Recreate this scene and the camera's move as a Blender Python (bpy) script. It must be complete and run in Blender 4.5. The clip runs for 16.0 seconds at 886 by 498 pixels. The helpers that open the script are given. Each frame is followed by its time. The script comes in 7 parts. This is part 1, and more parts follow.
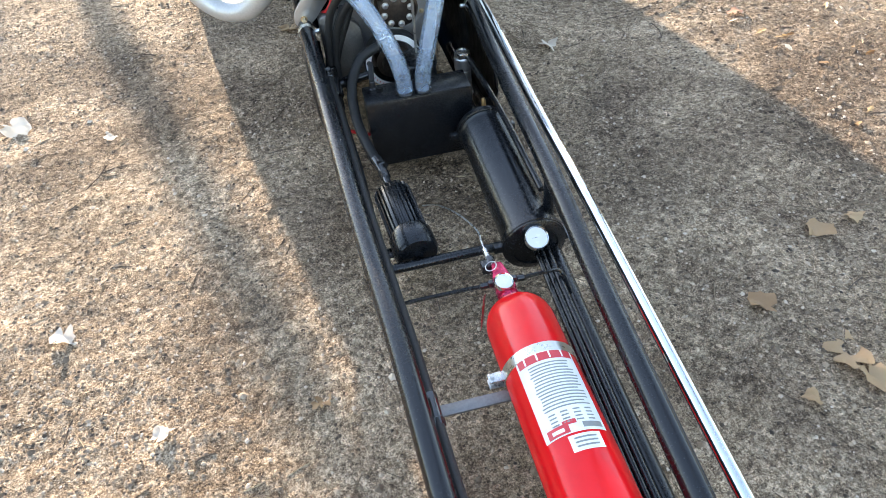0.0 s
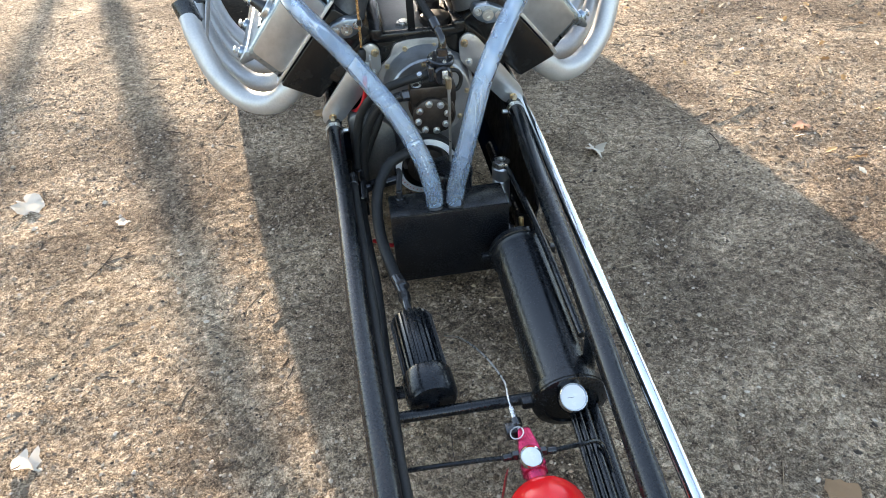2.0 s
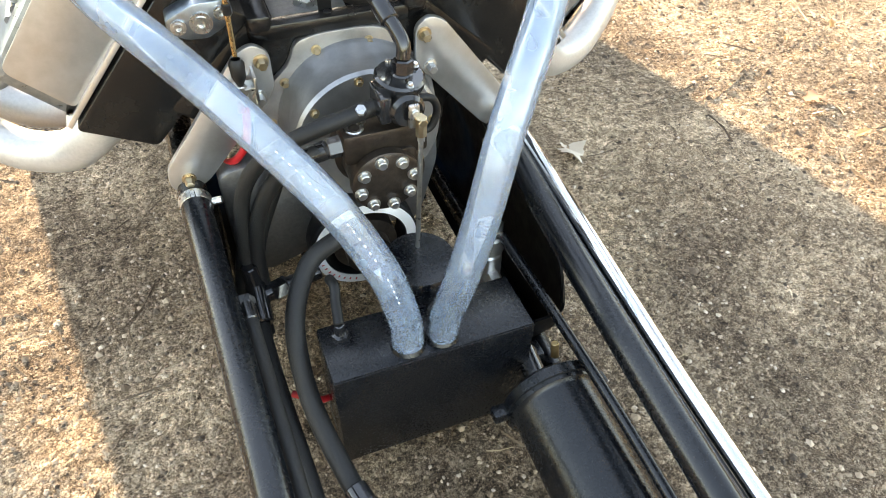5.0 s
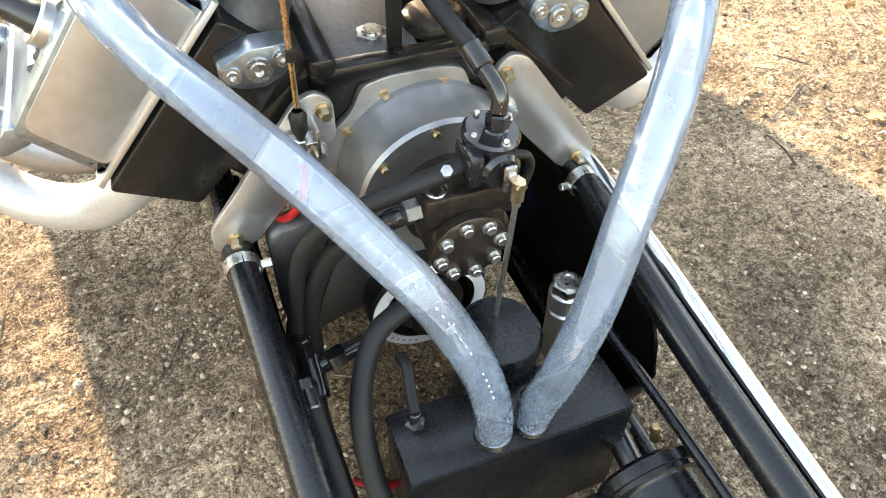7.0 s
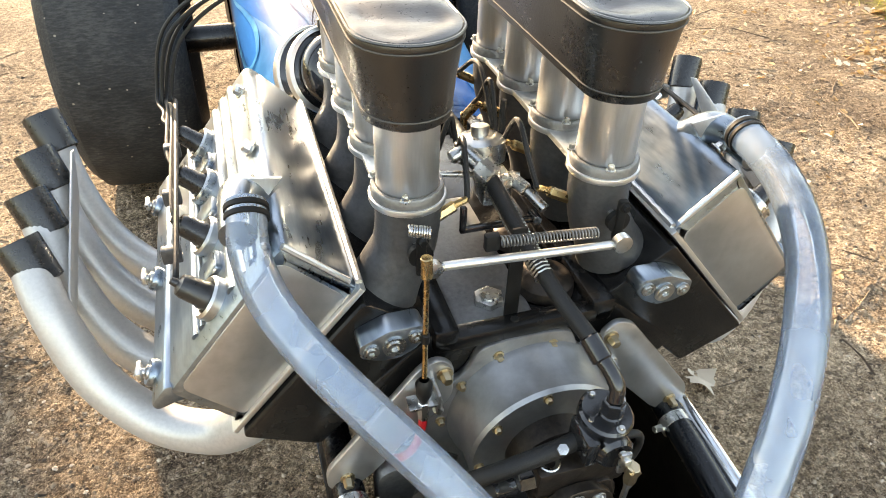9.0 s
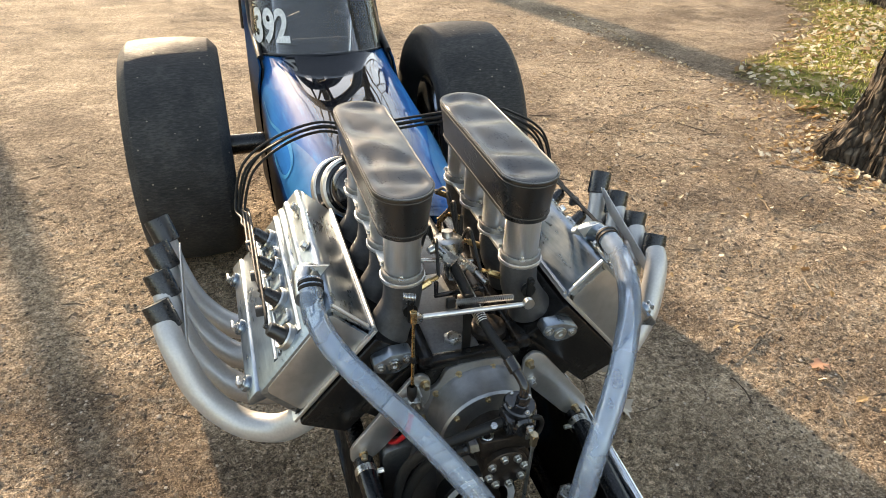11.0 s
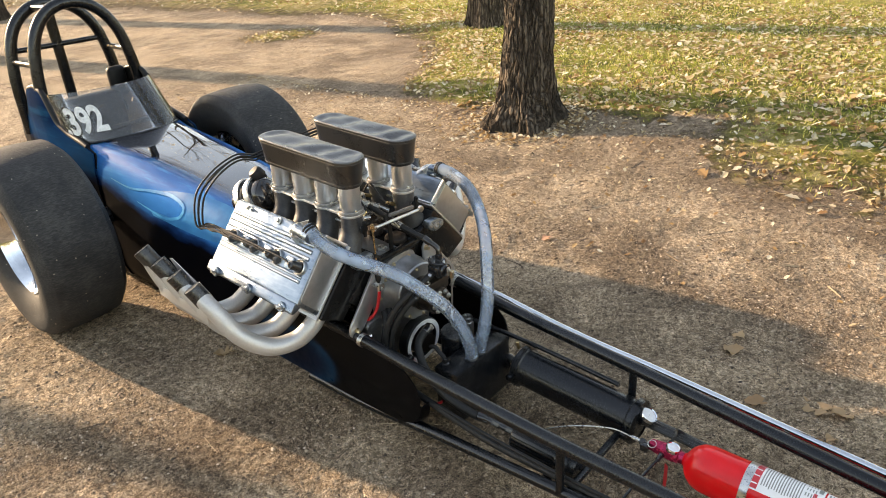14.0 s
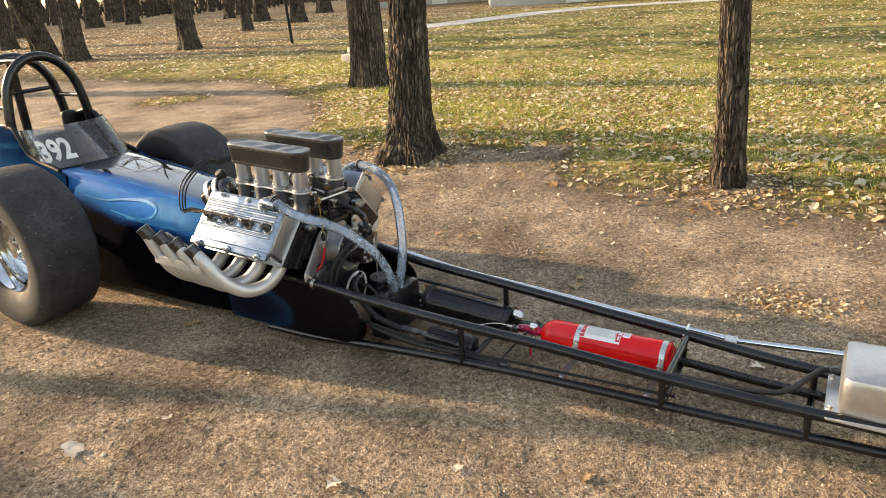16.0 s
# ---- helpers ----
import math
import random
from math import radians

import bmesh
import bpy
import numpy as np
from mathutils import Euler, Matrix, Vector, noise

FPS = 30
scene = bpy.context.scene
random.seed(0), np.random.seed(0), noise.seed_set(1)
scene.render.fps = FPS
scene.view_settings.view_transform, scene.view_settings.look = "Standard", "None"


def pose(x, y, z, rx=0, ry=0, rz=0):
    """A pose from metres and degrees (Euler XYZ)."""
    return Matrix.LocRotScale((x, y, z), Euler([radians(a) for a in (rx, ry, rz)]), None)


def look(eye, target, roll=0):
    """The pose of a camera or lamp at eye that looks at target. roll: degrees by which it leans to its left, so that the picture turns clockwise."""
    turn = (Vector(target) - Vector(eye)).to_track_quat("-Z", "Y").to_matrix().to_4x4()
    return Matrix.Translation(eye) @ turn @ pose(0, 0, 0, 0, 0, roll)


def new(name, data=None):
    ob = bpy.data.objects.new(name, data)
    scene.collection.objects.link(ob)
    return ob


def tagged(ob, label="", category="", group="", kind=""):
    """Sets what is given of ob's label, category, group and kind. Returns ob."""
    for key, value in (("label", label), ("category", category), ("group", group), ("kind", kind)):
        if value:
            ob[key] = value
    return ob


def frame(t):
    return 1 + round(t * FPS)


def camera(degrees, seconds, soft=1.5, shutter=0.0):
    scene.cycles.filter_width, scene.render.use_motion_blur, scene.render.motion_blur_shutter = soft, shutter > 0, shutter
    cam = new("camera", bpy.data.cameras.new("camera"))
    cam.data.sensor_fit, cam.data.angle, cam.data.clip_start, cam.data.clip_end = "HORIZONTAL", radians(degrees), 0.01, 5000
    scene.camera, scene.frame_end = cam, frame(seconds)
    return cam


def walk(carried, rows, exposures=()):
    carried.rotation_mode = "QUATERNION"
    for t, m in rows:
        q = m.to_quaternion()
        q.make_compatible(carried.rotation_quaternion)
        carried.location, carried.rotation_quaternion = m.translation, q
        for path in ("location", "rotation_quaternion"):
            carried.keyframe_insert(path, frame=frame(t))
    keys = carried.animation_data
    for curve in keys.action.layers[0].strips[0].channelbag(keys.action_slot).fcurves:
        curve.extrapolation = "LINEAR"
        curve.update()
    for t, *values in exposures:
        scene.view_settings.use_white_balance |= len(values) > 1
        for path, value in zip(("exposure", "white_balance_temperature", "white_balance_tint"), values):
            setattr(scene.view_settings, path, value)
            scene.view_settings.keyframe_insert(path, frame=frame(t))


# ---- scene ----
cam = camera(66.0, 16.0, soft=0.9)
PATH = [
    (0, (-0.216, -1.87, 1.171), (0.017, -0.427, -0.195), -5.9),
    (0.5, (-0.159, -1.866, 1.177), (-0.063, -0.347, -0.12), -5.6),
    (1, (-0.129, -1.843, 1.194), (-0.083, -0.301, -0.079), -4.2),
    (1.5, (-0.115, -1.782, 1.19), (-0.063, -0.198, -0.03), -4.3),
    (2, (-0.149, -1.628, 1.159), (0.019, -0.053, -0.061), -3.9),
    (2.5, (-0.216, -1.397, 1.117), (0.137, 0.08, -0.185), -2.9),
    (3, (-0.232, -1.239, 1.051), (0.286, 0.123, -0.318), -1.4),
    (3.5, (-0.205, -1.089, 1.036), (0.33, 0.276, -0.325), -0.8),
    (3.7, (-0.193, -1.017, 1.035), (0.332, 0.348, -0.329), 0.6),
    (5.8, (-0.181, -0.783, 0.952), (0.35, 0.526, -0.464), 1.1),
    (6, (-0.185, -0.76, 0.952), (0.332, 0.567, -0.452), 1.5),
    (6.5, (-0.218, -0.682, 0.971), (0.326, 0.643, -0.425), 0.8),
    (7, (-0.226, -0.647, 0.959), (0.309, 0.654, -0.463), 1.1),
    (7.5, (-0.248, -0.611, 0.994), (0.287, 0.727, -0.392), 1.1),
    (8, (-0.261, -0.586, 1.056), (0.27, 0.862, -0.217), 0.7),
    (8.5, (-0.274, -0.566, 1.086), (0.232, 0.952, -0.113), 0.3),
    (9, (-0.286, -0.555, 1.126), (0.205, 0.992, -0.044), 0.8),
    (9.2, (-0.29, -0.567, 1.151), (0.208, 0.998, 0.01), 0.5),
    (11.3, (-0.459, -1.036, 1.462), (0.106, 0.604, 0.468), 1.7),
    (11.5, (-0.528, -1.064, 1.479), (0.099, 0.56, 0.494), 0.9),
    (12, (-0.714, -1.109, 1.495), (0.13, 0.421, 0.522), -2.4),
    (12.5, (-0.825, -1.204, 1.536), (0.145, 0.254, 0.57), -4.0),
    (13, (-0.966, -1.317, 1.567), (0.126, 0.051, 0.599), -5.3),
    (13.5, (-1.172, -1.436, 1.578), (0.017, -0.125, 0.647), -3.8),
    (14, (-1.412, -1.512, 1.589), (-0.102, -0.293, 0.696), -4.4),
    (14.5, (-1.671, -1.541, 1.57), (-0.232, -0.504, 0.646), -3.9),
    (15, (-1.867, -1.678, 1.576), (-0.395, -0.629, 0.721), -4.3),
    (15.5, (-2.073, -1.866, 1.576), (-0.587, -0.838, 0.717), -3.8),
    (16, (-2.304, -2.017, 1.587), (-0.728, -1.031, 0.849), -3.8),
]
EXPOSURE = ((0, 2.53, 7700, 15), (0.5, 2.33, 7700, 14), (1.0, 2.33, 7700, 14), (2.0, 2.36, 7800, 14), (2.5, 2.56, 8000, 14), (3.0, 2.73, 8500, 15), (3.5, 2.96, 8900, 15), (6.0, 3.24, 10600, 17), (7.0, 3.27, 10600, 17), (9.0, 2.61, 10400, 17), (11.5, 1.78, 9400, 16), (12.5, 1.89, 9700, 16), (14.5, 1.90, 10300, 19), (16.0, 1.73, 10300, 19))
walk(cam, [(t, look(eye, target, roll)) for t, eye, target, roll in PATH], EXPOSURE)

# ---- light ----
SUN_EL = radians(16.5)
SUN_AZ = math.atan2(-0.187, 0.982)          # towards the sun, from +y, clockwise
world = bpy.data.worlds.new("world")
scene.world = world
world.use_nodes = True
wn = world.node_tree.nodes
sky = wn.new("ShaderNodeTexSky")
sky.sky_type = "NISHITA"
sky.sun_disc = False
sky.sun_elevation = SUN_EL
sky.sun_rotation = SUN_AZ
sky.air_density, sky.dust_density, sky.ozone_density = 1.0, 0.35, 1.0
wn["Background"].inputs[1].default_value = 0.198
world.node_tree.links.new(sky.outputs[0], wn["Background"].inputs[0])
sun = new("sun", bpy.data.lights.new("sun", "SUN"))
sun.data.energy, sun.data.angle, sun.data.color = 3.05, radians(0.8), (1.0, 0.92, 0.80)
sun_from = Vector((math.sin(SUN_AZ) * math.cos(SUN_EL), math.cos(SUN_AZ) * math.cos(SUN_EL), math.sin(SUN_EL)))
sun.matrix_world = look(sun_from * 60, (0, 0, 0))

# ---- materials ----
def nodes_of(name):
    m = bpy.data.materials.new(name)
    m.use_nodes = True
    n, l = m.node_tree.nodes, m.node_tree.links
    return m, n, l, n["Principled BSDF"]


def ramp(n, stops):
    r = n.new("ShaderNodeValToRGB")
    while len(r.color_ramp.elements) < len(stops):
        r.color_ramp.elements.new(0.5)
    for e, (p, c) in zip(r.color_ramp.elements, stops):
        e.position, e.color = p, (*c, 1)
    return r


def noise_node(n, l, co, scale, detail=5.0, rough=0.6):
    t = n.new("ShaderNodeTexNoise")
    t.inputs["Scale"].default_value, t.inputs["Detail"].default_value, t.inputs["Roughness"].default_value = scale, detail, rough
    l.new(co, t.inputs["Vector"])
    return t


def surface(name, dark, light, rough=0.5, metal=0.0, grain=60.0, stain=5.0, bump=0.1, coat=0.0, spread=0.1, aniso=None, spec=0.5, dist=0.002):
    """A painted, cast or brushed surface: colour between two tones, by grain and stains; gloss and relief vary with them."""
    m, n, l, p = nodes_of(name)
    co = n.new("ShaderNodeTexCoord").outputs["Object"]
    if aniso:
        mp = n.new("ShaderNodeMapping")
        mp.inputs["Scale"].default_value = aniso
        l.new(co, mp.inputs["Vector"])
        fine_co = mp.outputs[0]
    else:
        fine_co = co
    a, b = noise_node(n, l, fine_co, grain), noise_node(n, l, co, stain, 3.0)
    mix = n.new("ShaderNodeMath")
    mix.operation = "ADD"
    half = n.new("ShaderNodeMath")
    half.operation = "MULTIPLY"
    half.inputs[1].default_value = 0.5
    l.new(a.outputs["Fac"], mix.inputs[0])
    l.new(b.outputs["Fac"], mix.inputs[1])
    l.new(mix.outputs[0], half.inputs[0])
    r = ramp(n, [(0.34, dark), (0.66, light)])
    l.new(half.outputs[0], r.inputs[0])
    l.new(r.outputs[0], p.inputs["Base Color"])
    rr = n.new("ShaderNodeMapRange")
    rr.inputs["From Min"].default_value, rr.inputs["From Max"].default_value = 0.35, 0.65
    rr.inputs["To Min"].default_value, rr.inputs["To Max"].default_value = max(0.02, rough - spread), min(1.0, rough + spread)
    l.new(half.outputs[0], rr.inputs["Value"])
    l.new(rr.outputs[0], p.inputs["Roughness"])
    p.inputs["Metallic"].default_value = metal
    p.inputs["Coat Weight"].default_value = coat
    p.inputs["Coat Roughness"].default_value = 0.04
    p.inputs["Specular IOR Level"].default_value = spec
    if bump:
        bp = n.new("ShaderNodeBump")
        bp.inputs["Strength"].default_value, bp.inputs["Distance"].default_value = bump, dist
        l.new(a.outputs["Fac"], bp.inputs["Height"])
        l.new(bp.outputs[0], p.inputs["Normal"])
    return m


BLACK = surface("black_frame_paint", (0.0022, 0.0030, 0.0042), (0.0046, 0.0060, 0.0080), 0.26, grain=220, bump=0.04, spec=0.45)
BLACKGLOSS = surface("black_gloss_paint", (0.008, 0.008, 0.009), (0.015, 0.015, 0.016), 0.16, grain=40, bump=0.02, coat=0.4)
BLACKMATT = surface("matt_black_paint", (0.004, 0.004, 0.004), (0.009, 0.009, 0.009), 0.55, grain=90, bump=0.12, spec=0.25)
BOXBLACK = surface("black_powder_coat", (0.0024, 0.0030, 0.0040), (0.0054, 0.0066, 0.0086), 0.27, grain=300, bump=0.03, spec=0.42, spread=0.05)
ENGINE_BLACK = surface("engine_black", (0.004, 0.004, 0.0045), (0.010, 0.0095, 0.009), 0.22, grain=35, stain=9, bump=0.25, coat=0.0, spec=0.3)
ALU = surface("brushed_aluminium", (0.62, 0.62, 0.61), (0.72, 0.715, 0.705), 0.37, 0.93, grain=60, stain=7, bump=0.03, aniso=(8, 8, 0.6), spread=0.05)
ALUPOL = surface("polished_aluminium", (0.175, 0.22, 0.262), (0.31, 0.368, 0.425), 0.31, 0.97, grain=40, stain=14, bump=0.015, spread=0.07, aniso=(3.0, 0.45, 3.0))
ALUPLATE = surface("aluminium_plate", (0.40, 0.405, 0.405), (0.52, 0.525, 0.53), 0.36, 0.88, grain=60, stain=6, bump=0.02, spread=0.08)
CAST = surface("cast_aluminium", (0.14, 0.14, 0.14), (0.25, 0.25, 0.25), 0.48, 0.85, grain=160, stain=10, bump=0.3)
PLATEGREY = surface("grey_aluminium_plate", (0.25, 0.255, 0.26), (0.36, 0.365, 0.375), 0.42, 0.85, grain=60, stain=6, bump=0.02, spread=0.08)
CASTGREY = surface("charcoal_cast_aluminium", (0.038, 0.039, 0.041), (0.085, 0.086, 0.088), 0.44, 0.35, grain=160, stain=10, bump=0.25)
CASTDARK = surface("dark_cast_metal", (0.022, 0.0175, 0.015), (0.065, 0.051, 0.042), 0.38, 0.7, grain=140, stain=14, bump=0.3)
CERAMIC = surface("silver_header_coating", (0.40, 0.395, 0.385), (0.54, 0.53, 0.515), 0.43, 0.55, grain=200, stain=6, bump=0.08)
CHROME = surface("chrome", (0.58, 0.61, 0.63), (0.72, 0.74, 0.76), 0.10, 1.0, grain=30, bump=0.0, spread=0.03)
STEEL = surface("zinc_steel", (0.45, 0.45, 0.44), (0.62, 0.62, 0.60), 0.3, 1.0, grain=120, bump=0.05)
BRASS = surface("brass", (0.42, 0.28, 0.14), (0.58, 0.42, 0.22), 0.28, 1.0, grain=80, bump=0.05)
GOLDBOLT = surface("yellow_zinc", (0.40, 0.31, 0.20), (0.54, 0.44, 0.30), 0.32, 1.0, grain=80, bump=0.05)
RED = surface("red_bottle_paint", (0.66, 0.005, 0.008), (0.76, 0.008, 0.012), 0.18, grain=20, bump=0.02, coat=0.0, spread=0.03, spec=0.4)
REDANO = surface("magenta_anodised", (0.42, 0.015, 0.06), (0.55, 0.03, 0.10), 0.25, 0.6, grain=80, bump=0.03)
REDPLAIN = surface("red_plastic", (0.40, 0.010, 0.014), (0.52, 0.018, 0.022), 0.4, grain=60, bump=0.03)
RUBBER = surface("black_rubber", (0.005, 0.005, 0.005), (0.011, 0.011, 0.011), 0.5, grain=200, bump=0.15, spec=0.3)
CAPBLACK = surface("glossy_black_rubber", (0.008, 0.008, 0.008), (0.016, 0.016, 0.016), 0.28, grain=120, bump=0.05, spec=0.6)
# black rubber again, its colour greyed to stand for reflected sky
CAPSHEEN = surface("grey_sky_sheen_rubber", (0.07, 0.066, 0.062), (0.14, 0.132, 0.124), 0.34, grain=90, stain=20, bump=0.1, spec=0.6)
HOSEBLACK = surface("braided_black_hose", (0.006, 0.006, 0.006), (0.018, 0.018, 0.018), 0.45, grain=600, bump=0.5, spec=0.3)
LEATHER = surface("black_vinyl", (0.0035, 0.0035, 0.0035), (0.007, 0.007, 0.007), 0.31, grain=300, stain=12, bump=0.10, spread=0.06, spec=0.95)
STITCH = surface("pale_stitching", (0.05, 0.047, 0.042), (0.09, 0.085, 0.075), 0.8, grain=400, bump=0.2)
LABEL = surface("white_label", (0.66, 0.66, 0.65), (0.76, 0.76, 0.75), 0.35, grain=40, bump=0.02)
INK = surface("grey_print", (0.16, 0.17, 0.16), (0.24, 0.25, 0.24), 0.5, grain=90, bump=0.0)
REDINK = surface("red_print", (0.50, 0.02, 0.03), (0.60, 0.04, 0.05), 0.4, grain=90, bump=0.0)
DARKINK = surface("dark_print", (0.03, 0.03, 0.04), (0.06, 0.05, 0.06), 0.4, grain=90, bump=0.0)
WHITE = surface("white_paint", (0.70, 0.70, 0.68), (0.80, 0.80, 0.78), 0.4, grain=50, bump=0.03)
NUMWHITE = surface("worn_white_lettering", (0.40, 0.40, 0.39), (0.72, 0.72, 0.70), 0.6, grain=120, stain=30, bump=0.05)
DIAL = surface("white_dial", (0.72, 0.73, 0.74), (0.80, 0.81, 0.82), 0.25, grain=40, bump=0.0)


def math_node(n, l, op, a, b, c=None):
    t = n.new("ShaderNodeMath")
    t.operation = op
    for k, v in enumerate((a, b, c)):
        if v is None:
            continue
        if isinstance(v, (int, float)):
            t.inputs[k].default_value = v
        else:
            l.new(v, t.inputs[k])
    return t.outputs[0]


def blend_colours(n, l, fac, a, b):
    t = n.new("ShaderNodeMix")
    t.data_type = "RGBA"
    l.new(fac, t.inputs["Factor"])
    l.new(a, t.inputs["A"])
    l.new(b, t.inputs["B"])
    return t.outputs["Result"]


def spread_out(n, l, v, lo, hi, to_lo=0.0, to_hi=1.0):
    t = n.new("ShaderNodeMapRange")
    for k, x in (("From Min", lo), ("From Max", hi), ("To Min", to_lo), ("To Max", to_hi)):
        t.inputs[k].default_value = x
    l.new(v, t.inputs["Value"])
    return t.outputs[0]


def paint_blue(name, bright, coat, rough=0.32, metal=0.3, ior=1.5):
    """Black body paint with a blue band along the shoulder that rises towards the screen, fogged at its edges."""
    m, n, l, p = nodes_of(name)
    co = n.new("ShaderNodeTexCoord").outputs["Object"]
    sep = n.new("ShaderNodeSeparateXYZ")
    l.new(co, sep.inputs[0])
    mp = n.new("ShaderNodeMapping")
    mp.inputs["Scale"].default_value = (2.0, 0.7, 2.0)
    l.new(co, mp.inputs["Vector"])
    big = noise_node(n, l, mp.outputs[0], 5.0, 4.0, 0.6)
    rise = n.new("ShaderNodeMath")
    rise.operation = "MULTIPLY_ADD"
    rise.inputs[1].default_value = -0.135
    l.new(sep.outputs["Y"], rise.inputs[0])
    l.new(sep.outputs["Z"], rise.inputs[2])
    add = n.new("ShaderNodeMath")
    add.operation = "MULTIPLY_ADD"
    add.inputs[1].default_value = 0.12
    l.new(big.outputs["Fac"], add.inputs[0])
    l.new(rise.outputs[0], add.inputs[2])
    b = bright
    r = ramp(n, [(0.37, (0.0007, 0.0010, 0.0024)), (0.405, (0.0004, 0.022 * b, 0.085 * b)), (0.445, (0.0, 0.115 * b, 0.34 * b)), (0.50, (0.0, 0.150 * b, 0.42 * b)), (0.56, (0.0, 0.095 * b, 0.30 * b)), (0.60, (0.0, 0.060 * b, 0.21 * b))])
    l.new(add.outputs[0], r.inputs[0])
    crown = n.new("ShaderNodeRGB")
    crown.outputs[0].default_value = (0.002, 0.003, 0.006, 1)
    aside = math_node(n, l, "MULTIPLY_ADD", big.outputs["Fac"], 0.10, math_node(n, l, "ABSOLUTE", sep.outputs["X"], None))
    aside = math_node(n, l, "ADD", aside, math_node(n, l, "MULTIPLY", math_node(n, l, "SUBTRACT", 1.45, sep.outputs["Y"]), 0.075))
    ms = n.new("ShaderNodeMapping")
    ms.inputs["Scale"].default_value = (22.0, 1.3, 22.0)
    l.new(co, ms.inputs["Vector"])
    brush = noise_node(n, l, ms.outputs[0], 1.0, 5.0, 0.65).outputs["Fac"]
    pale = n.new("ShaderNodeRGB")
    pale.outputs[0].default_value = (0.004 * b, 0.23 * b, 0.50 * b, 1)
    lit = math_node(n, l, "MULTIPLY", spread_out(n, l, brush, 0.52, 0.72, 0.0, 0.85), spread_out(n, l, add.outputs[0], 0.42, 0.47))
    streaked = blend_colours(n, l, lit, r.outputs[0], pale.outputs[0])
    l.new(blend_colours(n, l, spread_out(n, l, aside, 0.190, 0.245), crown.outputs[0], streaked), p.inputs["Base Color"])
    flake = noise_node(n, l, co, 900.0, 2.0)
    bp = n.new("ShaderNodeBump")
    bp.inputs["Strength"].default_value, bp.inputs["Distance"].default_value = 0.06, 0.001
    l.new(flake.outputs["Fac"], bp.inputs["Height"])
    l.new(bp.outputs[0], p.inputs["Normal"])
    p.inputs["Metallic"].default_value, p.inputs["Roughness"].default_value, p.inputs["IOR"].default_value = metal, rough, ior
    p.inputs["Specular IOR Level"].default_value = 0.02
    l.new(spread_out(n, l, aside, 0.19, 0.27, coat, coat * 0.015), p.inputs["Coat Weight"])
    p.inputs["Coat Roughness"].default_value, p.inputs["Coat IOR"].default_value = 0.02, 2.2
    return m


BLUE = paint_blue("metallic_blue_and_black_paint", 1.05, 1.0, 0.5, 0.0)
SHELLBLUE = paint_blue("dark_blue_shell_paint", 0.22, 0.06, 0.3, 0.0, 1.2)


def belly_paint():
    """Dusty black at the front, with a deep blue tongue of flame fogged in towards the rear."""
    m, n, l, p = nodes_of("dusty_black_and_blue_paint")
    co = n.new("ShaderNodeTexCoord").outputs["Object"]
    sep = n.new("ShaderNodeSeparateXYZ")
    l.new(co, sep.inputs[0])
    dust = noise_node(n, l, co, 30.0, 6.0, 0.7).outputs["Fac"]
    wave = noise_node(n, l, co, 4.0, 3.0).outputs["Fac"]
    black = ramp(n, [(0.40, (0.0016, 0.0017, 0.0022)), (0.60, (0.0035, 0.0034, 0.0038)), (0.74, (0.012, 0.0095, 0.0085))])
    l.new(dust, black.inputs[0])
    # round front end of the tongue
    dy = math_node(n, l, "MULTIPLY", math_node(n, l, "SUBTRACT", sep.outputs["Y"], 0.37), 0.55)
    dz = math_node(n, l, "MULTIPLY", math_node(n, l, "SUBTRACT", sep.outputs["Z"], 0.17), 1.2)
    r2 = math_node(n, l, "SQRT", math_node(n, l, "ADD", math_node(n, l, "MULTIPLY", dy, dy), math_node(n, l, "MULTIPLY", dz, dz)), None)
    r2 = math_node(n, l, "MULTIPLY_ADD", wave, 0.05, r2)
    blue = ramp(n, [(0.05, (0.001, 0.002, 0.007)), (0.120, (0.001, 0.006, 0.017)), (0.156, (0.002, 0.022, 0.050)), (0.176, (0.003, 0.005, 0.010))])
    l.new(r2, blue.inputs[0])
    l.new(blend_colours(n, l, spread_out(n, l, r2, 0.150, 0.182), blue.outputs[0], black.outputs[0]), p.inputs["Base Color"])
    l.new(spread_out(n, l, dust, 0.3, 0.7, 0.25, 0.55), p.inputs["Roughness"])
    p.inputs["Specular IOR Level"].default_value = 0.07
    return m


BELLY = belly_paint()
FLAME = surface("teal_flame_paint", (0.003, 0.17, 0.40), (0.015, 0.30, 0.56), 0.4, 0.0, grain=40, stain=12, bump=0.0, coat=0.3, spec=0.2)

FLAMEFILL = surface("fogged_teal_paint", (0.002, 0.10, 0.27), (0.006, 0.20, 0.42), 0.4, 0.0, grain=14, stain=6, bump=0.0, coat=0.1, spec=0.1)


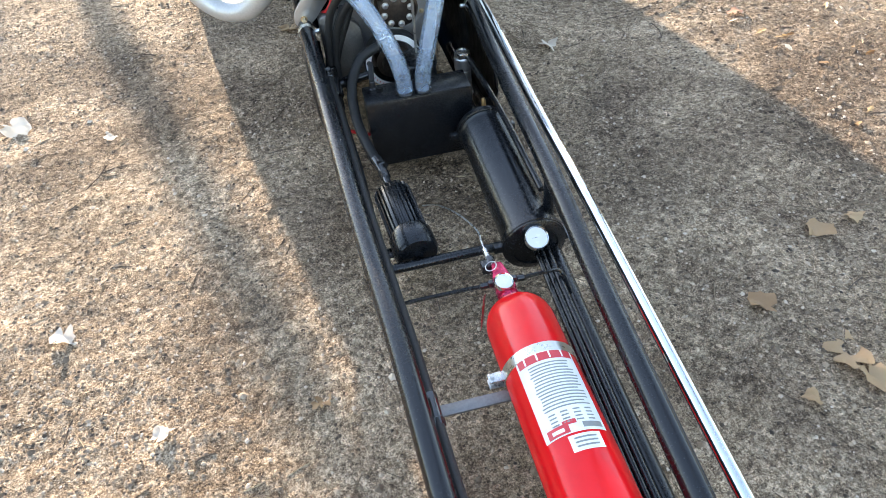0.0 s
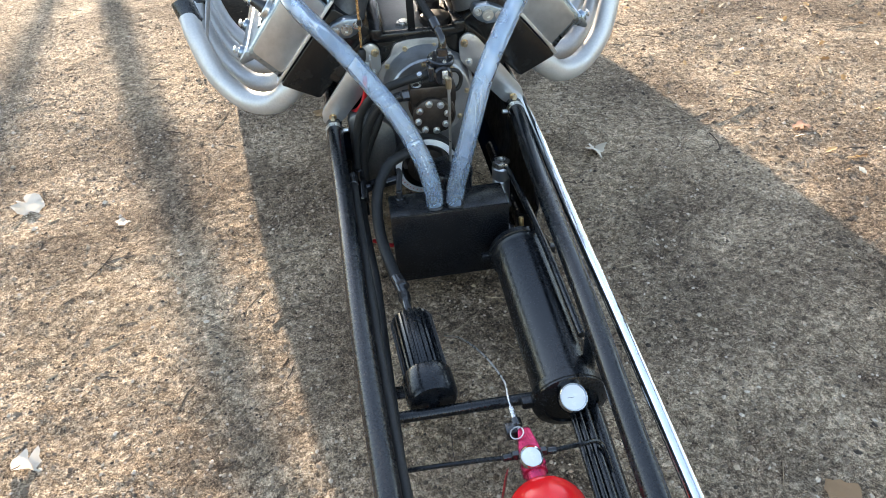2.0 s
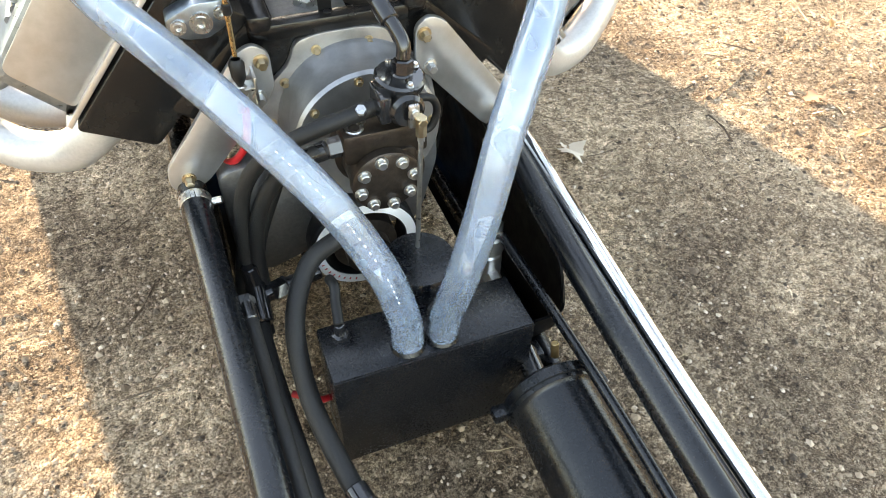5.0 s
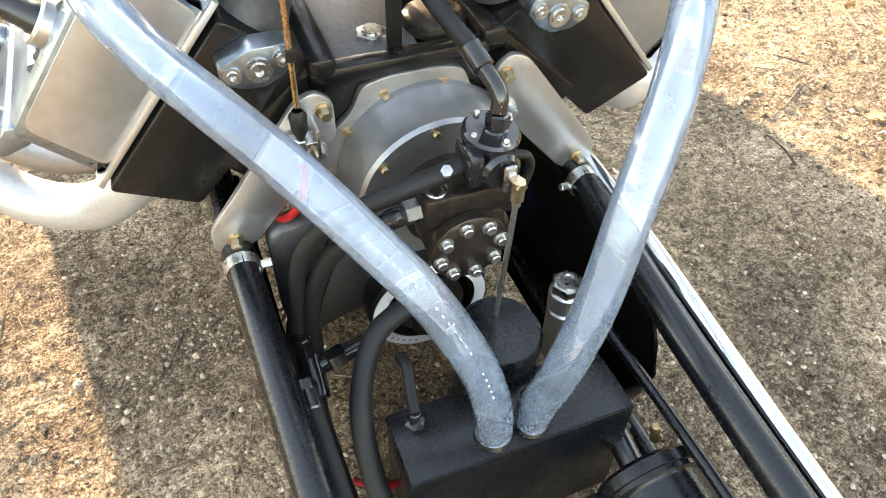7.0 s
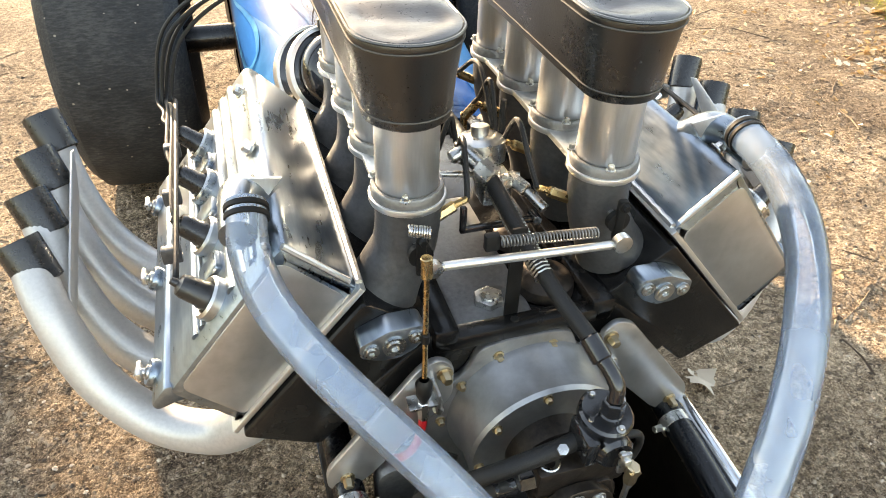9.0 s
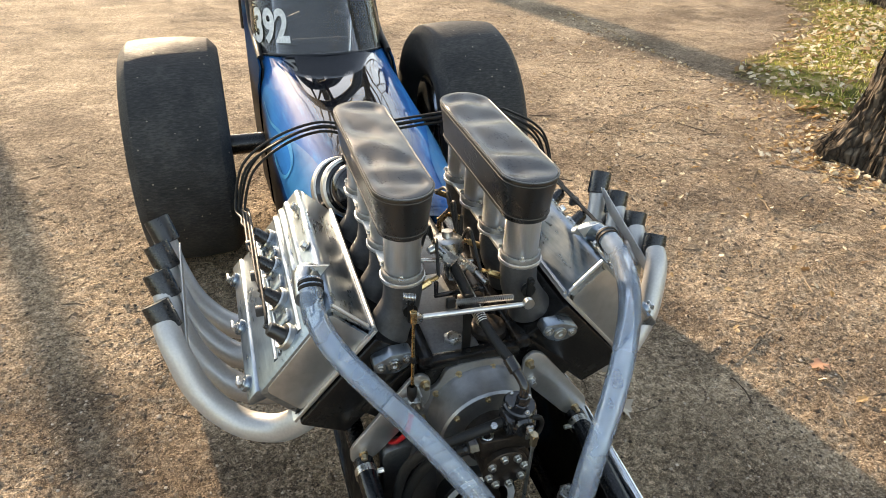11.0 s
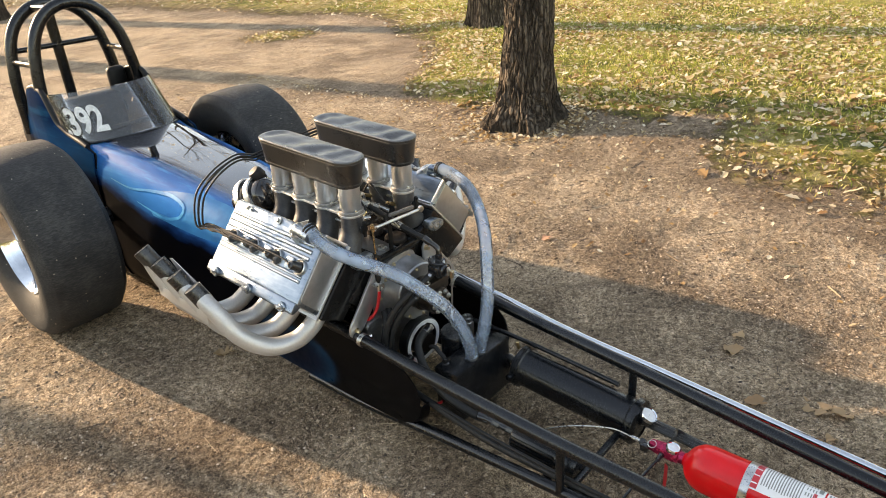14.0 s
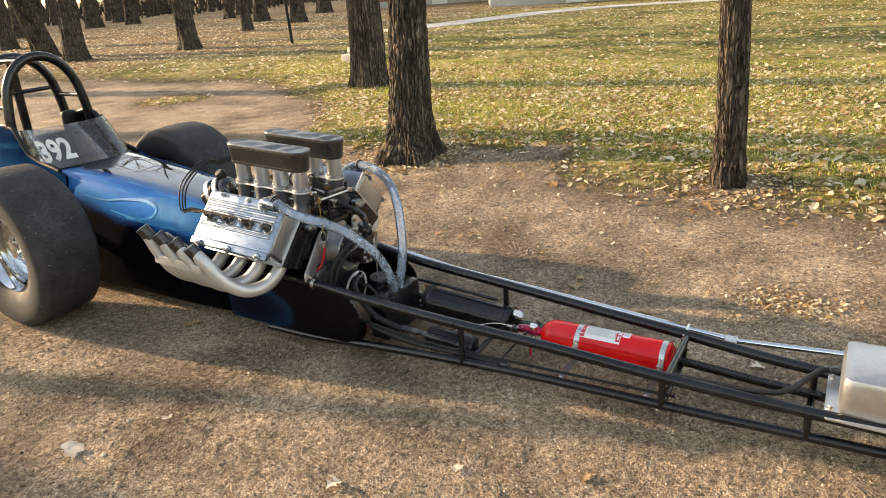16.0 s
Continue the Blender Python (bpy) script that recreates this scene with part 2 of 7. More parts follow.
def glassy(name, tint, milk, share, rough=0.05, glow=0.0):
    """A clear plastic: most light goes through, a little is milky; gloss by Fresnel."""
    m, n, l, p = nodes_of(name)
    out = n["Material Output"]
    tr = n.new("ShaderNodeBsdfTransparent")
    tr.inputs[0].default_value = (*tint, 1)
    co = n.new("ShaderNodeTexCoord").outputs["Object"]
    nz = noise_node(n, l, co, 7.0, 3.0)
    r = ramp(n, [(0.3, tuple(c * 0.8 for c in milk)), (0.7, milk)])
    l.new(nz.outputs["Fac"], r.inputs[0])
    l.new(r.outputs[0], p.inputs["Base Color"])
    p.inputs["Roughness"].default_value = 0.35
    mr = n.new("ShaderNodeMapRange")
    mr.inputs["From Min"].default_value, mr.inputs["From Max"].default_value = 0.3, 0.7
    mr.inputs["To Min"].default_value, mr.inputs["To Max"].default_value = share * 0.7, share * 1.3
    l.new(nz.outputs["Fac"], mr.inputs["Value"])
    mix = n.new("ShaderNodeMixShader")
    l.new(mr.outputs[0], mix.inputs[0])
    l.new(tr.outputs[0], mix.inputs[1])
    thin = n.new("ShaderNodeBsdfTranslucent")
    l.new(r.outputs[0], thin.inputs[0])
    cloudy = n.new("ShaderNodeMixShader")
    cloudy.inputs[0].default_value = glow
    l.new(p.outputs[0], cloudy.inputs[1])
    l.new(thin.outputs[0], cloudy.inputs[2])
    l.new(cloudy.outputs[0], mix.inputs[2])
    gl = n.new("ShaderNodeBsdfGlossy")
    gl.inputs["Roughness"].default_value = rough
    fr = n.new("ShaderNodeFresnel")
    fr.inputs["IOR"].default_value = 1.5
    mix2 = n.new("ShaderNodeMixShader")
    l.new(fr.outputs[0], mix2.inputs[0])
    l.new(mix.outputs[0], mix2.inputs[1])
    l.new(gl.outputs[0], mix2.inputs[2])
    l.new(mix2.outputs[0], out.inputs["Surface"])
    return m


HOSECLEAR = glassy("clear_vinyl_hose", (0.93, 0.965, 1.0), (0.58, 0.77, 1.0), 0.28, 0.07, 0.2)
PLEXI = glassy("tinted_plexiglass", (0.91, 0.91, 0.91), (0.50, 0.51, 0.52), 0.065, 0.04)


def relief(n, l, height, strength, dist, under=None, invert=False):
    t = n.new("ShaderNodeBump")
    t.inputs["Strength"].default_value, t.inputs["Distance"].default_value, t.invert = strength, dist, invert
    l.new(height, t.inputs["Height"])
    if under:
        l.new(under, t.inputs["Normal"])
    return t.outputs[0]


def tyre_rubber():
    """Worn slick rubber: dusty grey, with fine scuffs across it, small pits and pale specks of grit."""
    m, n, l, p = nodes_of("worn_slick_rubber")
    co = n.new("ShaderNodeTexCoord").outputs["Object"]
    mp = n.new("ShaderNodeMapping")
    mp.inputs["Scale"].default_value = (0.25, 1.0, 1.0)
    l.new(co, mp.inputs["Vector"])
    scuff = noise_node(n, l, mp.outputs[0], 190.0, 5.0, 0.7).outputs["Fac"]
    cloud = noise_node(n, l, co, 9.0, 5.0, 0.65).outputs["Fac"]
    tone = math_node(n, l, "MULTIPLY_ADD", scuff, 0.55, math_node(n, l, "MULTIPLY", cloud, 0.45))
    r = ramp(n, [(0.38, (0.015, 0.0152, 0.016)), (0.50, (0.028, 0.028, 0.0282)), (0.62, (0.056, 0.055, 0.053))])
    l.new(tone, r.inputs[0])
    pits = n.new("ShaderNodeTexVoronoi")
    pits.inputs["Scale"].default_value = 75.0
    l.new(co, pits.inputs["Vector"])
    ps = n.new("ShaderNodeSeparateColor")
    l.new(pits.outputs["Color"], ps.inputs[0])
    speck = math_node(n, l, "MULTIPLY", math_node(n, l, "LESS_THAN", pits.outputs["Distance"], 0.22), math_node(n, l, "GREATER_THAN", ps.outputs[0], 0.968))
    grit = n.new("ShaderNodeRGB")
    grit.outputs[0].default_value = (0.22, 0.19, 0.16, 1)
    l.new(blend_colours(n, l, speck, r.outputs[0], grit.outputs[0]), p.inputs["Base Color"])
    l.new(spread_out(n, l, cloud, 0.35, 0.65, 0.55, 0.75), p.inputs["Roughness"])
    p.inputs["Specular IOR Level"].default_value = 0.22
    hole = math_node(n, l, "MULTIPLY", math_node(n, l, "LESS_THAN", pits.outputs["Distance"], 0.30), math_node(n, l, "LESS_THAN", ps.outputs[1], 0.16))
    nm = relief(n, l, scuff, 0.5, 0.003)
    nm = relief(n, l, hole, 0.7, 0.003, nm, True)
    l.new(nm, p.inputs["Normal"])
    return m


TYRE = tyre_rubber()


def ground_material():
    """Packed sand and gravel near the car; autumn lawn with bare patches beyond a ragged edge."""
    m, n, l, p = nodes_of("gravel_and_lawn")
    co = n.new("ShaderNodeTexCoord").outputs["Object"]
    fine, mid, big = (noise_node(n, l, co, *v).outputs["Fac"] for v in ((260.0, 4.0, 0.7), (34.0, 6.0, 0.7), (1.1, 8.0, 0.68)))
    clod, lump, chips = (noise_node(n, l, co, *v).outputs["Fac"] for v in ((95.0, 6.0, 0.75), (6.5, 4.0, 0.6), (620.0, 2.0, 0.6)))
    vor = n.new("ShaderNodeTexVoronoi")
    vor.inputs["Scale"].default_value = 130.0
    l.new(co, vor.inputs["Vector"])
    tone = math_node(n, l, "MULTIPLY_ADD", fine, 0.36, math_node(n, l, "MULTIPLY_ADD", mid, 0.26, math_node(n, l, "MULTIPLY_ADD", clod, 0.22, math_node(n, l, "MULTIPLY", chips, 0.26))))
    sand = ramp(n, [(0.455, (0.041, 0.028, 0.021)), (0.505, (0.202, 0.138, 0.089)), (0.555, (0.414, 0.299, 0.197)), (0.615, (0.785, 0.621, 0.447))])
    l.new(tone, sand.inputs[0])
    mud = ramp(n, [(0.455, (0.026, 0.017, 0.012)), (0.54, (0.147, 0.100, 0.066)), (0.62, (0.469, 0.354, 0.251))])
    l.new(tone, mud.inputs[0])
    drive = blend_colours(n, l, spread_out(n, l, big, 0.46, 0.60), sand.outputs[0], mud.outputs[0])
    hsv = n.new("ShaderNodeHueSaturation")
    l.new(drive, hsv.inputs["Color"])
    vs = n.new("ShaderNodeSeparateColor")
    l.new(vor.outputs["Color"], vs.inputs[0])
    l.new(spread_out(n, l, vs.outputs[0], 0.0, 1.0, 0.62, 1.34), hsv.inputs["Value"])
    # lawn: straw, green and bare earth in patches, with pale leaves lying in it
    patch = noise_node(n, l, co, 0.55, 8.0, 0.72).outputs["Fac"]
    tuft = noise_node(n, l, co, 7.0, 6.0, 0.8).outputs["Fac"]
    mixed = math_node(n, l, "MULTIPLY_ADD", tuft, 0.55, math_node(n, l, "MULTIPLY", patch, 0.55))
    lawn = ramp(n, [(0.42, (0.068, 0.046, 0.025)), (0.48, (0.105, 0.112, 0.024)), (0.535, (0.21, 0.205, 0.044)), (0.59, (0.38, 0.32, 0.095)), (0.67, (0.58, 0.47, 0.23))])
    l.new(mixed, lawn.inputs[0])
    fallen = n.new("ShaderNodeTexVoronoi")
    fallen.inputs["Scale"].default_value = 13.0
    l.new(co, fallen.inputs["Vector"])
    fs = n.new("ShaderNodeSeparateColor")
    l.new(fallen.outputs["Color"], fs.inputs[0])
    leaf = ramp(n, [(0.0, (0.20, 0.12, 0.055)), (0.6, (0.44, 0.33, 0.18)), (1.0, (0.66, 0.57, 0.40))])
    l.new(fs.outputs[1], leaf.inputs[0])
    near = math_node(n, l, "LESS_THAN", fallen.outputs["Distance"], 0.30)
    some = math_node(n, l, "LESS_THAN", fs.outputs[0], spread_out(n, l, patch, 0.35, 0.65, 0.05, 0.75))
    grown = blend_colours(n, l, math_node(n, l, "MULTIPLY", near, some), lawn.outputs[0], leaf.outputs[0])
    brown = ramp(n, [(0.40, (0.12, 0.080, 0.048)), (0.52, (0.30, 0.205, 0.125)), (0.64, (0.52, 0.39, 0.25))])
    l.new(tuft, brown.inputs[0])
    sep = n.new("ShaderNodeSeparateXYZ")
    l.new(co, sep.inputs[0])
    deep = math_node(n, l, "MULTIPLY_ADD", noise_node(n, l, co, 0.30, 5.0, 0.7).outputs["Fac"], 1.5, math_node(n, l, "MULTIPLY", sep.outputs["Y"], 0.045))
    grown = blend_colours(n, l, spread_out(n, l, deep, 1.08, 1.40, 0.0, 0.85), grown, brown.outputs[0])
    # the lawn's edge: a mask along the plan, made ragged
    att = n.new("ShaderNodeAttribute")
    att.attribute_name = "lawn"
    nb = noise_node(n, l, co, 4.0, 8.0, 0.75).outputs["Fac"]
    edge = math_node(n, l, "MULTIPLY_ADD", math_node(n, l, "SUBTRACT", nb, 0.5), 1.25, att.outputs["Fac"])
    soil = blend_colours(n, l, spread_out(n, l, edge, -0.05, 0.28, 0.0, 0.85), hsv.outputs[0], mud.outputs[0])
    l.new(blend_colours(n, l, spread_out(n, l, edge, 0.38, 0.62), soil, grown), p.inputs["Base Color"])
    p.inputs["Roughness"].default_value = 0.9
    p.inputs["Specular IOR Level"].default_value = 0.2
    trod = spread_out(n, l, noise_node(n, l, co, 2.3, 5.0, 0.6).outputs["Fac"], 0.38, 0.60, 0.3, 1.7)
    nm = relief(n, l, lump, 1.0, 0.045)
    nm = relief(n, l, math_node(n, l, "MULTIPLY", mid, trod), 1.0, 0.020, nm)
    nm = relief(n, l, math_node(n, l, "MULTIPLY", clod, trod), 1.0, 0.010, nm)
    nm = relief(n, l, vor.outputs["Distance"], 0.8, 0.006, nm, True)
    nm = relief(n, l, fine, 0.9, 0.004, nm)
    turf = math_node(n, l, "MULTIPLY", tuft, spread_out(n, l, edge, 0.38, 0.62))
    nm = relief(n, l, turf, 1.0, 0.09, nm)
    nm = relief(n, l, math_node(n, l, "MULTIPLY", mid, spread_out(n, l, edge, 0.38, 0.62)), 1.0, 0.03, nm)
    l.new(nm, p.inputs["Normal"])
    return m


GROUND = ground_material()


def random_tones(name, stops, rough=0.7, island=True, grain=60.0, bump=0.2, through_light=0.0):
    """Many small pieces, each with a tone of its own."""
    m, n, l, p = nodes_of(name)
    if island:
        src = n.new("ShaderNodeNewGeometry").outputs["Random Per Island"]
    else:
        src = n.new("ShaderNodeObjectInfo").outputs["Random"]
    co = n.new("ShaderNodeTexCoord").outputs["Object"]
    nz = noise_node(n, l, co, grain, 4.0)
    ad = n.new("ShaderNodeMath")
    ad.operation = "MULTIPLY_ADD"
    ad.inputs[1].default_value = 0.3
    sb = n.new("ShaderNodeMath")
    sb.operation = "SUBTRACT"
    sb.inputs[1].default_value = 0.5
    l.new(nz.outputs["Fac"], sb.inputs[0])
    l.new(sb.outputs[0], ad.inputs[0])
    l.new(src, ad.inputs[2])
    r = ramp(n, stops)
    l.new(ad.outputs[0], r.inputs[0])
    l.new(r.outputs[0], p.inputs["Base Color"])
    p.inputs["Roughness"].default_value = rough
    if bump:
        bp = n.new("ShaderNodeBump")
        bp.inputs["Strength"].default_value, bp.inputs["Distance"].default_value = bump, 0.002
        l.new(nz.outputs["Fac"], bp.inputs["Height"])
        l.new(bp.outputs[0], p.inputs["Normal"])
    if through_light:
        tl = n.new("ShaderNodeBsdfTranslucent")
        l.new(r.outputs[0], tl.inputs["Color"])
        mx = n.new("ShaderNodeMixShader")
        mx.inputs[0].default_value = through_light
        l.new(p.outputs[0], mx.inputs[1])
        l.new(tl.outputs[0], mx.inputs[2])
        l.new(mx.outputs[0], n["Material Output"].inputs["Surface"])
    return m


PEBBLE = random_tones("pebbles", [(0.0, (0.038, 0.025, 0.016)), (0.40, (0.191, 0.133, 0.089)), (0.85, (0.382, 0.286, 0.198)), (1.0, (0.567, 0.469, 0.371))], 0.8)
CLOD = random_tones("soil_crumbs", [(0.0, (0.045, 0.029, 0.018)), (0.5, (0.14, 0.094, 0.060)), (1.0, (0.30, 0.215, 0.145))], 0.9)
LEAFDRY = random_tones("dry_leaves", [(0.0, (0.20, 0.10, 0.04)), (0.30, (0.42, 0.26, 0.11)), (0.62, (0.62, 0.48, 0.29)), (1.0, (0.86, 0.79, 0.63))], 0.55, grain=150, through_light=0.45)
LEAFPALE = random_tones("pale_leaf", [(0.0, (0.62, 0.53, 0.42)), (1.0, (0.78, 0.71, 0.60))], 0.6, island=False, grain=120, through_light=0.35)
LEAFBROWN = random_tones("brown_leaf", [(0.0, (0.34, 0.20, 0.10)), (1.0, (0.50, 0.34, 0.19))], 0.6, island=False, grain=120, through_light=0.35)
LEAFORANGE = random_tones("orange_leaf", [(0.0, (0.38, 0.19, 0.11)), (1.0, (0.52, 0.30, 0.20))], 0.6, island=False, grain=120, through_light=0.35)
TWIG = random_tones("twigs", [(0.0, (0.07, 0.045, 0.03)), (0.6, (0.20, 0.14, 0.09)), (1.0, (0.40, 0.31, 0.20))], 0.8)
GRASS = random_tones("grass_blades", [(0.0, (0.11, 0.16, 0.02)), (0.40, (0.34, 0.37, 0.055)), (0.72, (0.60, 0.54, 0.14)), (1.0, (0.80, 0.70, 0.34))], 0.6, bump=0.0, through_light=0.45)


def bark_material():
    """Long ridges parted by dark furrows."""
    m, n, l, p = nodes_of("furrowed_bark")
    co = n.new("ShaderNodeTexCoord").outputs["Object"]
    warp = noise_node(n, l, co, 6.0, 3.0)
    va = n.new("ShaderNodeVectorMath")
    va.operation = "MULTIPLY_ADD"
    va.inputs[1].default_value = (0.075, 0.075, 0.11)
    l.new(warp.outputs["Color"], va.inputs[0])
    l.new(co, va.inputs[2])
    mp = n.new("ShaderNodeMapping")
    mp.inputs["Scale"].default_value = (1, 1, 0.12)
    l.new(va.outputs[0], mp.inputs["Vector"])
    a, b = noise_node(n, l, mp.outputs[0], 20.0, 8.0, 0.7).outputs["Fac"], noise_node(n, l, mp.outputs[0], 110.0, 5.0, 0.7).outputs["Fac"]
    vor = n.new("ShaderNodeTexVoronoi")
    vor.feature = "DISTANCE_TO_EDGE"
    vor.inputs["Scale"].default_value = 30.0
    l.new(mp.outputs[0], vor.inputs["Vector"])
    ridge = spread_out(n, l, vor.outputs["Distance"], 0.02, 0.28)
    tone = math_node(n, l, "MULTIPLY_ADD", ridge, 0.5, math_node(n, l, "MULTIPLY_ADD", a, 0.50, math_node(n, l, "MULTIPLY", b, 0.26)))
    r = ramp(n, [(0.34, (0.028, 0.021, 0.015)), (0.56, (0.075, 0.057, 0.042)), (0.90, (0.148, 0.117, 0.088))])
    l.new(tone, r.inputs[0])
    # darker patches scattered by a large noise
    dark_patch = n.new("ShaderNodeRGB")
    dark_patch.outputs[0].default_value = (0.020, 0.015, 0.011, 1)
    stain = spread_out(n, l, noise_node(n, l, co, 2.6, 6.0, 0.7).outputs["Fac"], 0.50, 0.60, 0.0, 0.8)
    l.new(blend_colours(n, l, stain, r.outputs[0], dark_patch.outputs[0]), p.inputs["Base Color"])
    p.inputs["Roughness"].default_value = 0.9
    p.inputs["Specular IOR Level"].default_value = 0.2
    nm = relief(n, l, ridge, 1.0, 0.018)
    nm = relief(n, l, b, 0.8, 0.006, nm)
    l.new(nm, p.inputs["Normal"])
    return m


BARK = bark_material()
CONCRETE = surface("pale_concrete", (0.34, 0.32, 0.29), (0.48, 0.46, 0.42), 0.85, grain=30, stain=2, bump=0.3, dist=0.004)
SIDING = surface("white_siding", (0.55, 0.54, 0.51), (0.68, 0.67, 0.64), 0.6, grain=20, stain=1, bump=0.05)
BRICKRED = surface("brown_brick", (0.16, 0.08, 0.05), (0.26, 0.14, 0.09), 0.8, grain=30, stain=2, bump=0.2)
ROOFING = surface("grey_shingle", (0.08, 0.08, 0.08), (0.14, 0.13, 0.13), 0.85, grain=30, stain=2, bump=0.2)
WINDOWDARK = surface("dark_window_glass", (0.02, 0.025, 0.03), (0.04, 0.045, 0.05), 0.08, grain=10, bump=0.0)

# ---- shape helpers ----
def part(name, bm, material, parent=None, label="", smooth=True):
    me = bpy.data.meshes.new(name)
    bm.normal_update()
    bm.to_mesh(me)
    bm.free()
    for f in me.polygons:
        f.use_smooth = smooth
    if smooth and me.polygons:
        me.set_sharp_from_angle(angle=radians(38))
    me.materials.append(material)
    ob = new(name, me)
    if parent is not None:
        ob.parent = parent
    if label:
        ob["label"] = label
    return ob


def thing(name, label, category, at=(0, 0, 0), group="", kind=""):
    ob = new(name)
    ob.empty_display_size = 0.05
    ob.location = at
    return tagged(ob, label, category, group, kind)


def local(bm, at):
    """Moves a mesh made in world places into the frame of a thing that stands at that place."""
    bmesh.ops.translate(bm, verts=bm.verts, vec=-Vector(at))
    return bm


def joined(*bms):
    out = bms[0]
    for b in bms[1:]:
        me = bpy.data.meshes.new("join")
        b.to_mesh(me)
        b.free()
        out.from_mesh(me)
        bpy.data.meshes.remove(me)
    return out


def moved(bm, m):
    bmesh.ops.transform(bm, matrix=m, verts=bm.verts)
    return bm


def block(lo, hi, bevel=0.0, segs=2):
    bm = bmesh.new()
    lo, hi = Vector(lo), Vector(hi)
    bmesh.ops.create_cube(bm, size=1.0, matrix=Matrix.Translation((lo + hi) / 2) @ Matrix.Diagonal((*(hi - lo), 1)))
    if bevel:
        bmesh.ops.bevel(bm, geom=bm.edges[:], offset=bevel, segments=segs, profile=0.5, affect="EDGES")
    return bm


def basis(way):
    """A turn whose z axis lies along the given way."""
    return Vector(way).to_track_quat("Z", "Y").to_matrix().to_4x4()


def lathe(profile, at=(0, 0, 0), way=(0, 0, 1), segs=32):
    """Turned shape: profile of (radius, height) from bottom to top."""
    bm = bmesh.new()
    rings = []
    for r, h in profile:
        if r < 1e-6:
            rings.append([bm.verts.new((0, 0, h))])
        else:
            rings.append([bm.verts.new((r * math.cos(2 * math.pi * k / segs), r * math.sin(2 * math.pi * k / segs), h)) for k in range(segs)])
    for a, b in zip(rings, rings[1:]):
        if len(a) == 1 and len(b) == 1:
            continue
        for k in range(segs):
            j = (k + 1) % segs
            if len(a) == 1:
                bm.faces.new((a[0], b[j], b[k]))
            elif len(b) == 1:
                bm.faces.new((a[k], a[j], b[0]))
            else:
                bm.faces.new((a[k], a[j], b[j], b[k]))
    bmesh.ops.recalc_face_normals(bm, faces=bm.faces)
    return moved(bm, Matrix.Translation(at) @ basis(way))


def rod(a, b, r, segs=16, r2=None, cap=True):
    """A round bar from a to b, its ends slightly rounded."""
    a, b = Vector(a), Vector(b)
    n = (b - a).length
    r2 = r if r2 is None else r2
    e = min(0.15 * r, 0.2 * n)
    prof = ([(0, 0)] if cap else []) + [(r - e, 0), (r, e), (r2, n - e), (r2 - e, n)] + ([(0, n)] if cap else [])
    return lathe(prof, a, b - a, segs)


def smooth_line(points, per=8):
    """A Catmull-Rom curve through the points."""
    p = [Vector(q) for q in points]
    if len(p) < 3:
        return p
    p = [2 * p[0] - p[1]] + p + [2 * p[-1] - p[-2]]
    out = []
    for a, b, c, d in zip(p, p[1:], p[2:], p[3:]):
        for k in range(per):
            t = k / per
            out.append(0.5 * (2 * b + (c - a) * t + (2 * a - 5 * b + 4 * c - d) * t * t + (3 * b - a - 3 * c + d) * t ** 3))
    return out + [p[-2]]


def pipe(points, r, segs=14, per=8, cap=True, hollow=0.0, straight=False):
    """A tube along a smooth line. r: one radius or one for each point. hollow: the wall's thickness."""
    line = [Vector(q) for q in points] if straight else smooth_line(points, per)
    n = len(line)
    if isinstance(r, (int, float)):
        radii = [r] * n
    else:
        radii = [float(np.interp(k / (n - 1) * (len(r) - 1), range(len(r)), r)) for k in range(n)]
    ways = [(line[min(k + 1, n - 1)] - line[max(k - 1, 0)]).normalized() for k in range(n)]
    side = ways[0].orthogonal().normalized()
    bm = bmesh.new()
    sets = []
    for shrink in ((0.0, hollow) if hollow else (0.0,)):
        rings = []
        s = side
        for q, w, rad in zip(line, ways, radii):
            s = (s - w * s.dot(w)).normalized()
            u = w.cross(s)
            rings.append([bm.verts.new(q + (rad - shrink) * (s * math.cos(2 * math.pi * k / segs) + u * math.sin(2 * math.pi * k / segs))) for k in range(segs)])
        for a, b in zip(rings, rings[1:]):
            for k in range(segs):
                j = (k + 1) % segs
                f = (a[k], a[j], b[j], b[k])
                bm.faces.new(f if not shrink else f[::-1])
        sets.append(rings)
    if hollow:
        for end in (0, -1):
            for k in range(segs):
                j = (k + 1) % segs
                bm.faces.new((sets[0][end][k], sets[0][end][j], sets[1][end][j], sets[1][end][k]))
    elif cap:
        bm.faces.new(sets[0][0][::-1])
        bm.faces.new(sets[0][-1])
    bmesh.ops.recalc_face_normals(bm, faces=bm.faces)
    return bm


def prism(outline, depth, m, bevel=0.0):
    """A plate: an outline in x and y, as thick as depth along z, then laid by the matrix m."""
    bm = bmesh.new()
    face = bm.faces.new([bm.verts.new((x, y, 0)) for x, y in outline])
    top = bmesh.ops.extrude_face_region(bm, geom=[face])
    bmesh.ops.translate(bm, verts=[v for v in top["geom"] if isinstance(v, bmesh.types.BMVert)], vec=(0, 0, depth))
    bmesh.ops.recalc_face_normals(bm, faces=bm.faces)
    if bevel:
        es = [e for e in bm.edges if abs(e.verts[0].co.z - e.verts[1].co.z) < 1e-7]
        bmesh.ops.bevel(bm, geom=es, offset=bevel, segments=2, profile=0.5, affect="EDGES")
    return moved(bm, m)


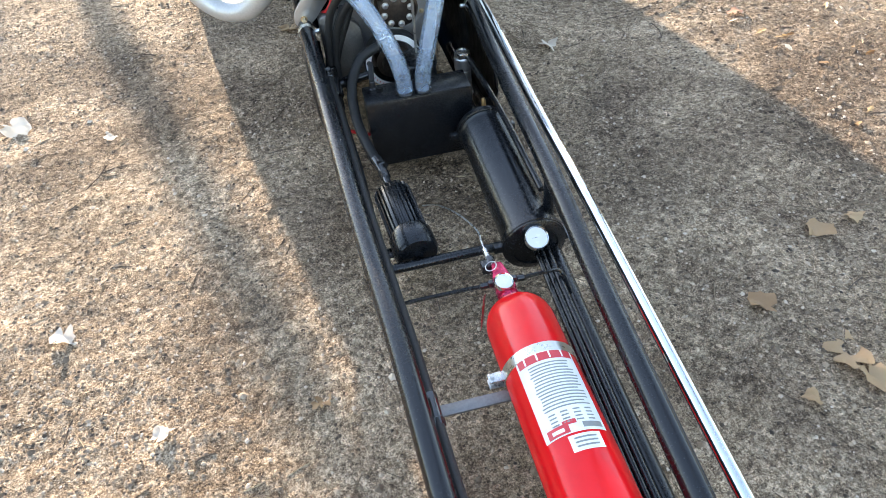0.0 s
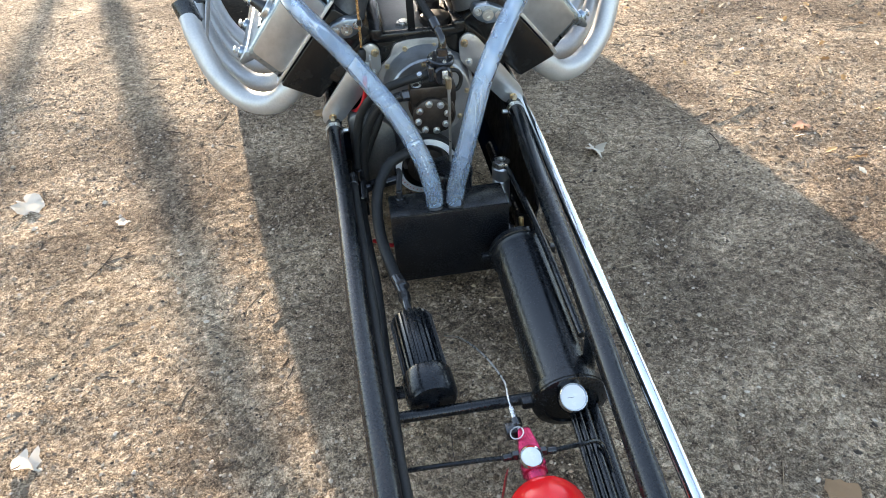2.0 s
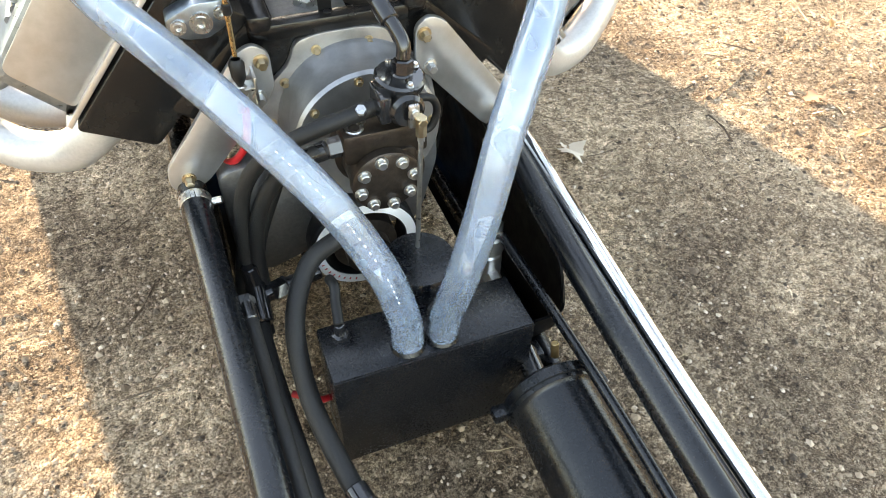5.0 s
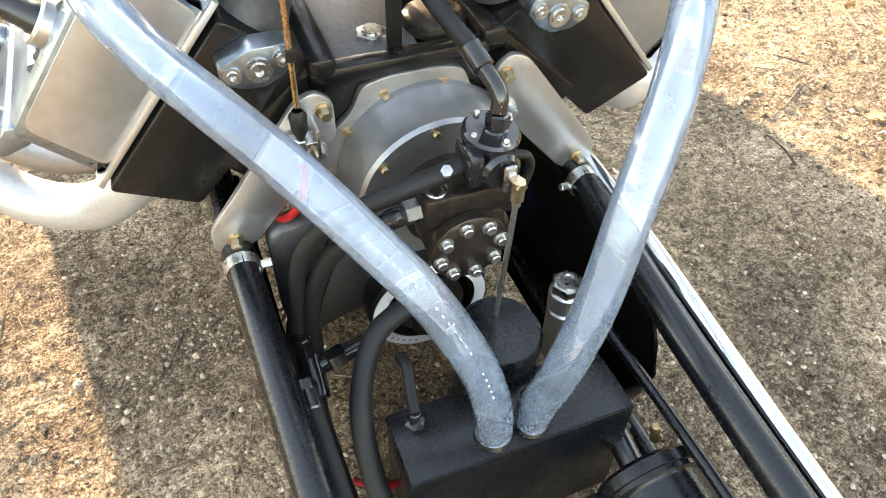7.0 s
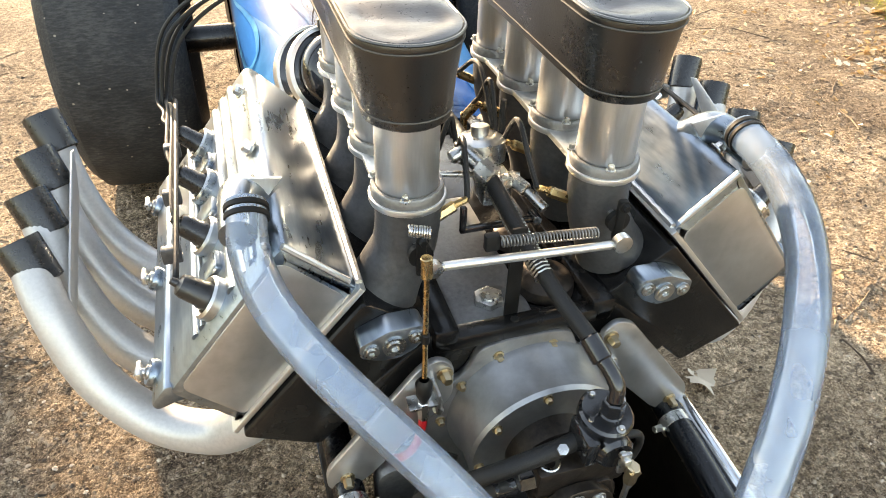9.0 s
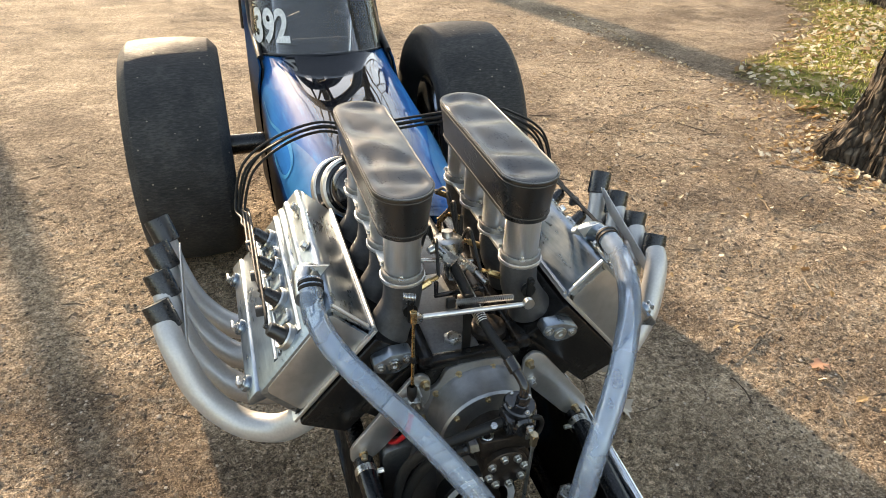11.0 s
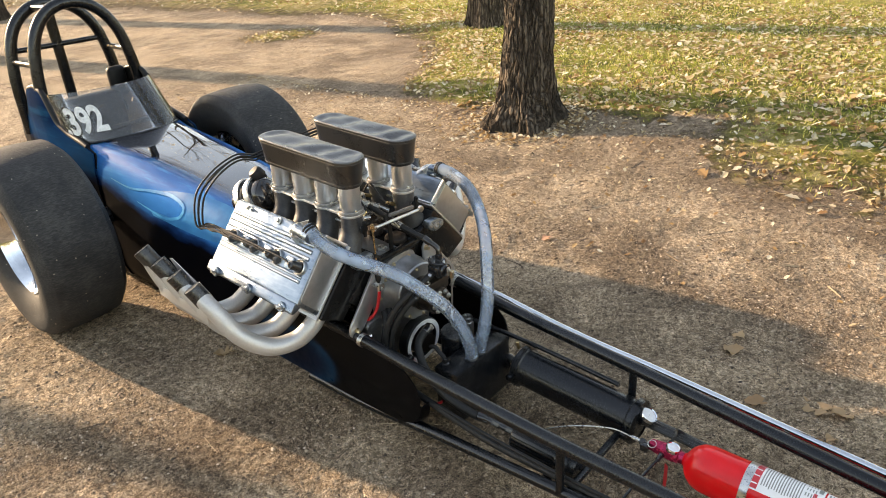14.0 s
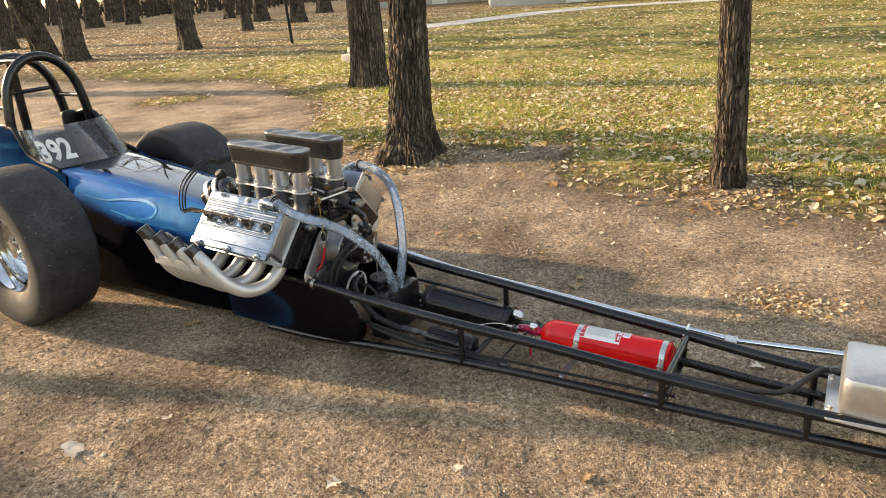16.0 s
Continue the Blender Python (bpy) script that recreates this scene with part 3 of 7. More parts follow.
def rounded(outline, r, steps=5):
    """The outline with its corners rounded; r: one radius or one a corner."""
    out, n = [], len(outline)
    rs = [r] * n if isinstance(r, (int, float)) else r
    for k in range(n):
        p, a, b = Vector(outline[k]), Vector(outline[k - 1]), Vector(outline[(k + 1) % n])
        u, v = (a - p), (b - p)
        c = min(rs[k], 0.45 * u.length, 0.45 * v.length)
        s, e = p + u.normalized() * c, p + v.normalized() * c
        for j in range(steps + 1):
            t = j / steps
            out.append(tuple((1 - t) ** 2 * s + 2 * t * (1 - t) * p + t * t * e))
    return out


def facing(at, u, v):
    """A matrix that lays x along u and y along v at a place."""
    u, v = Vector(u).normalized(), Vector(v).normalized()
    w = u.cross(v)
    return Matrix.Translation(at) @ Matrix((u, v, w)).transposed().to_4x4()


FRONT = facing((0, 0, 0), (1, 0, 0), (0, 0, 1))        # x, y of an outline become x, z; depth goes to -y


def front_plate(outline, y, depth, bevel=0.0015):
    return prism(outline, depth, Matrix.Translation((0, y, 0)) @ FRONT, bevel)


def bolt(at, way, r=0.008, h=0.006, hexed=True):
    """A bolt head with its washer."""
    n = 6 if hexed else 12
    return joined(lathe([(0, 0), (r * 1.45, 0), (r * 1.45, h * 0.25), (r * 1.1, h * 0.3), (0, h * 0.3)], at, way, 16), lathe([(r, h * 0.25), (r, h * 1.2), (r * 0.82, h * 1.4), (0, h * 1.4)], at, way, n))


def loft(rings, closed=True, caps=True):
    bm = bmesh.new()
    vs = [[bm.verts.new(p) for p in ring] for ring in rings]
    n = len(vs[0])
    for a, b in zip(vs, vs[1:]):
        for k in range(n if closed else n - 1):
            j = (k + 1) % n
            bm.faces.new((a[k], a[j], b[j], b[k]))
    if caps and closed:
        bm.faces.new(vs[0][::-1])
        bm.faces.new(vs[-1])
    bmesh.ops.recalc_face_normals(bm, faces=bm.faces)
    return bm


def thick(bm, t):
    """Gives a sheet a thickness."""
    bmesh.ops.solidify(bm, geom=bm.faces[:], thickness=t)
    return bm

# ---- the setting ----
EDGE_Y = (-8.0, -2.3, -1.2, 0.1, 1.4, 2.25, 3.0, 3.4, 4.0, 5.0, 6.7, 8.4, 9.8, 12.4, 15.0, 22.0)
EDGE_X = (2.65, 2.68, 2.74, 2.68, 2.74, 2.80, 3.15, 3.5, 4.5, 5.6, 6.7, 7.1, 6.7, 6.6, 6.3, 5.0)


def lawn_edge(y):
    """Where the drive ends and the lawn begins, across the car."""
    return float(np.interp(y, EDGE_Y, EDGE_X))


def ground_height(x, y):
    """Flat drive, and a low bank where the lawn begins."""
    t = min(1.0, max(0.0, (x - lawn_edge(y) + 0.2) / 0.9))
    h = 0.09 * t * t * (3 - 2 * t)
    near = min(1.0, max(0.0, (6 - math.hypot(x, y)) / 3))
    h += 0.006 * near * noise.noise(Vector((x * 2.2, y * 2.2, 0.3))) + 0.0035 * near * noise.noise(Vector((x * 9, y * 9, 4.1)))
    fine = min(1.0, max(0.0, (3.2 - math.hypot(x, y * 0.8)) / 1.0))
    if fine > 0:
        h += fine * (0.0050 * noise.noise(Vector((x * 17, y * 17, 1.7))) + 0.0034 * noise.noise(Vector((x * 41, y * 41, 6.2))))
    return h


# bare, trodden earth, its dark colour also deepening tree shade: middle, half widths, depth
BARE_SHADED = ((2.95, 1.35, 0.42, 0.62, 0.75), (2.98, -1.35, 0.28, 0.34, 0.5), (3.75, 0.25, 0.45, 0.5, 0.42), (3.1, 0.35, 0.5, 0.3, 0.35), (2.7, 2.6, 0.4, 0.7, 0.4))


def lawn_share(x, y):
    edge = lawn_edge(y) + 0.08 + 0.12 * math.sin(y * 1.7 + 1.0)
    far_side = min(1.0, max(0.0, 0.5 + (-5.5 - x) * 0.5))
    tuft = 0.80 - 0.55 * math.hypot((x - 5.1) / 0.75, (y - 7.6) / 0.75)
    bare = sum(d * math.exp(-((x - a) / w) ** 2 - ((y - b) / h) ** 2) for a, b, w, h, d in BARE_SHADED)
    return max(far_side, tuft, min(1.0, max(0.0, 0.5 + (x - edge) * 0.62)) - bare)


def make_ground():
    def axis(lo, hi, fine_lo, fine_hi, step):
        a = [fine_lo]
        s = step
        while a[0] > lo:
            s *= 1.06
            a.insert(0, a[0] - s)
        v = fine_lo
        while v < fine_hi:
            v += step
            a.append(v)
        s = step
        while a[-1] < hi:
            s *= 1.06
            a.append(a[-1] + s)
        return a
    xs, ys = axis(-900, 900, -1.9, 2.1, 0.0125), axis(-900, 900, -2.5, 1.9, 0.0125)
    verts = [(x, y, ground_height(x, y)) for y in ys for x in xs]
    nx = len(xs)
    faces = [(j * nx + i, j * nx + i + 1, (j + 1) * nx + i + 1, (j + 1) * nx + i) for j in range(len(ys) - 1) for i in range(nx - 1)]
    me = bpy.data.meshes.new("ground")
    me.from_pydata(verts, [], faces)
    at = me.attributes.new("lawn", "FLOAT", "POINT")
    at.data.foreach_set("value", [lawn_share(x, y) for y in ys for x in xs])
    for f in me.polygons:
        f.use_smooth = True
    me.materials.append(GROUND)
    tagged(new("ground", me), "packed sand and gravel drive beside an autumn lawn", "ground", kind="structure")


make_ground()

# ---- dragster: frame, body, wheels ----
RAIL_Y = (0.30, 0.0, -0.30, -0.75, -1.12, -1.56, -1.82, -2.0, -2.5, -3.2)
RAIL_X = (0.24, 0.237, 0.226, 0.210, 0.188, 0.170, 0.152, 0.142, 0.118, 0.09)
RAIL_Z = (0.36, 0.352, 0.318, 0.286, 0.263, 0.231, 0.214, 0.206, 0.19, 0.17)
LOW_Z = (0.06, 0.066, 0.088, 0.110, 0.113, 0.112, 0.108, 0.108, 0.108, 0.108)


def rail_at(y, low=False):
    """Half width and height of the rails at a place along the car."""
    ys = RAIL_Y[::-1]
    return float(np.interp(y, ys, RAIL_X[::-1])), float(np.interp(y, ys, (LOW_Z if low else RAIL_Z)[::-1]))


dragster = thing("dragster", "black and metallic blue front-engined dragster parked on the gravel drive", "race car")


def add(name, bm, mat, label="", parent=None, smooth=True):
    return part(name, bm, mat, parent or dragster, label, smooth)


for s in (-1, 1):
    up = [(s * x, y, z) for x, y, z in zip(RAIL_X, RAIL_Y, RAIL_Z)]
    low = [(s * (x - 0.006), y, z) for x, y, z in zip(RAIL_X, RAIL_Y, LOW_Z)]
    add("upper_rail", pipe(up, 0.0205, 20, 4), BLACK, "satin black round frame tube")
    add("lower_rail", pipe(low, 0.0175, 16, 4), BLACK, "satin black round frame tube")
    for y in (-0.765, -1.56, -2.02, -2.75):
        x, z = rail_at(y)
        add("upright", rod((s * x, y, rail_at(y, True)[1]), (s * x, y, z), 0.0125, 12), BLACK)
for y, low in ((-0.78, True), (-1.56, True), (-2.02, True), (-2.75, True)):
    x, z = rail_at(y, low)
    add("cross_tube", rod((-x, y, z), (x, y, z), 0.0115, 12), BLACK)
x, z = rail_at(-1.572)
add("cross_tube", rod((-x, -1.572, z), (x, -1.572, z), 0.0125, 12), BLACK)

# wheels
def tyre_profile():
    w, R = 0.168, 0.413
    pts = [(0.212, -0.118), (0.235, -0.140), (0.285, -0.160), (0.330, -w), (0.364, -0.168), (0.376, -0.164), (0.4060, -0.136), (0.4070, -0.134)]
    pts += [(R, -0.075), (R + 0.002, -0.03), (R + 0.002, 0.03), (R, 0.075)]
    return pts + [(r, -h) for r, h in pts[7::-1]]


for s in (-1, 1):
    hub = (-0.572, 1.658, 0.411) if s < 0 else (0.530, 1.672, 0.411)
    way = (s, 0, 0)
    tyre = add("wheel", lathe(tyre_profile(), hub, way, 96), TYRE, "wide worn smooth racing slick")
    add("rim", lathe([(0.212, -0.118), (0.205, -0.10), (0.188, -0.07), (0.185, 0.03), (0.19, 0.09), (0.205, 0.112), (0.212, 0.128), (0.217, 0.122), (0.215, 0.116)], hub, way, 64), CHROME, "polished deep-dish rim", tyre)
    add("wheel_disc", lathe([(0.185, 0.0), (0.16, 0.028), (0.12, 0.02), (0.075, 0.045), (0.05, 0.05), (0.045, 0.075), (0.0, 0.08)], hub, way, 48), CHROME, "", tyre)
    for k in range(5):
        a = 2 * math.pi * k / 5 + 0.3
        p = (hub[0] + s * 0.046, hub[1] + 0.062 * math.cos(a), hub[2] + 0.062 * math.sin(a))
        add("lug_nut", bolt(p, way, 0.012, 0.012), STEEL, "", tyre)
add("rear_axle", rod((-0.44, 1.665, 0.411), (0.42, 1.665, 0.411), 0.04, 24), BLACK)

# body shell
def cowl_shape(y):
    """How square the section is: rounder at the engine, flatter at the screen."""
    t = min(1.0, max(0.0, (y - 0.6) / 1.0))
    return 0.64 - 0.18 * t, 0.76 - 0.16 * t


def body_ring(y, w, zt, zmid, zb, n=48):
    """A closed section of the body, from the left, over the top, down and along the floor."""
    ring = []
    e, ez = cowl_shape(y)
    for k in range(n):
        a = math.pi * (1 - k / (n - 1))
        c, s2 = math.cos(a), math.sin(a)
        ring.append((w * math.copysign(abs(c) ** e, c), y, zmid + (zt - zmid) * max(0.0, s2) ** ez))
    low = [(w * 0.995, zmid - 0.12), (w * 0.97, zb + 0.09), (w * 0.90, zb + 0.03), (w * 0.75, zb)]
    ring += [(x, y, z) for x, z in low] + [(-x, y, z) for x, z in low[::-1]]
    return ring


COWL = ((0.585, 0.225, 0.575, 0.36, 0.055), (0.60, 0.236, 0.592, 0.36, 0.05), (0.75, 0.256, 0.625, 0.38, 0.05), (1.0, 0.268, 0.668, 0.40, 0.05),
        (1.3, 0.275, 0.705, 0.42, 0.05), (1.55, 0.276, 0.730, 0.44, 0.05), (1.68, 0.275, 0.742, 0.46, 0.05))


def cowl_values(y):
    return [float(np.interp(y, [c[0] for c in COWL], [c[k] for c in COWL])) for k in range(1, 5)]


steps = [0.585, 0.59, 0.60] + [0.60 + 0.054 * k for k in range(1, 21)]
body = add("body_cowl", loft([body_ring(y, *cowl_values(y)) for y in steps]), BLUE, "glossy metallic blue and black painted aluminium cowl")


# belly pan below the engine, open above, its front corners rounded
def belly(s):
    """A side of the belly pan, with a curved front end."""
    rings = []
    for k in range(24):
        y = -0.268 + (0.011 * k if k < 12 else 0.132 + 0.0605 * (k - 12))
        t = min(1.0, max(0.0, (y + 0.268) / 0.12))
        c = math.sqrt(max(0.0, 1 - (1 - t) ** 2))
        x, zt = rail_at(y)
        x += 0.009
        zb = 0.055
        hi, lo = 0.20 + (zt - 0.012 - 0.20) * (0.06 + 0.94 * c), 0.19 + (zb - 0.19) * (0.06 + 0.94 * c)
        b = 0.008 * c
        pts = [(s * (x - 0.004), y, hi), (s * (x + b), y, 0.72 * hi + 0.28 * lo), (s * (x + b * 1.15), y, 0.45 * hi + 0.55 * lo), (s * (x - 0.006 + b * 0.5), y, lo + 0.03 * c), (s * (x - 0.030), y, lo + 0.006 * c), (s * (x - 0.045), y, lo)]
        rings.append(pts)
    return thick(loft(rings, closed=False, caps=False), -0.004)


for s in (-1, 1):
    pan = add("belly_panel", belly(s), BELLY, "dark painted sheet-metal belly panel")
add("panel_rivet", lathe([(0, 0), (0.007, 0), (0.006, 0.003), (0, 0.004)], (-0.2485, -0.138, 0.202), (-1, 0, 0), 12), STEEL)

# cockpit sides
def cockpit(inset=0.0):
    """The cockpit sides; inset: the same sheet further in, for the liner."""
    rings = []
    for k in range(24):
        y = 1.68 + 0.045 * k
        w = float(np.interp(y, (1.68, 2.0, 2.4, 2.72), (0.275, 0.285, 0.27, 0.20)))
        rim = float(np.interp(y, (1.68, 1.78, 1.9, 2.0, 2.08, 2.16, 2.27, 2.36, 2.72), (0.70, 0.73, 0.755, 0.80, 0.93, 0.955, 0.93, 0.79, 0.72)))
        w -= inset
        rim -= inset * 0.2
        side = [(w * 0.93, rim), (w * 0.985, rim - 0.08), (w, 0.52), (w * 0.995, 0.34), (w * 0.97, 0.14), (w * 0.90, 0.08), (w * 0.75, 0.05)]
        rings.append([(-x, y, z) for x, z in side] + [(x, y, z) for x, z in side[::-1]])
    return thick(loft(rings, closed=False, caps=False), -0.006)


add("cockpit_shell", cockpit(), SHELLBLUE, "dark blue painted cockpit side panel")
add("cockpit_liner", cockpit(0.012), BLACKMATT, "black cockpit lining")
for s in (-1, 1):
    pts = []
    for k in range(24):
        y = 1.74 + 0.0425 * k
        w = float(np.interp(y, (1.68, 2.0, 2.4, 2.72), (0.275, 0.285, 0.27, 0.20)))
        rim = float(np.interp(y, (1.68, 1.78, 1.9, 2.0, 2.08, 2.16, 2.27, 2.36, 2.72), (0.70, 0.73, 0.755, 0.80, 0.93, 0.955, 0.93, 0.79, 0.72)))
        pts.append((s * (w * 0.93 - 0.006), y, rim + 0.002))
    add("coaming", pipe(pts, 0.013, 10, 2), RUBBER, "black padded cockpit edge")
add("seat", block((-0.19, 2.24, 0.12), (0.19, 2.34, 0.84), 0.03, 3), BLACKMATT, "black padded seat back")
add("dash_panel", block((-0.25, 1.70, 0.30), (0.25, 1.71, 0.60), 0.003), BLACKMATT)
add("steering_wheel", joined(pipe([(-0.12, 1.86, 0.74), (-0.13, 1.87, 0.82), (-0.07, 1.88, 0.85)], 0.011, 10), pipe([(0.12, 1.86, 0.74), (0.13, 1.87, 0.82), (0.07, 1.88, 0.85)], 0.011, 10), rod((-0.12, 1.86, 0.745), (0.12, 1.86, 0.745), 0.012)), BLACKMATT, "black butterfly steering wheel")
add("brake_lever", joined(rod((0.10, 1.80, 0.62), (0.13, 1.86, 0.86), 0.008), lathe([(0, 0), (0.014, 0.004), (0.014, 0.018), (0, 0.024)], (0.13, 1.86, 0.855))), CHROME, "chrome brake lever")


HOOP = ((0.247, 0.70), (0.243, 0.90), (0.232, 1.02), (0.207, 1.14), (0.165, 1.222), (0.112, 1.274), (0.058, 1.300), (0.0, 1.308))


def arch(y, wide, top):
    """An upright roll hoop at a place along the car."""
    up = [(-x * wide, y, z + top) for x, z in HOOP]
    return pipe(up + [(-x, q, z) for x, q, z in up[-2::-1]], 0.0275, 18, 4)


add("roll_hoop", arch(2.13, 1.0, 0.0), BLACK, "black welded roll-cage hoop")
add("roll_hoop", arch(2.405, 1.05, -0.008), BLACK, "black welded roll-cage hoop")
add("cage_post", rod((0.0, 2.43, 0.72), (0.0, 2.41, 1.29), 0.026, 18), BLACK, "black upright tube behind the seat")
for s in (-1, 1):
    add("hoop_spacer", rod((s * 0.228, 2.13, 1.050), (s * 0.238, 2.405, 1.050), 0.014), BLACK)
    add("hoop_spacer", rod((s * 0.075, 2.13, 1.292), (s * 0.078, 2.405, 1.286), 0.014), BLACK)
add("cage_brace", rod((-0.235, 2.405, 1.095), (0.235, 2.405, 1.095), 0.013), BLACK)
add("head_pad", block((0.15, 2.25, 0.80), (0.245, 2.31, 0.955), 0.025, 3), BLACKMATT, "black head pad")

# windscreen
def screen_point(a, h):
    """a: from -1 to 1 round the screen; h: from 0 at the base to 1 at the top edge."""
    ang = a * radians(82)
    x = 0.272 * math.sin(ang) * (1 - 0.06 * h)
    y = 1.655 + 0.27 * (1 - math.cos(ang)) ** 1.0 + h * (0.185 - 0.03 * abs(a))
    zt = 0.738 - 0.035 * (abs(a) ** 2.2)
    return Vector((x, y, zt + h * (0.205 + 0.02 * abs(a) ** 2)))


def scuttle():
    """The cowl's end, drawn back and up to the foot of the screen."""
    w, zt, zmid, zb = cowl_values(1.675)
    e, ez = cowl_shape(1.675)
    rings = [[], [], []]
    for i in range(61):
        a = -1 + 2 * i / 60
        p = screen_point(a, 0.0) + Vector((0, -0.002, -0.003))
        c = min(1.0, abs(p.x) * 1.008 / w) ** (1 / e)
        q = Vector((math.copysign(w * c ** e, p.x), 1.675, zmid + (zt - zmid) * max(0.0, 1 - c * c) ** (ez / 2)))
        for k, t in enumerate((0.0, 0.5, 1.0)):
            rings[k].append(q.lerp(p, t))
    return thick(loft(rings, closed=False, caps=False), 0.003)


add("scuttle", scuttle(), BLUE, "dark blue panel below the screen")
ws = thick(loft([[screen_point(-1 + 2 * i / 40, j / 8) for i in range(41)] for j in range(9)], closed=False, caps=False), 0.003)
screen = add("windscreen", ws, PLEXI, "curved smoky plexiglass windscreen")
add("screen_trim", pipe([screen_point(-1 + 2 * i / 24, 0.0) + Vector((0, -0.004, 0.002)) for i in range(25)], 0.005, 8, 2), BLACK)


def lettering(text, size, place, mat, name, parent, label=""):
    """Flat letters, each point laid by place(u, v) on to a surface."""
    cu = bpy.data.curves.new(name, "FONT")
    cu.body, cu.size, cu.resolution_u = text, size, 4
    cu.offset = size * 0.035
    ob = new(name, cu)
    me = bpy.data.meshes.new_from_object(ob)
    bpy.data.objects.remove(ob)
    bm = bmesh.new()
    bm.from_mesh(me)
    bpy.data.meshes.remove(me)
    bmesh.ops.subdivide_edges(bm, edges=[e for e in bm.edges if e.calc_length() > size * 0.2], cuts=2)
    for v in bm.verts:
        v.co = place(v.co.x, v.co.y)
    return part(name, bm, mat, parent, label)


def on_screen(u, v):
    a = -0.92 + u / 0.30
    h = 0.16 + v / 0.215
    p, q = screen_point(a, h), screen_point(a, h + 0.02)
    r = screen_point(a + 0.02, h)
    return p + (r - p).cross(q - p).normalized() * 0.0045


lettering(".392", 0.175, lambda u, v: on_screen(u * 0.54 + 0.006, v * 0.86 + 0.010), NUMWHITE, "number", screen, "worn white painted number")

# painted flames on the side of the cowl
def cowl_point(y, z, s=-1, out=0.002):
    """The cowl's side at a place along the car and a height."""
    w, zt, zmid, zb = cowl_values(y)
    e, ez = cowl_shape(y)
    if z <= zmid:
        x = w * 0.997
    else:
        sn = min(1.0, ((z - zmid) / (zt - zmid))) ** (1 / ez)
        x = w * math.sqrt(max(0.0, 1 - sn * sn)) ** e
    return Vector((s * (x + out), y, z + out * 0.3))


def flame_line(points, width, mat, s, out, name="flame_outline"):
    """A brushed outline on the cowl's side, thin at both ends."""
    line = smooth_line([(0, y, z) for y, z in points], 10)
    rings = []
    for k, p in enumerate(line):
        w = (line[min(k + 1, len(line) - 1)] - line[max(k - 1, 0)]).normalized()
        h = width * math.sin(math.pi * (0.04 + 0.92 * k / (len(line) - 1))) ** 0.6
        rings.append([cowl_point(p.y - w.z * h * j, p.z + w.y * h * j, s, out) for j in (-1, 0, 1)])
    add(name, loft(rings, closed=False, caps=False), mat, "", body)


for s in (-1, 1):
    flame_line([(1.54, 0.612), (1.38, 0.598), (1.22, 0.612), (1.08, 0.614), (0.985, 0.590), (0.990, 0.552), (1.04, 0.531), (1.12, 0.520), (1.22, 0.534), (1.32, 0.550)], 0.0065, FLAME, s, 0.004)
    nose = smooth_line([(0, 1.22, 0.612), (0, 1.08, 0.614), (0, 0.985, 0.590), (0, 0.990, 0.552), (0, 1.04, 0.531), (0, 1.22, 0.534)], 8)
    front = smooth_line([(0, 1.20, 0.618), (0, 0.98, 0.632), (0, 0.74, 0.605), (0, 0.65, 0.555), (0, 0.78, 0.492), (0, 1.20, 0.512)], 8)
    patch = [[cowl_point(p.lerp(q, j / 8).y, p.lerp(q, j / 8).z, s, 0.0022) for j in range(9)] for p, q in zip(nose, front)]
    add("flame_fill", loft(patch, closed=False, caps=False), FLAMEFILL, "", body)

# ---- engine ----
engine = thing("engine", "black V8 engine with polished valve covers and eight injector stacks", "engine", (0, 0.25, 0.10))
LEAN = Matrix.Translation((0, 0, 0.5)) @ Matrix.Rotation(radians(2.6), 4, "X") @ Matrix.Translation((0, 0, -0.5))
TO_ENGINE = Matrix.Translation((0, -0.25, -0.10)) @ LEAN
PITCH = 0.1165
CYL_Y = [0.079 + PITCH * k for k in range(4)]


def eng(name, bm, mat, label="", parent=None, smooth=True):
    return part(name, moved(bm, TO_ENGINE), mat, parent or engine, label, smooth)


def mirror(pts, s):
    """An outline given for the left bank (negative x); s = 1 mirrors it."""
    return [(-s * x, z) for x, z in pts]


# block and oil pan
block_out = [(-0.095, 0.20), (0.095, 0.20), (0.15, 0.30), (0.155, 0.40), (0.235, 0.47), (0.105, 0.585), (0.06, 0.545), (-0.06, 0.545), (-0.105, 0.585), (-0.235, 0.47), (-0.155, 0.40), (-0.15, 0.30)]
eng("engine_block", front_plate(rounded(block_out, 0.01, 3), 0.52, 0.505, 0.004), ENGINE_BLACK, "gloss black cast engine block")
eng("oil_pan", joined(block((-0.115, 0.10, 0.075), (0.115, 0.50, 0.205), 0.02, 3), block((-0.13, 0.02, 0.195), (0.13, 0.51, 0.205), 0.003)), BLACKMATT, "black oil pan")
eng("valley_cover", block((-0.085, 0.03, 0.545), (0.020, 0.30, 0.566), 0.008), CAST, "flat grey aluminium valley cover")
eng("valley_floor", block((-0.088, 0.028, 0.540), (0.088, 0.50, 0.560), 0.006), ENGINE_BLACK, "black valley floor")
eng("valley_rim", joined(block((-0.118, 0.004, 0.548), (0.118, 0.03, 0.572), 0.007), block((-0.118, 0.004, 0.548), (-0.086, 0.50, 0.585), 0.007), block((0.086, 0.004, 0.548), (0.118, 0.50, 0.585), 0.007)), ENGINE_BLACK)

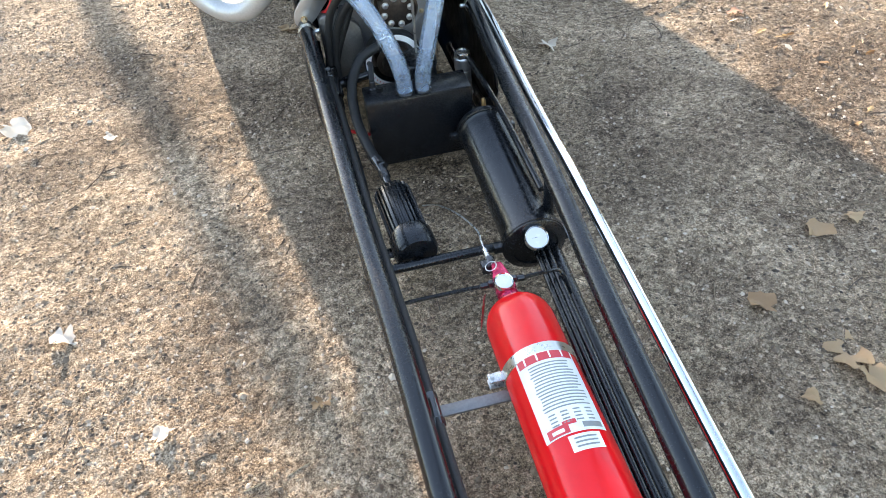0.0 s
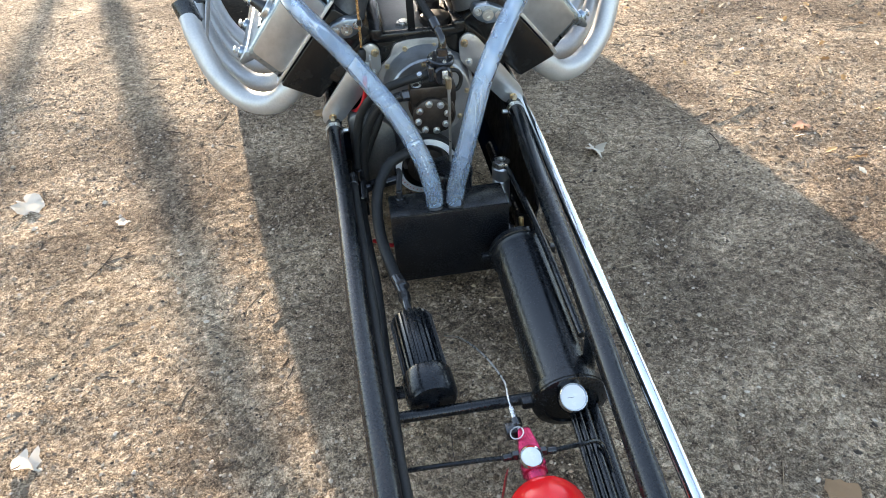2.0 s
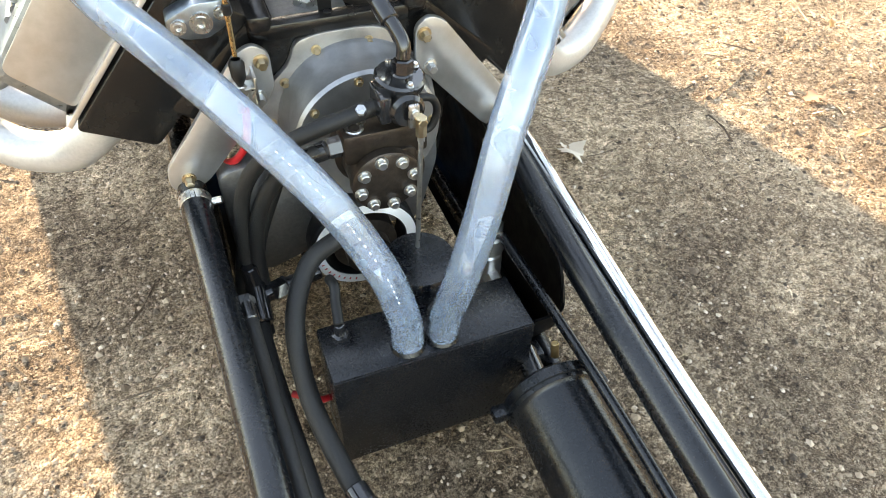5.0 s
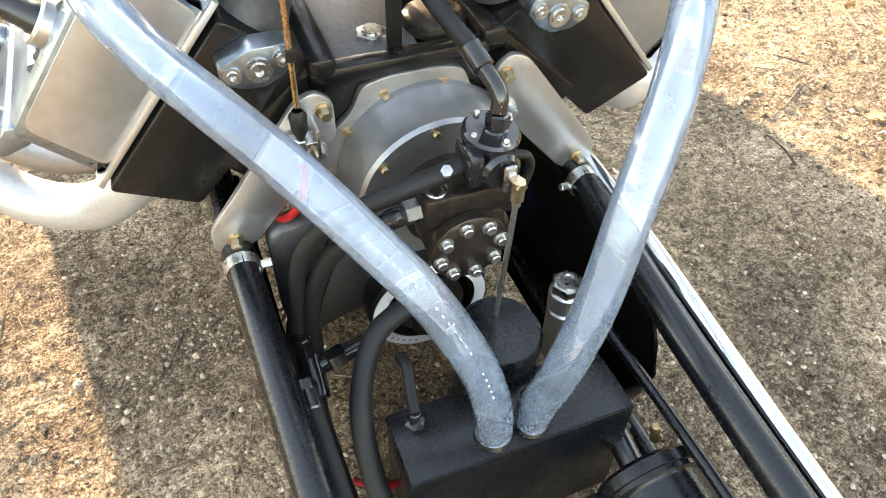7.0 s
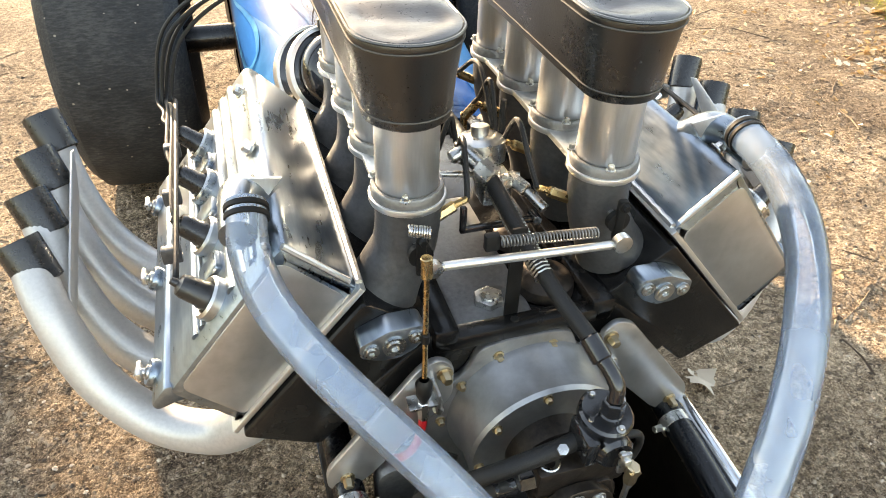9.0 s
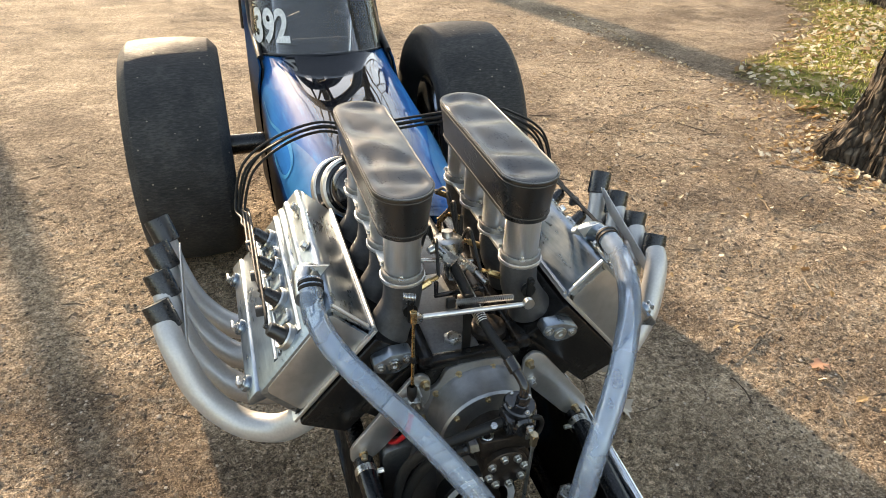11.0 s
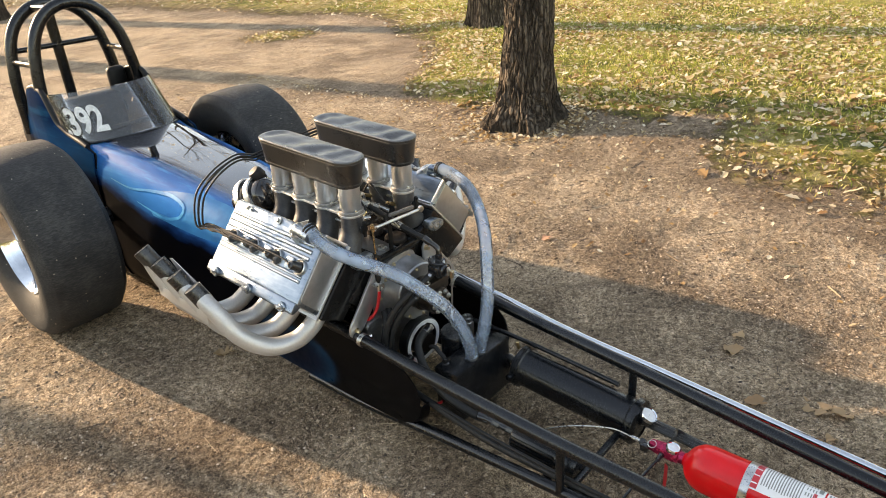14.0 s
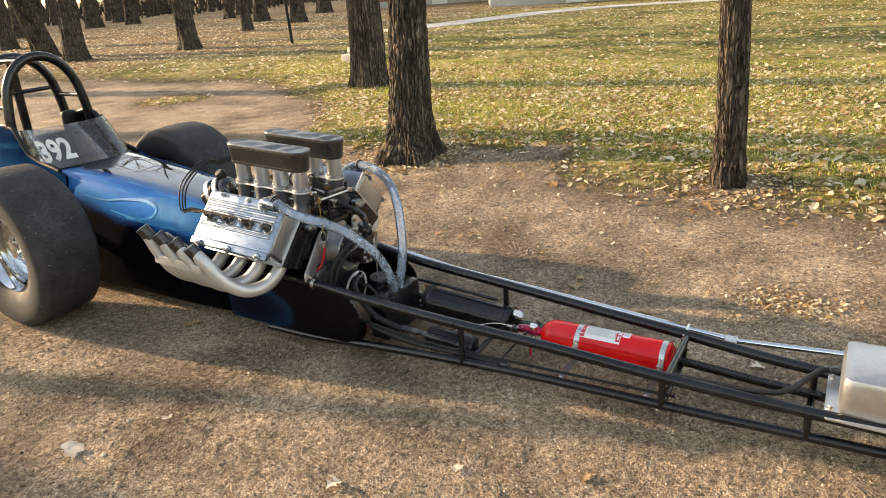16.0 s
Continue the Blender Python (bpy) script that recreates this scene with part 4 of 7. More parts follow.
HEAD = [(-0.352, 0.462), (-0.195, 0.640), (-0.105, 0.575), (-0.262, 0.415)]
COVER = [(-0.350, 0.467), (-0.422, 0.545), (-0.272, 0.728), (-0.193, 0.650)]
NORMAL = Vector((-0.773, 0, 0.634))
for s in (-1, 1):
    eng("cylinder_head", front_plate(rounded(mirror(HEAD, s), 0.008, 3), 0.515, 0.497, 0.003), ENGINE_BLACK, "black cylinder head")
    # bolt boss at the front of the head
    boss = [(-0.040, -0.008), (-0.022, -0.022), (0.0, -0.028), (0.022, -0.022), (0.040, -0.008), (0.037, 0.010), (0.0, 0.018), (-0.037, 0.010)]
    lay = Matrix.Translation((s * 0.171, 0.018, 0.604)) @ Matrix.Rotation(s * radians(12), 4, "Y") @ FRONT
    cap = eng("water_fitting", prism(rounded(boss, 0.005, 3), 0.030, lay, 0.0018), ALUPOL, "polished aluminium water fitting")
    for dx, r in ((-0.026, 0.0060), (0.0, 0.0090), (0.026, 0.0060)):
        at = lay @ Vector((dx, -0.002 if abs(dx) > 0 else -0.006, 0.030))
        eng("fitting_bolt", lathe([(r * 1.5, 0), (r * 1.5, 0.003), (r, 0.003), (r, 0.005), (r * 0.55, 0.005), (r * 0.55, 0.001), (0, 0.001)], at, (0, -1, 0), 20), STEEL, "", cap)
    # valve cover: shell, end weld, ribs, lip
    cover = eng("valve_cover", front_plate(rounded(mirror(COVER, s), (0.004, 0.014, 0.016, 0.004), 5), 0.500, 0.468, 0.014), ALUPOL, "polished ribbed aluminium valve cover")
    mid = (sum(p[0] for p in COVER) / 4, sum(p[1] for p in COVER) / 4)
    inner = [(mid[0] + 0.85 * (x - mid[0]), mid[1] + 0.85 * (z - mid[1])) for x, z in COVER]
    eng("end_plate", front_plate(rounded(mirror(inner, s), (0.010, 0.014, 0.016, 0.014), 5), 0.0345, 0.003, 0.0008), ALUPLATE, "satin aluminium end plate", cover)
    lip = [(-0.357, 0.460), (-0.362, 0.466), (-0.197, 0.657), (-0.191, 0.652)]
    eng("cover_lip", front_plate(mirror(lip, s), 0.506, 0.48, 0.002), ALU, "", cover)
    along = Vector((s * 0.150, 0, -0.183)).normalized()           # down the cover's outer face
    out = Vector((-s * NORMAL.x, 0, NORMAL.z))
    top = Vector((s * 0.272, 0, 0.728))
    for d, thick_rib in ((0.048, 0.0095), (0.070, 0.0095), (0.092, 0.0085), (0.152, 0.0058), (0.167, 0.0058)):
        a = top + along * d + out * (0.0042 - thick_rib)
        eng("cover_rib", pipe([a + Vector((0, 0.06, 0)), a + Vector((0, 0.25, 0)), a + Vector((0, 0.485, 0))], thick_rib, 12, 4), ALUPOL, "", cover)
    # bead of weld round the front plate
    w0 = [Vector((-s * x, 0.0375, z)) for x, z in ((-0.352, 0.475), (-0.205, 0.644))]
    weld = [w0[0].lerp(w0[1], k / 16) + Vector((0, -0.001 * (k % 2), 0)) for k in range(17)]
    eng("weld_bead", pipe(weld, [0.0045, 0.0052] * 8 + [0.0045], 8, 1), ALU, "", cover)
    seam = [Vector((s * 0.197, 0.036 + 0.0115 * k, 0.658 + 0.0006 * (k % 2))) for k in range(40)]
    eng("weld_bead", pipe(seam, [0.0040, 0.0047] * 20, 8, 1), ALU, "", cover)
    w1 = [Vector((-s * x, 0.0375, z)) for x, z in ((-0.207, 0.660), (-0.272, 0.722))]
    eng("weld_bead", pipe([w1[0].lerp(w1[1], k / 8) for k in range(9)], 0.004, 8, 1), ALU, "", cover)
    # outer flange with thumb screws
    flange = [(-0.408, 0.549), (-0.420, 0.553), (-0.441, 0.527), (-0.436, 0.517), (-0.402, 0.528)]
    eng("cover_flange", front_plate(rounded(mirror(flange, s), 0.006, 3), 0.498, 0.46, 0.003), ALUPOL, "", cover)
    for y in (0.085, 0.26, 0.44):
        at = Vector((s * 0.440, y, 0.533))
        eng("flange_boss", lathe([(0.0, -0.006), (0.016, -0.006), (0.017, 0.0), (0.015, 0.004), (0.0, 0.005)], at, (s * 0.8, 0, 0.45), 20), ALUPOL, "", cover)
        eng("thumb_screw", joined(lathe([(0, 0), (0.009, 0), (0.009, 0.006), (0.005, 0.008), (0.005, 0.018), (0, 0.019)], at, (s * 0.8, 0, 0.3), 14), block(at + Vector((s * 0.012 - 0.003, -0.012, 0.0)), at + Vector((s * 0.012 + 0.003, 0.012, 0.012)), 0.002)), STEEL, "", cover)
    for y in (0.10, 0.255, 0.42):
        eng("cover_bolt", bolt(top + along * 0.018 + out * 0.003 + Vector((0, y, 0)), out, 0.008, 0.008), STEEL, "", cover)
    # breather neck
    neck = pipe([top + along * 0.022 + out * 0.0 + Vector((0, 0.155, -0.01)), top + along * 0.022 + out * 0.022 + Vector((0, 0.135, 0)), top + along * 0.024 + out * 0.030 + Vector((0, 0.10, 0)), top + along * 0.028 + out * 0.030 + Vector((0, 0.062, 0))], (0.03, 0.025, 0.0205, 0.0195), 20, 6)
    eng("breather_neck", neck, ALUPOL, "welded aluminium breather neck", cover)
    gus = top + along * 0.024 + Vector((0, 0.13, 0))
    eng("neck_gusset", prism([(-0.045, 0), (0.045, 0), (0.02, 0.042), (-0.02, 0.042)], 0.004, facing(gus, along, out), 0.001), ALU, "", cover)
    # plug wells, boots
    for y in CYL_Y:
        seat_at = top + along * 0.125 + out * 0.0 + Vector((0, y, 0))
        pad = seat_at + Vector((0, 0.052, 0))
        if y < 0.42:
            eng("cover_pad", prism(rounded([(-0.017, -0.020), (0.017, -0.020), (0.017, 0.020), (-0.017, 0.020)], 0.006, 3), 0.011, facing(pad - out * 0.003, Vector((0, 1, 0)), along if s < 0 else -along), 0.003), ALUPOL, "", cover)
        well = eng("plug_well", lathe([(0.0255, -0.004), (0.0255, 0.010), (0.023, 0.013), (0.0185, 0.010), (0.0185, 0.0), (0, 0.0)], seat_at, out, 28), STEEL, "", cover)
        eng("plug_boot", lathe([(0.0165, 0.0), (0.0165, 0.014), (0.0145, 0.018), (0.0138, 0.036), (0.0118, 0.042), (0.0050, 0.045), (0.0040, 0.052), (0.0, 0.052)], seat_at, out + Vector((0, 0.12, 0)), 20), CAPBLACK, "black rubber plug boot", well)

# front plate, hub cover, motor mount arms
plate = [(-0.062, 0.545), (-0.075, 0.512), (-0.125, 0.47), (-0.135, 0.42), (-0.14, 0.30), (-0.11, 0.18), (0.11, 0.18), (0.14, 0.30), (0.135, 0.42), (0.125, 0.47), (0.10, 0.50), (0.075, 0.512), (0.062, 0.545), (0.03, 0.552), (-0.03, 0.552)]
fp = eng("front_plate", front_plate(rounded(plate, 0.012, 4), 0.014, 0.012, 0.002), PLATEGREY, "brushed aluminium engine front plate")
for x, z in ((-0.036, 0.53), (0.036, 0.531), (-0.083, 0.489), (0.087, 0.489), (-0.109, 0.429), (0.109, 0.429), (-0.12, 0.34), (-0.115, 0.25), (0.12, 0.34)):
    eng("plate_bolt", bolt((x, 0.002, z), (0, -1, 0), 0.0048, 0.006), GOLDBOLT, "", fp)
hubcap = eng("hub_cover", lathe([(0.112, 0.0), (0.110, 0.012), (0.104, 0.02), (0.104, 0.066), (0.100, 0.071), (0.0, 0.071)], (0.012, 0.003, 0.425), (0, -1, 0), 64), PLATEGREY, "round aluminium hub cover")
for k in range(8):
    a = math.pi * (0.5 + 0.25 * k) + 0.12
    eng("cover_screw", bolt((0.012 + 0.092 * math.cos(a), -0.068, 0.425 + 0.092 * math.sin(a)), (0, -1, 0), 0.0046, 0.005), GOLDBOLT, "", hubcap)
for s in (-1, 1):
    arm = [(-0.098, 0.545), (-0.118, 0.560), (-0.140, 0.550), (-0.262, 0.392), (-0.262, 0.358), (-0.238, 0.348), (-0.210, 0.362), (-0.098, 0.490)]
    mount = eng("motor_mount", front_plate(rounded(mirror(arm, s), 0.016, 5), -0.002, 0.010, 0.002), ALUPLATE, "aluminium motor mount arm")
    for x, z, r in ((-0.110, 0.535, 0.0070), (-0.120, 0.484, 0.0066), (-0.236, 0.374, 0.0068)):
        eng("mount_bolt", bolt((-s * x, -0.012, z), (0, -1, 0), r, 0.011), GOLDBOLT if r != 0.0066 else STEEL, "", mount)

# injection: ram tubes, flange bars, runners
for s, cx in ((-1, -0.130), (1, 0.108)):
    side = []
    for k in range(85):
        y = CYL_Y[0] - 0.0425 + (CYL_Y[3] - CYL_Y[0] + 0.085) * k / 84
        near = min(abs(y - c) for c in CYL_Y)
        collar = math.sqrt(max(0.0, 0.0430 ** 2 - near ** 2))
        side.append((max(collar, 0.032 if CYL_Y[0] < y < CYL_Y[3] else 0.004), y))
    outline = [(cx + w, y) for w, y in side] + [(cx - w, y) for w, y in side[::-1]]
    bar_bm = prism(outline, 0.008, Matrix.Translation((0, 0, 0.731)), 0.0012)
    flange = eng("injector_flange", bar_bm, ALU, "brushed aluminium flange bar")
    for k, y in enumerate(CYL_Y):
        eng("flange_ring", lathe([(0.035, 0.737), (0.0405, 0.737), (0.0405, 0.749), (0.039, 0.751), (0.035, 0.751)], (cx, y, 0), (0, 0, 1), 36), CAST, "", flange)
        tube = eng("ram_tube", lathe([(0.033, 0.742), (0.0345, 0.744), (0.0345, 0.868), (0.032, 0.868), (0.032, 0.742)], (cx, y, 0), (0, 0, 1), 40), ALU, "spun aluminium ram tube")
        for a in (0.6, 2.6, 4.4):
            eng("ring_screw", bolt((cx + 0.0385 * math.cos(a), y + 0.0385 * math.sin(a), 0.750), (0, 0, 1), 0.004, 0.005), STEEL, "", flange)
        run = pipe([(cx, y, 0.735), (cx, y, 0.70), (cx + s * 0.006, y, 0.665), (cx + s * 0.022, y, 0.63), (cx + s * 0.034, y, 0.605)], (0.0375, 0.037, 0.037, 0.040, 0.046), 24, 5)
        eng("intake_runner", run, CASTGREY, "charcoal grey cast aluminium intake runner")
        eng("runner_flange", prism(rounded([(-0.05, -0.034), (0.05, -0.034), (0.05, 0.034), (-0.05, 0.034)], 0.02, 4), 0.012, facing((cx + s * 0.036, y, 0.596), (0, 1, 0), (s * 0.75, 0, 0.66)), 0.002), CASTGREY)
        eng("port_nozzle", joined(rod((cx - s * 0.030, y + 0.01, 0.685), (cx - s * 0.060, y + 0.012, 0.70), 0.007, 6), rod((cx - s * 0.058, y + 0.012, 0.70), (cx - s * 0.075, y + 0.012, 0.707), 0.0045, 8)), BRASS, "brass injector nozzle")
    # throttle shaft and lever
    eng("throttle_shaft", rod((cx, 0.02, 0.690), (cx, 0.49, 0.690), 0.005, 10), STEEL)
    eng("throttle_lever", joined(block((cx - 0.006, 0.018, 0.665), (cx + 0.006, 0.026, 0.722), 0.003), lathe([(0, 0), (0.014, 0), (0.014, 0.008), (0, 0.01)], (cx, 0.030, 0.690), (0, -1, 0), 16), bolt((cx, 0.018, 0.715), (0, -1, 0), 0.005, 0.005)), BLACKMATT, "black throttle lever")

eng("link_rod", rod((-0.118, -0.018, 0.706), (0.075, -0.018, 0.694), 0.0050, 12), ALU, "bright aluminium throttle link rod")
eng("rod_end", joined(lathe([(0, 0), (0.011, 0.002), (0.011, 0.012), (0, 0.014)], (0.088, -0.012, 0.695), (0, -1, 0), 16), rod((0.07, -0.018, 0.694), (0.09, -0.018, 0.694), 0.004, 8)), STEEL)
eng("rod_end", joined(lathe([(0, 0), (0.009, 0.002), (0.009, 0.012), (0, 0.014)], (-0.128, -0.012, 0.706), (0, -1, 0), 16), rod((-0.128, -0.018, 0.706), (-0.11, -0.018, 0.706), 0.004, 8)), STEEL)


def coil(a, b, r, turns, wire, per=10):
    a, b = Vector(a), Vector(b)
    m = basis(b - a)
    n = turns * per
    pts = [a + (b - a) * (k / n) + m @ Vector((r * math.cos(2 * math.pi * k / per), r * math.sin(2 * math.pi * k / per), 0)) for k in range(n + 1)]
    return pipe(pts, wire, 5, 1, straight=True)


eng("return_spring", coil((-0.055, -0.014, 0.722), (0.058, -0.014, 0.712), 0.0058, 30, 0.0010), CAST, "steel return spring")
eng("spring_bracket", block((-0.070, -0.012, 0.708), (-0.054, -0.002, 0.728), 0.002), BLACKMATT)
eng("return_spring", coil((-0.150, 0.0, 0.745), (-0.128, -0.006, 0.742), 0.006, 9, 0.0012), STEEL)
eng("support_strut", joined(block((-0.022, 0.028, 0.56), (-0.004, 0.032, 0.70), 0.001), block((-0.022, 0.006, 0.563), (-0.004, 0.03, 0.567), 0.001), bolt((-0.013, 0.016, 0.567), (0, 0, 1), 0.006, 0.005)), BLACKMATT)
cable = eng("throttle_cable", joined(rod((-0.137, -0.022, 0.725), (-0.137, -0.024, 0.700), 0.0065, 12), rod((-0.137, -0.023, 0.70), (-0.141, -0.033, 0.56), 0.0032, 8)), BRASS, "brass throttle rod")
eng("cable_boot", joined(lathe([(0.004, 0), (0.009, 0.012), (0.010, 0.030), (0.006, 0.036)], (-0.142, -0.034, 0.520), (0.02, 0.05, 1), 14)), RUBBER, "", cable)
eng("cable_grommet", rod((-0.139, -0.029, 0.625), (-0.139, -0.029, 0.612), 0.005, 10), RUBBER, "", cable)
eng("cable_bracket", joined(block((-0.16, -0.040, 0.512), (-0.122, -0.018, 0.516), 0.001), block((-0.126, -0.040, 0.495), (-0.122, -0.006, 0.530), 0.001), rod((-0.142, -0.034, 0.52), (-0.142, -0.034, 0.490), 0.007, 6)), STEEL, "", cable)
eng("cable_sleeve", pipe([(-0.142, -0.034, 0.492), (-0.144, -0.030, 0.46), (-0.152, -0.024, 0.42), (-0.168, -0.012, 0.39), (-0.185, 0.012, 0.37)], 0.0055, 12, 6), REDPLAIN, "red cable sleeve", cable)

# fuel pump and barrel valve on the hub
pump = eng("fuel_pump", joined(lathe([(0.0, 0), (0.058, 0), (0.058, 0.03), (0.050, 0.036), (0.050, 0.085), (0.044, 0.092), (0, 0.092)], (0.012, -0.066, 0.425), (0, -1, 0), 40), block((-0.045, -0.155, 0.455), (0.065, -0.115, 0.500), 0.006)), CASTDARK, "dark bronze gear fuel pump")
eng("pump_cover", lathe([(0, 0), (0.046, 0), (0.046, 0.012), (0.042, 0.015), (0, 0.015)], (0.004, -0.157, 0.430), (0, -1, 0), 36), CASTDARK, "", pump)
for k in range(8):
    a = math.pi * 2 * k / 8 + 0.2
    eng("pump_screw", bolt((0.004 + 0.036 * math.cos(a), -0.172, 0.430 + 0.036 * math.sin(a)), (0, -1, 0), 0.0062, 0.006, False), STEEL, "", pump)
eng("pump_port", lathe([(0.007, 0), (0.0130, 0), (0.0130, 0.003), (0.0115, 0.004), (0.008, 0.003), (0.007, 0.0)], (-0.027, -0.138, 0.500), (0, -0.2, 1), 24), STEEL, "bright machined port rim", pump)
eng("pump_stud", joined(rod((-0.012, -0.128, 0.498), (-0.018, -0.146, 0.530), 0.0036, 10), lathe([(0, 0), (0.0066, 0), (0.0066, 0.007), (0, 0.008)], (-0.0172, -0.1435, 0.526), (-0.16, -0.48, 0.86), 6)), STEEL, "steel stud and nut", pump)
eng("pump_plate", prism(rounded([(-0.030, -0.046), (0.036, -0.046), (0.050, -0.010), (0.042, 0.040), (-0.026, 0.040), (-0.042, -0.006)], 0.010, 3), 0.010, Matrix.Translation((0.004, -0.150, 0.430)) @ FRONT, 0.002), CASTDARK, "", pump)
eng("fuel_hose", pipe([(-0.045, -0.138, 0.478), (-0.085, -0.135, 0.47), (-0.12, -0.12, 0.44), (-0.15, -0.10, 0.38), (-0.17, -0.09, 0.30), (-0.175, -0.10, 0.22)], 0.011, 14), HOSEBLACK, "black braided fuel hose")
eng("hose_end", joined(rod((-0.042, -0.138, 0.478), (-0.062, -0.137, 0.476), 0.0135, 6), rod((-0.062, -0.137, 0.476), (-0.088, -0.134, 0.468), 0.0125, 14)), BLACKGLOSS)
eng("fuel_hose", pipe([(0.022, -0.132, 0.528), (-0.006, -0.136, 0.522), (-0.060, -0.138, 0.512), (-0.104, -0.132, 0.494), (-0.145, -0.112, 0.455), (-0.172, -0.092, 0.395), (-0.186, -0.085, 0.310), (-0.190, -0.090, 0.230)], 0.0105, 14), HOSEBLACK, "black braided fuel hose")
valve = eng("barrel_valve", joined(lathe([(0, 0), (0.022, 0), (0.022, 0.05), (0.018, 0.055), (0, 0.055)], (0.034, -0.115, 0.530), (0, -1, 0), 28), rod((0.036, -0.140, 0.498), (0.036, -0.140, 0.568), 0.0125, 20), block((0.0, -0.165, 0.515), (0.016, -0.120, 0.552), 0.004)), BLACKGLOSS, "black anodised barrel valve")
eng("valve_flange", lathe([(0.0, 0.0), (0.029, 0.0), (0.031, 0.003), (0.031, 0.011), (0.028, 0.014), (0.0, 0.014)], (0.034, -0.132, 0.548), (0.1, -0.12, 1), 30), BLACKGLOSS, "", valve)
for a in (0.4, 1.9, 3.4, 4.9):
    eng("flange_screw", bolt((0.035 + 0.024 * math.cos(a), -0.134 + 0.024 * math.sin(a), 0.561 + 0.003 * math.sin(a)), (0.1, -0.12, 1), 0.0034, 0.004, False), STEEL, "", valve)
eng("bypass_line", pipe([(0.052, -0.150, 0.535), (0.070, -0.150, 0.530), (0.078, -0.148, 0.510), (0.070, -0.150, 0.488), (0.052, -0.150, 0.482)], 0.0050, 10), RUBBER, "", valve)
eng("valve_lever", joined(block((0.030, -0.182, 0.515), (0.044, -0.176, 0.548), 0.003), rod((0.037, -0.172, 0.538), (0.037, -0.186, 0.538), 0.005, 8)), STEEL, "", valve)
eng("linkage_rod", joined(rod((0.043, -0.188, 0.520), (0.040, -0.185, 0.305), 0.0035, 8), rod((0.043, -0.188, 0.515), (0.043, -0.188, 0.500), 0.005, 8)), STEEL, "thin steel linkage rod", valve)
eng("rod_clevis", joined(rod((0.043, -0.188, 0.535), (0.043, -0.188, 0.508), 0.0072, 8), rod((0.043, -0.180, 0.530), (0.043, -0.196, 0.530), 0.0062, 6)), GOLDBOLT, "", valve)
eng("hose_end", joined(rod((0.037, -0.140, 0.566), (0.038, -0.138, 0.584), 0.0125, 6), pipe([(0.038, -0.138, 0.584), (0.040, -0.133, 0.600), (0.036, -0.118, 0.612), (0.031, -0.104, 0.619)], 0.0088, 14), rod((0.033, -0.109, 0.616), (0.026, -0.084, 0.630), 0.0118, 12)), BLACKGLOSS, "black anodised hose elbow")
eng("fuel_hose", pipe([(0.027, -0.086, 0.629), (0.010, -0.03, 0.650), (-0.004, 0.05, 0.678), (-0.010, 0.14, 0.700), (-0.008, 0.25, 0.695), (0.0, 0.36, 0.68)], 0.0098, 14), HOSEBLACK, "black braided fuel hose")
eng("distribution_block", joined(lathe([(0, 0), (0.034, 0), (0.034, 0.026), (0.026, 0.032), (0.012, 0.032), (0.012, 0.045), (0, 0.045)], (0.0, 0.20, 0.690), (0, 0.2, 1), 28), block((-0.02, 0.13, 0.66), (0.02, 0.17, 0.70), 0.006)), STEEL, "steel fuel distribution block")
for k, (s, y) in enumerate([(s, y) for s in (-1, 1) for y in CYL_Y]):
    cx = -0.130 if s < 0 else 0.108
    a = Vector((s * 0.03, 0.20 + 0.012 * (k % 4), 0.712))
    b = Vector((cx - s * 0.075, y + 0.012, 0.707))
    eng("nozzle_line", pipe([a, a.lerp(b, 0.35) + Vector((0, 0, 0.035 + 0.004 * k)), a.lerp(b, 0.75) + Vector((0, 0, 0.02)), b], 0.0036, 8, 6), HOSEBLACK, "thin black injector fuel line")

eng("hose_spring", coil((-0.011, 0.150, 0.701), (0.004, -0.010, 0.657), 0.0115, 34, 0.0012, 8), STEEL, "steel spring sleeve round the hose")
eng("line_fitting", joined(rod((-0.020, 0.150, 0.712), (-0.008, 0.128, 0.704), 0.0135, 6), rod((-0.034, 0.172, 0.722), (-0.018, 0.146, 0.711), 0.0105, 14), rod((-0.034, 0.172, 0.722), (-0.052, 0.168, 0.716), 0.0085, 12)), STEEL, "bright steel hose fittings")
eng("line_fitting", joined(rod((0.020, 0.150, 0.690), (0.034, 0.120, 0.684), 0.0095, 6), rod((0.034, 0.120, 0.684), (0.048, 0.092, 0.672), 0.0070, 12)), STEEL, "bright steel hose fittings")
eng("valley_boss", joined(lathe([(0.040, 0), (0.038, 0.014), (0.030, 0.020), (0, 0.021)], (0.052, 0.075, 0.562), (0, 0, 1), 28), lathe([(0.030, 0), (0.028, 0.020), (0.020, 0.026), (0, 0.027)], (0.048, 0.175, 0.562), (0, 0, 1), 24)), CASTDARK, "rough cast boss in the valley")
eng("valley_plug", joined(prism([(0.020 * math.cos(math.pi * k / 3 + 0.3), 0.020 * math.sin(math.pi * k / 3 + 0.3)) for k in range(6)], 0.009, Matrix.Translation((-0.030, 0.062, 0.566)), 0.002), lathe([(0.012, 0), (0.012, 0.003), (0, 0.0035)], (-0.030, 0.062, 0.575), (0, 0, 1), 20)), STEEL, "bright hexagonal plug")
eng("linkage_arm", joined(block((-0.060, 0.095, 0.652), (0.046, 0.103, 0.660), 0.002), block((-0.060, 0.095, 0.652), (-0.052, 0.103, 0.690), 0.002), rod((0.040, 0.092, 0.656), (0.040, 0.112, 0.656), 0.0065, 10)), BLACKGLOSS, "black throttle linkage arm")
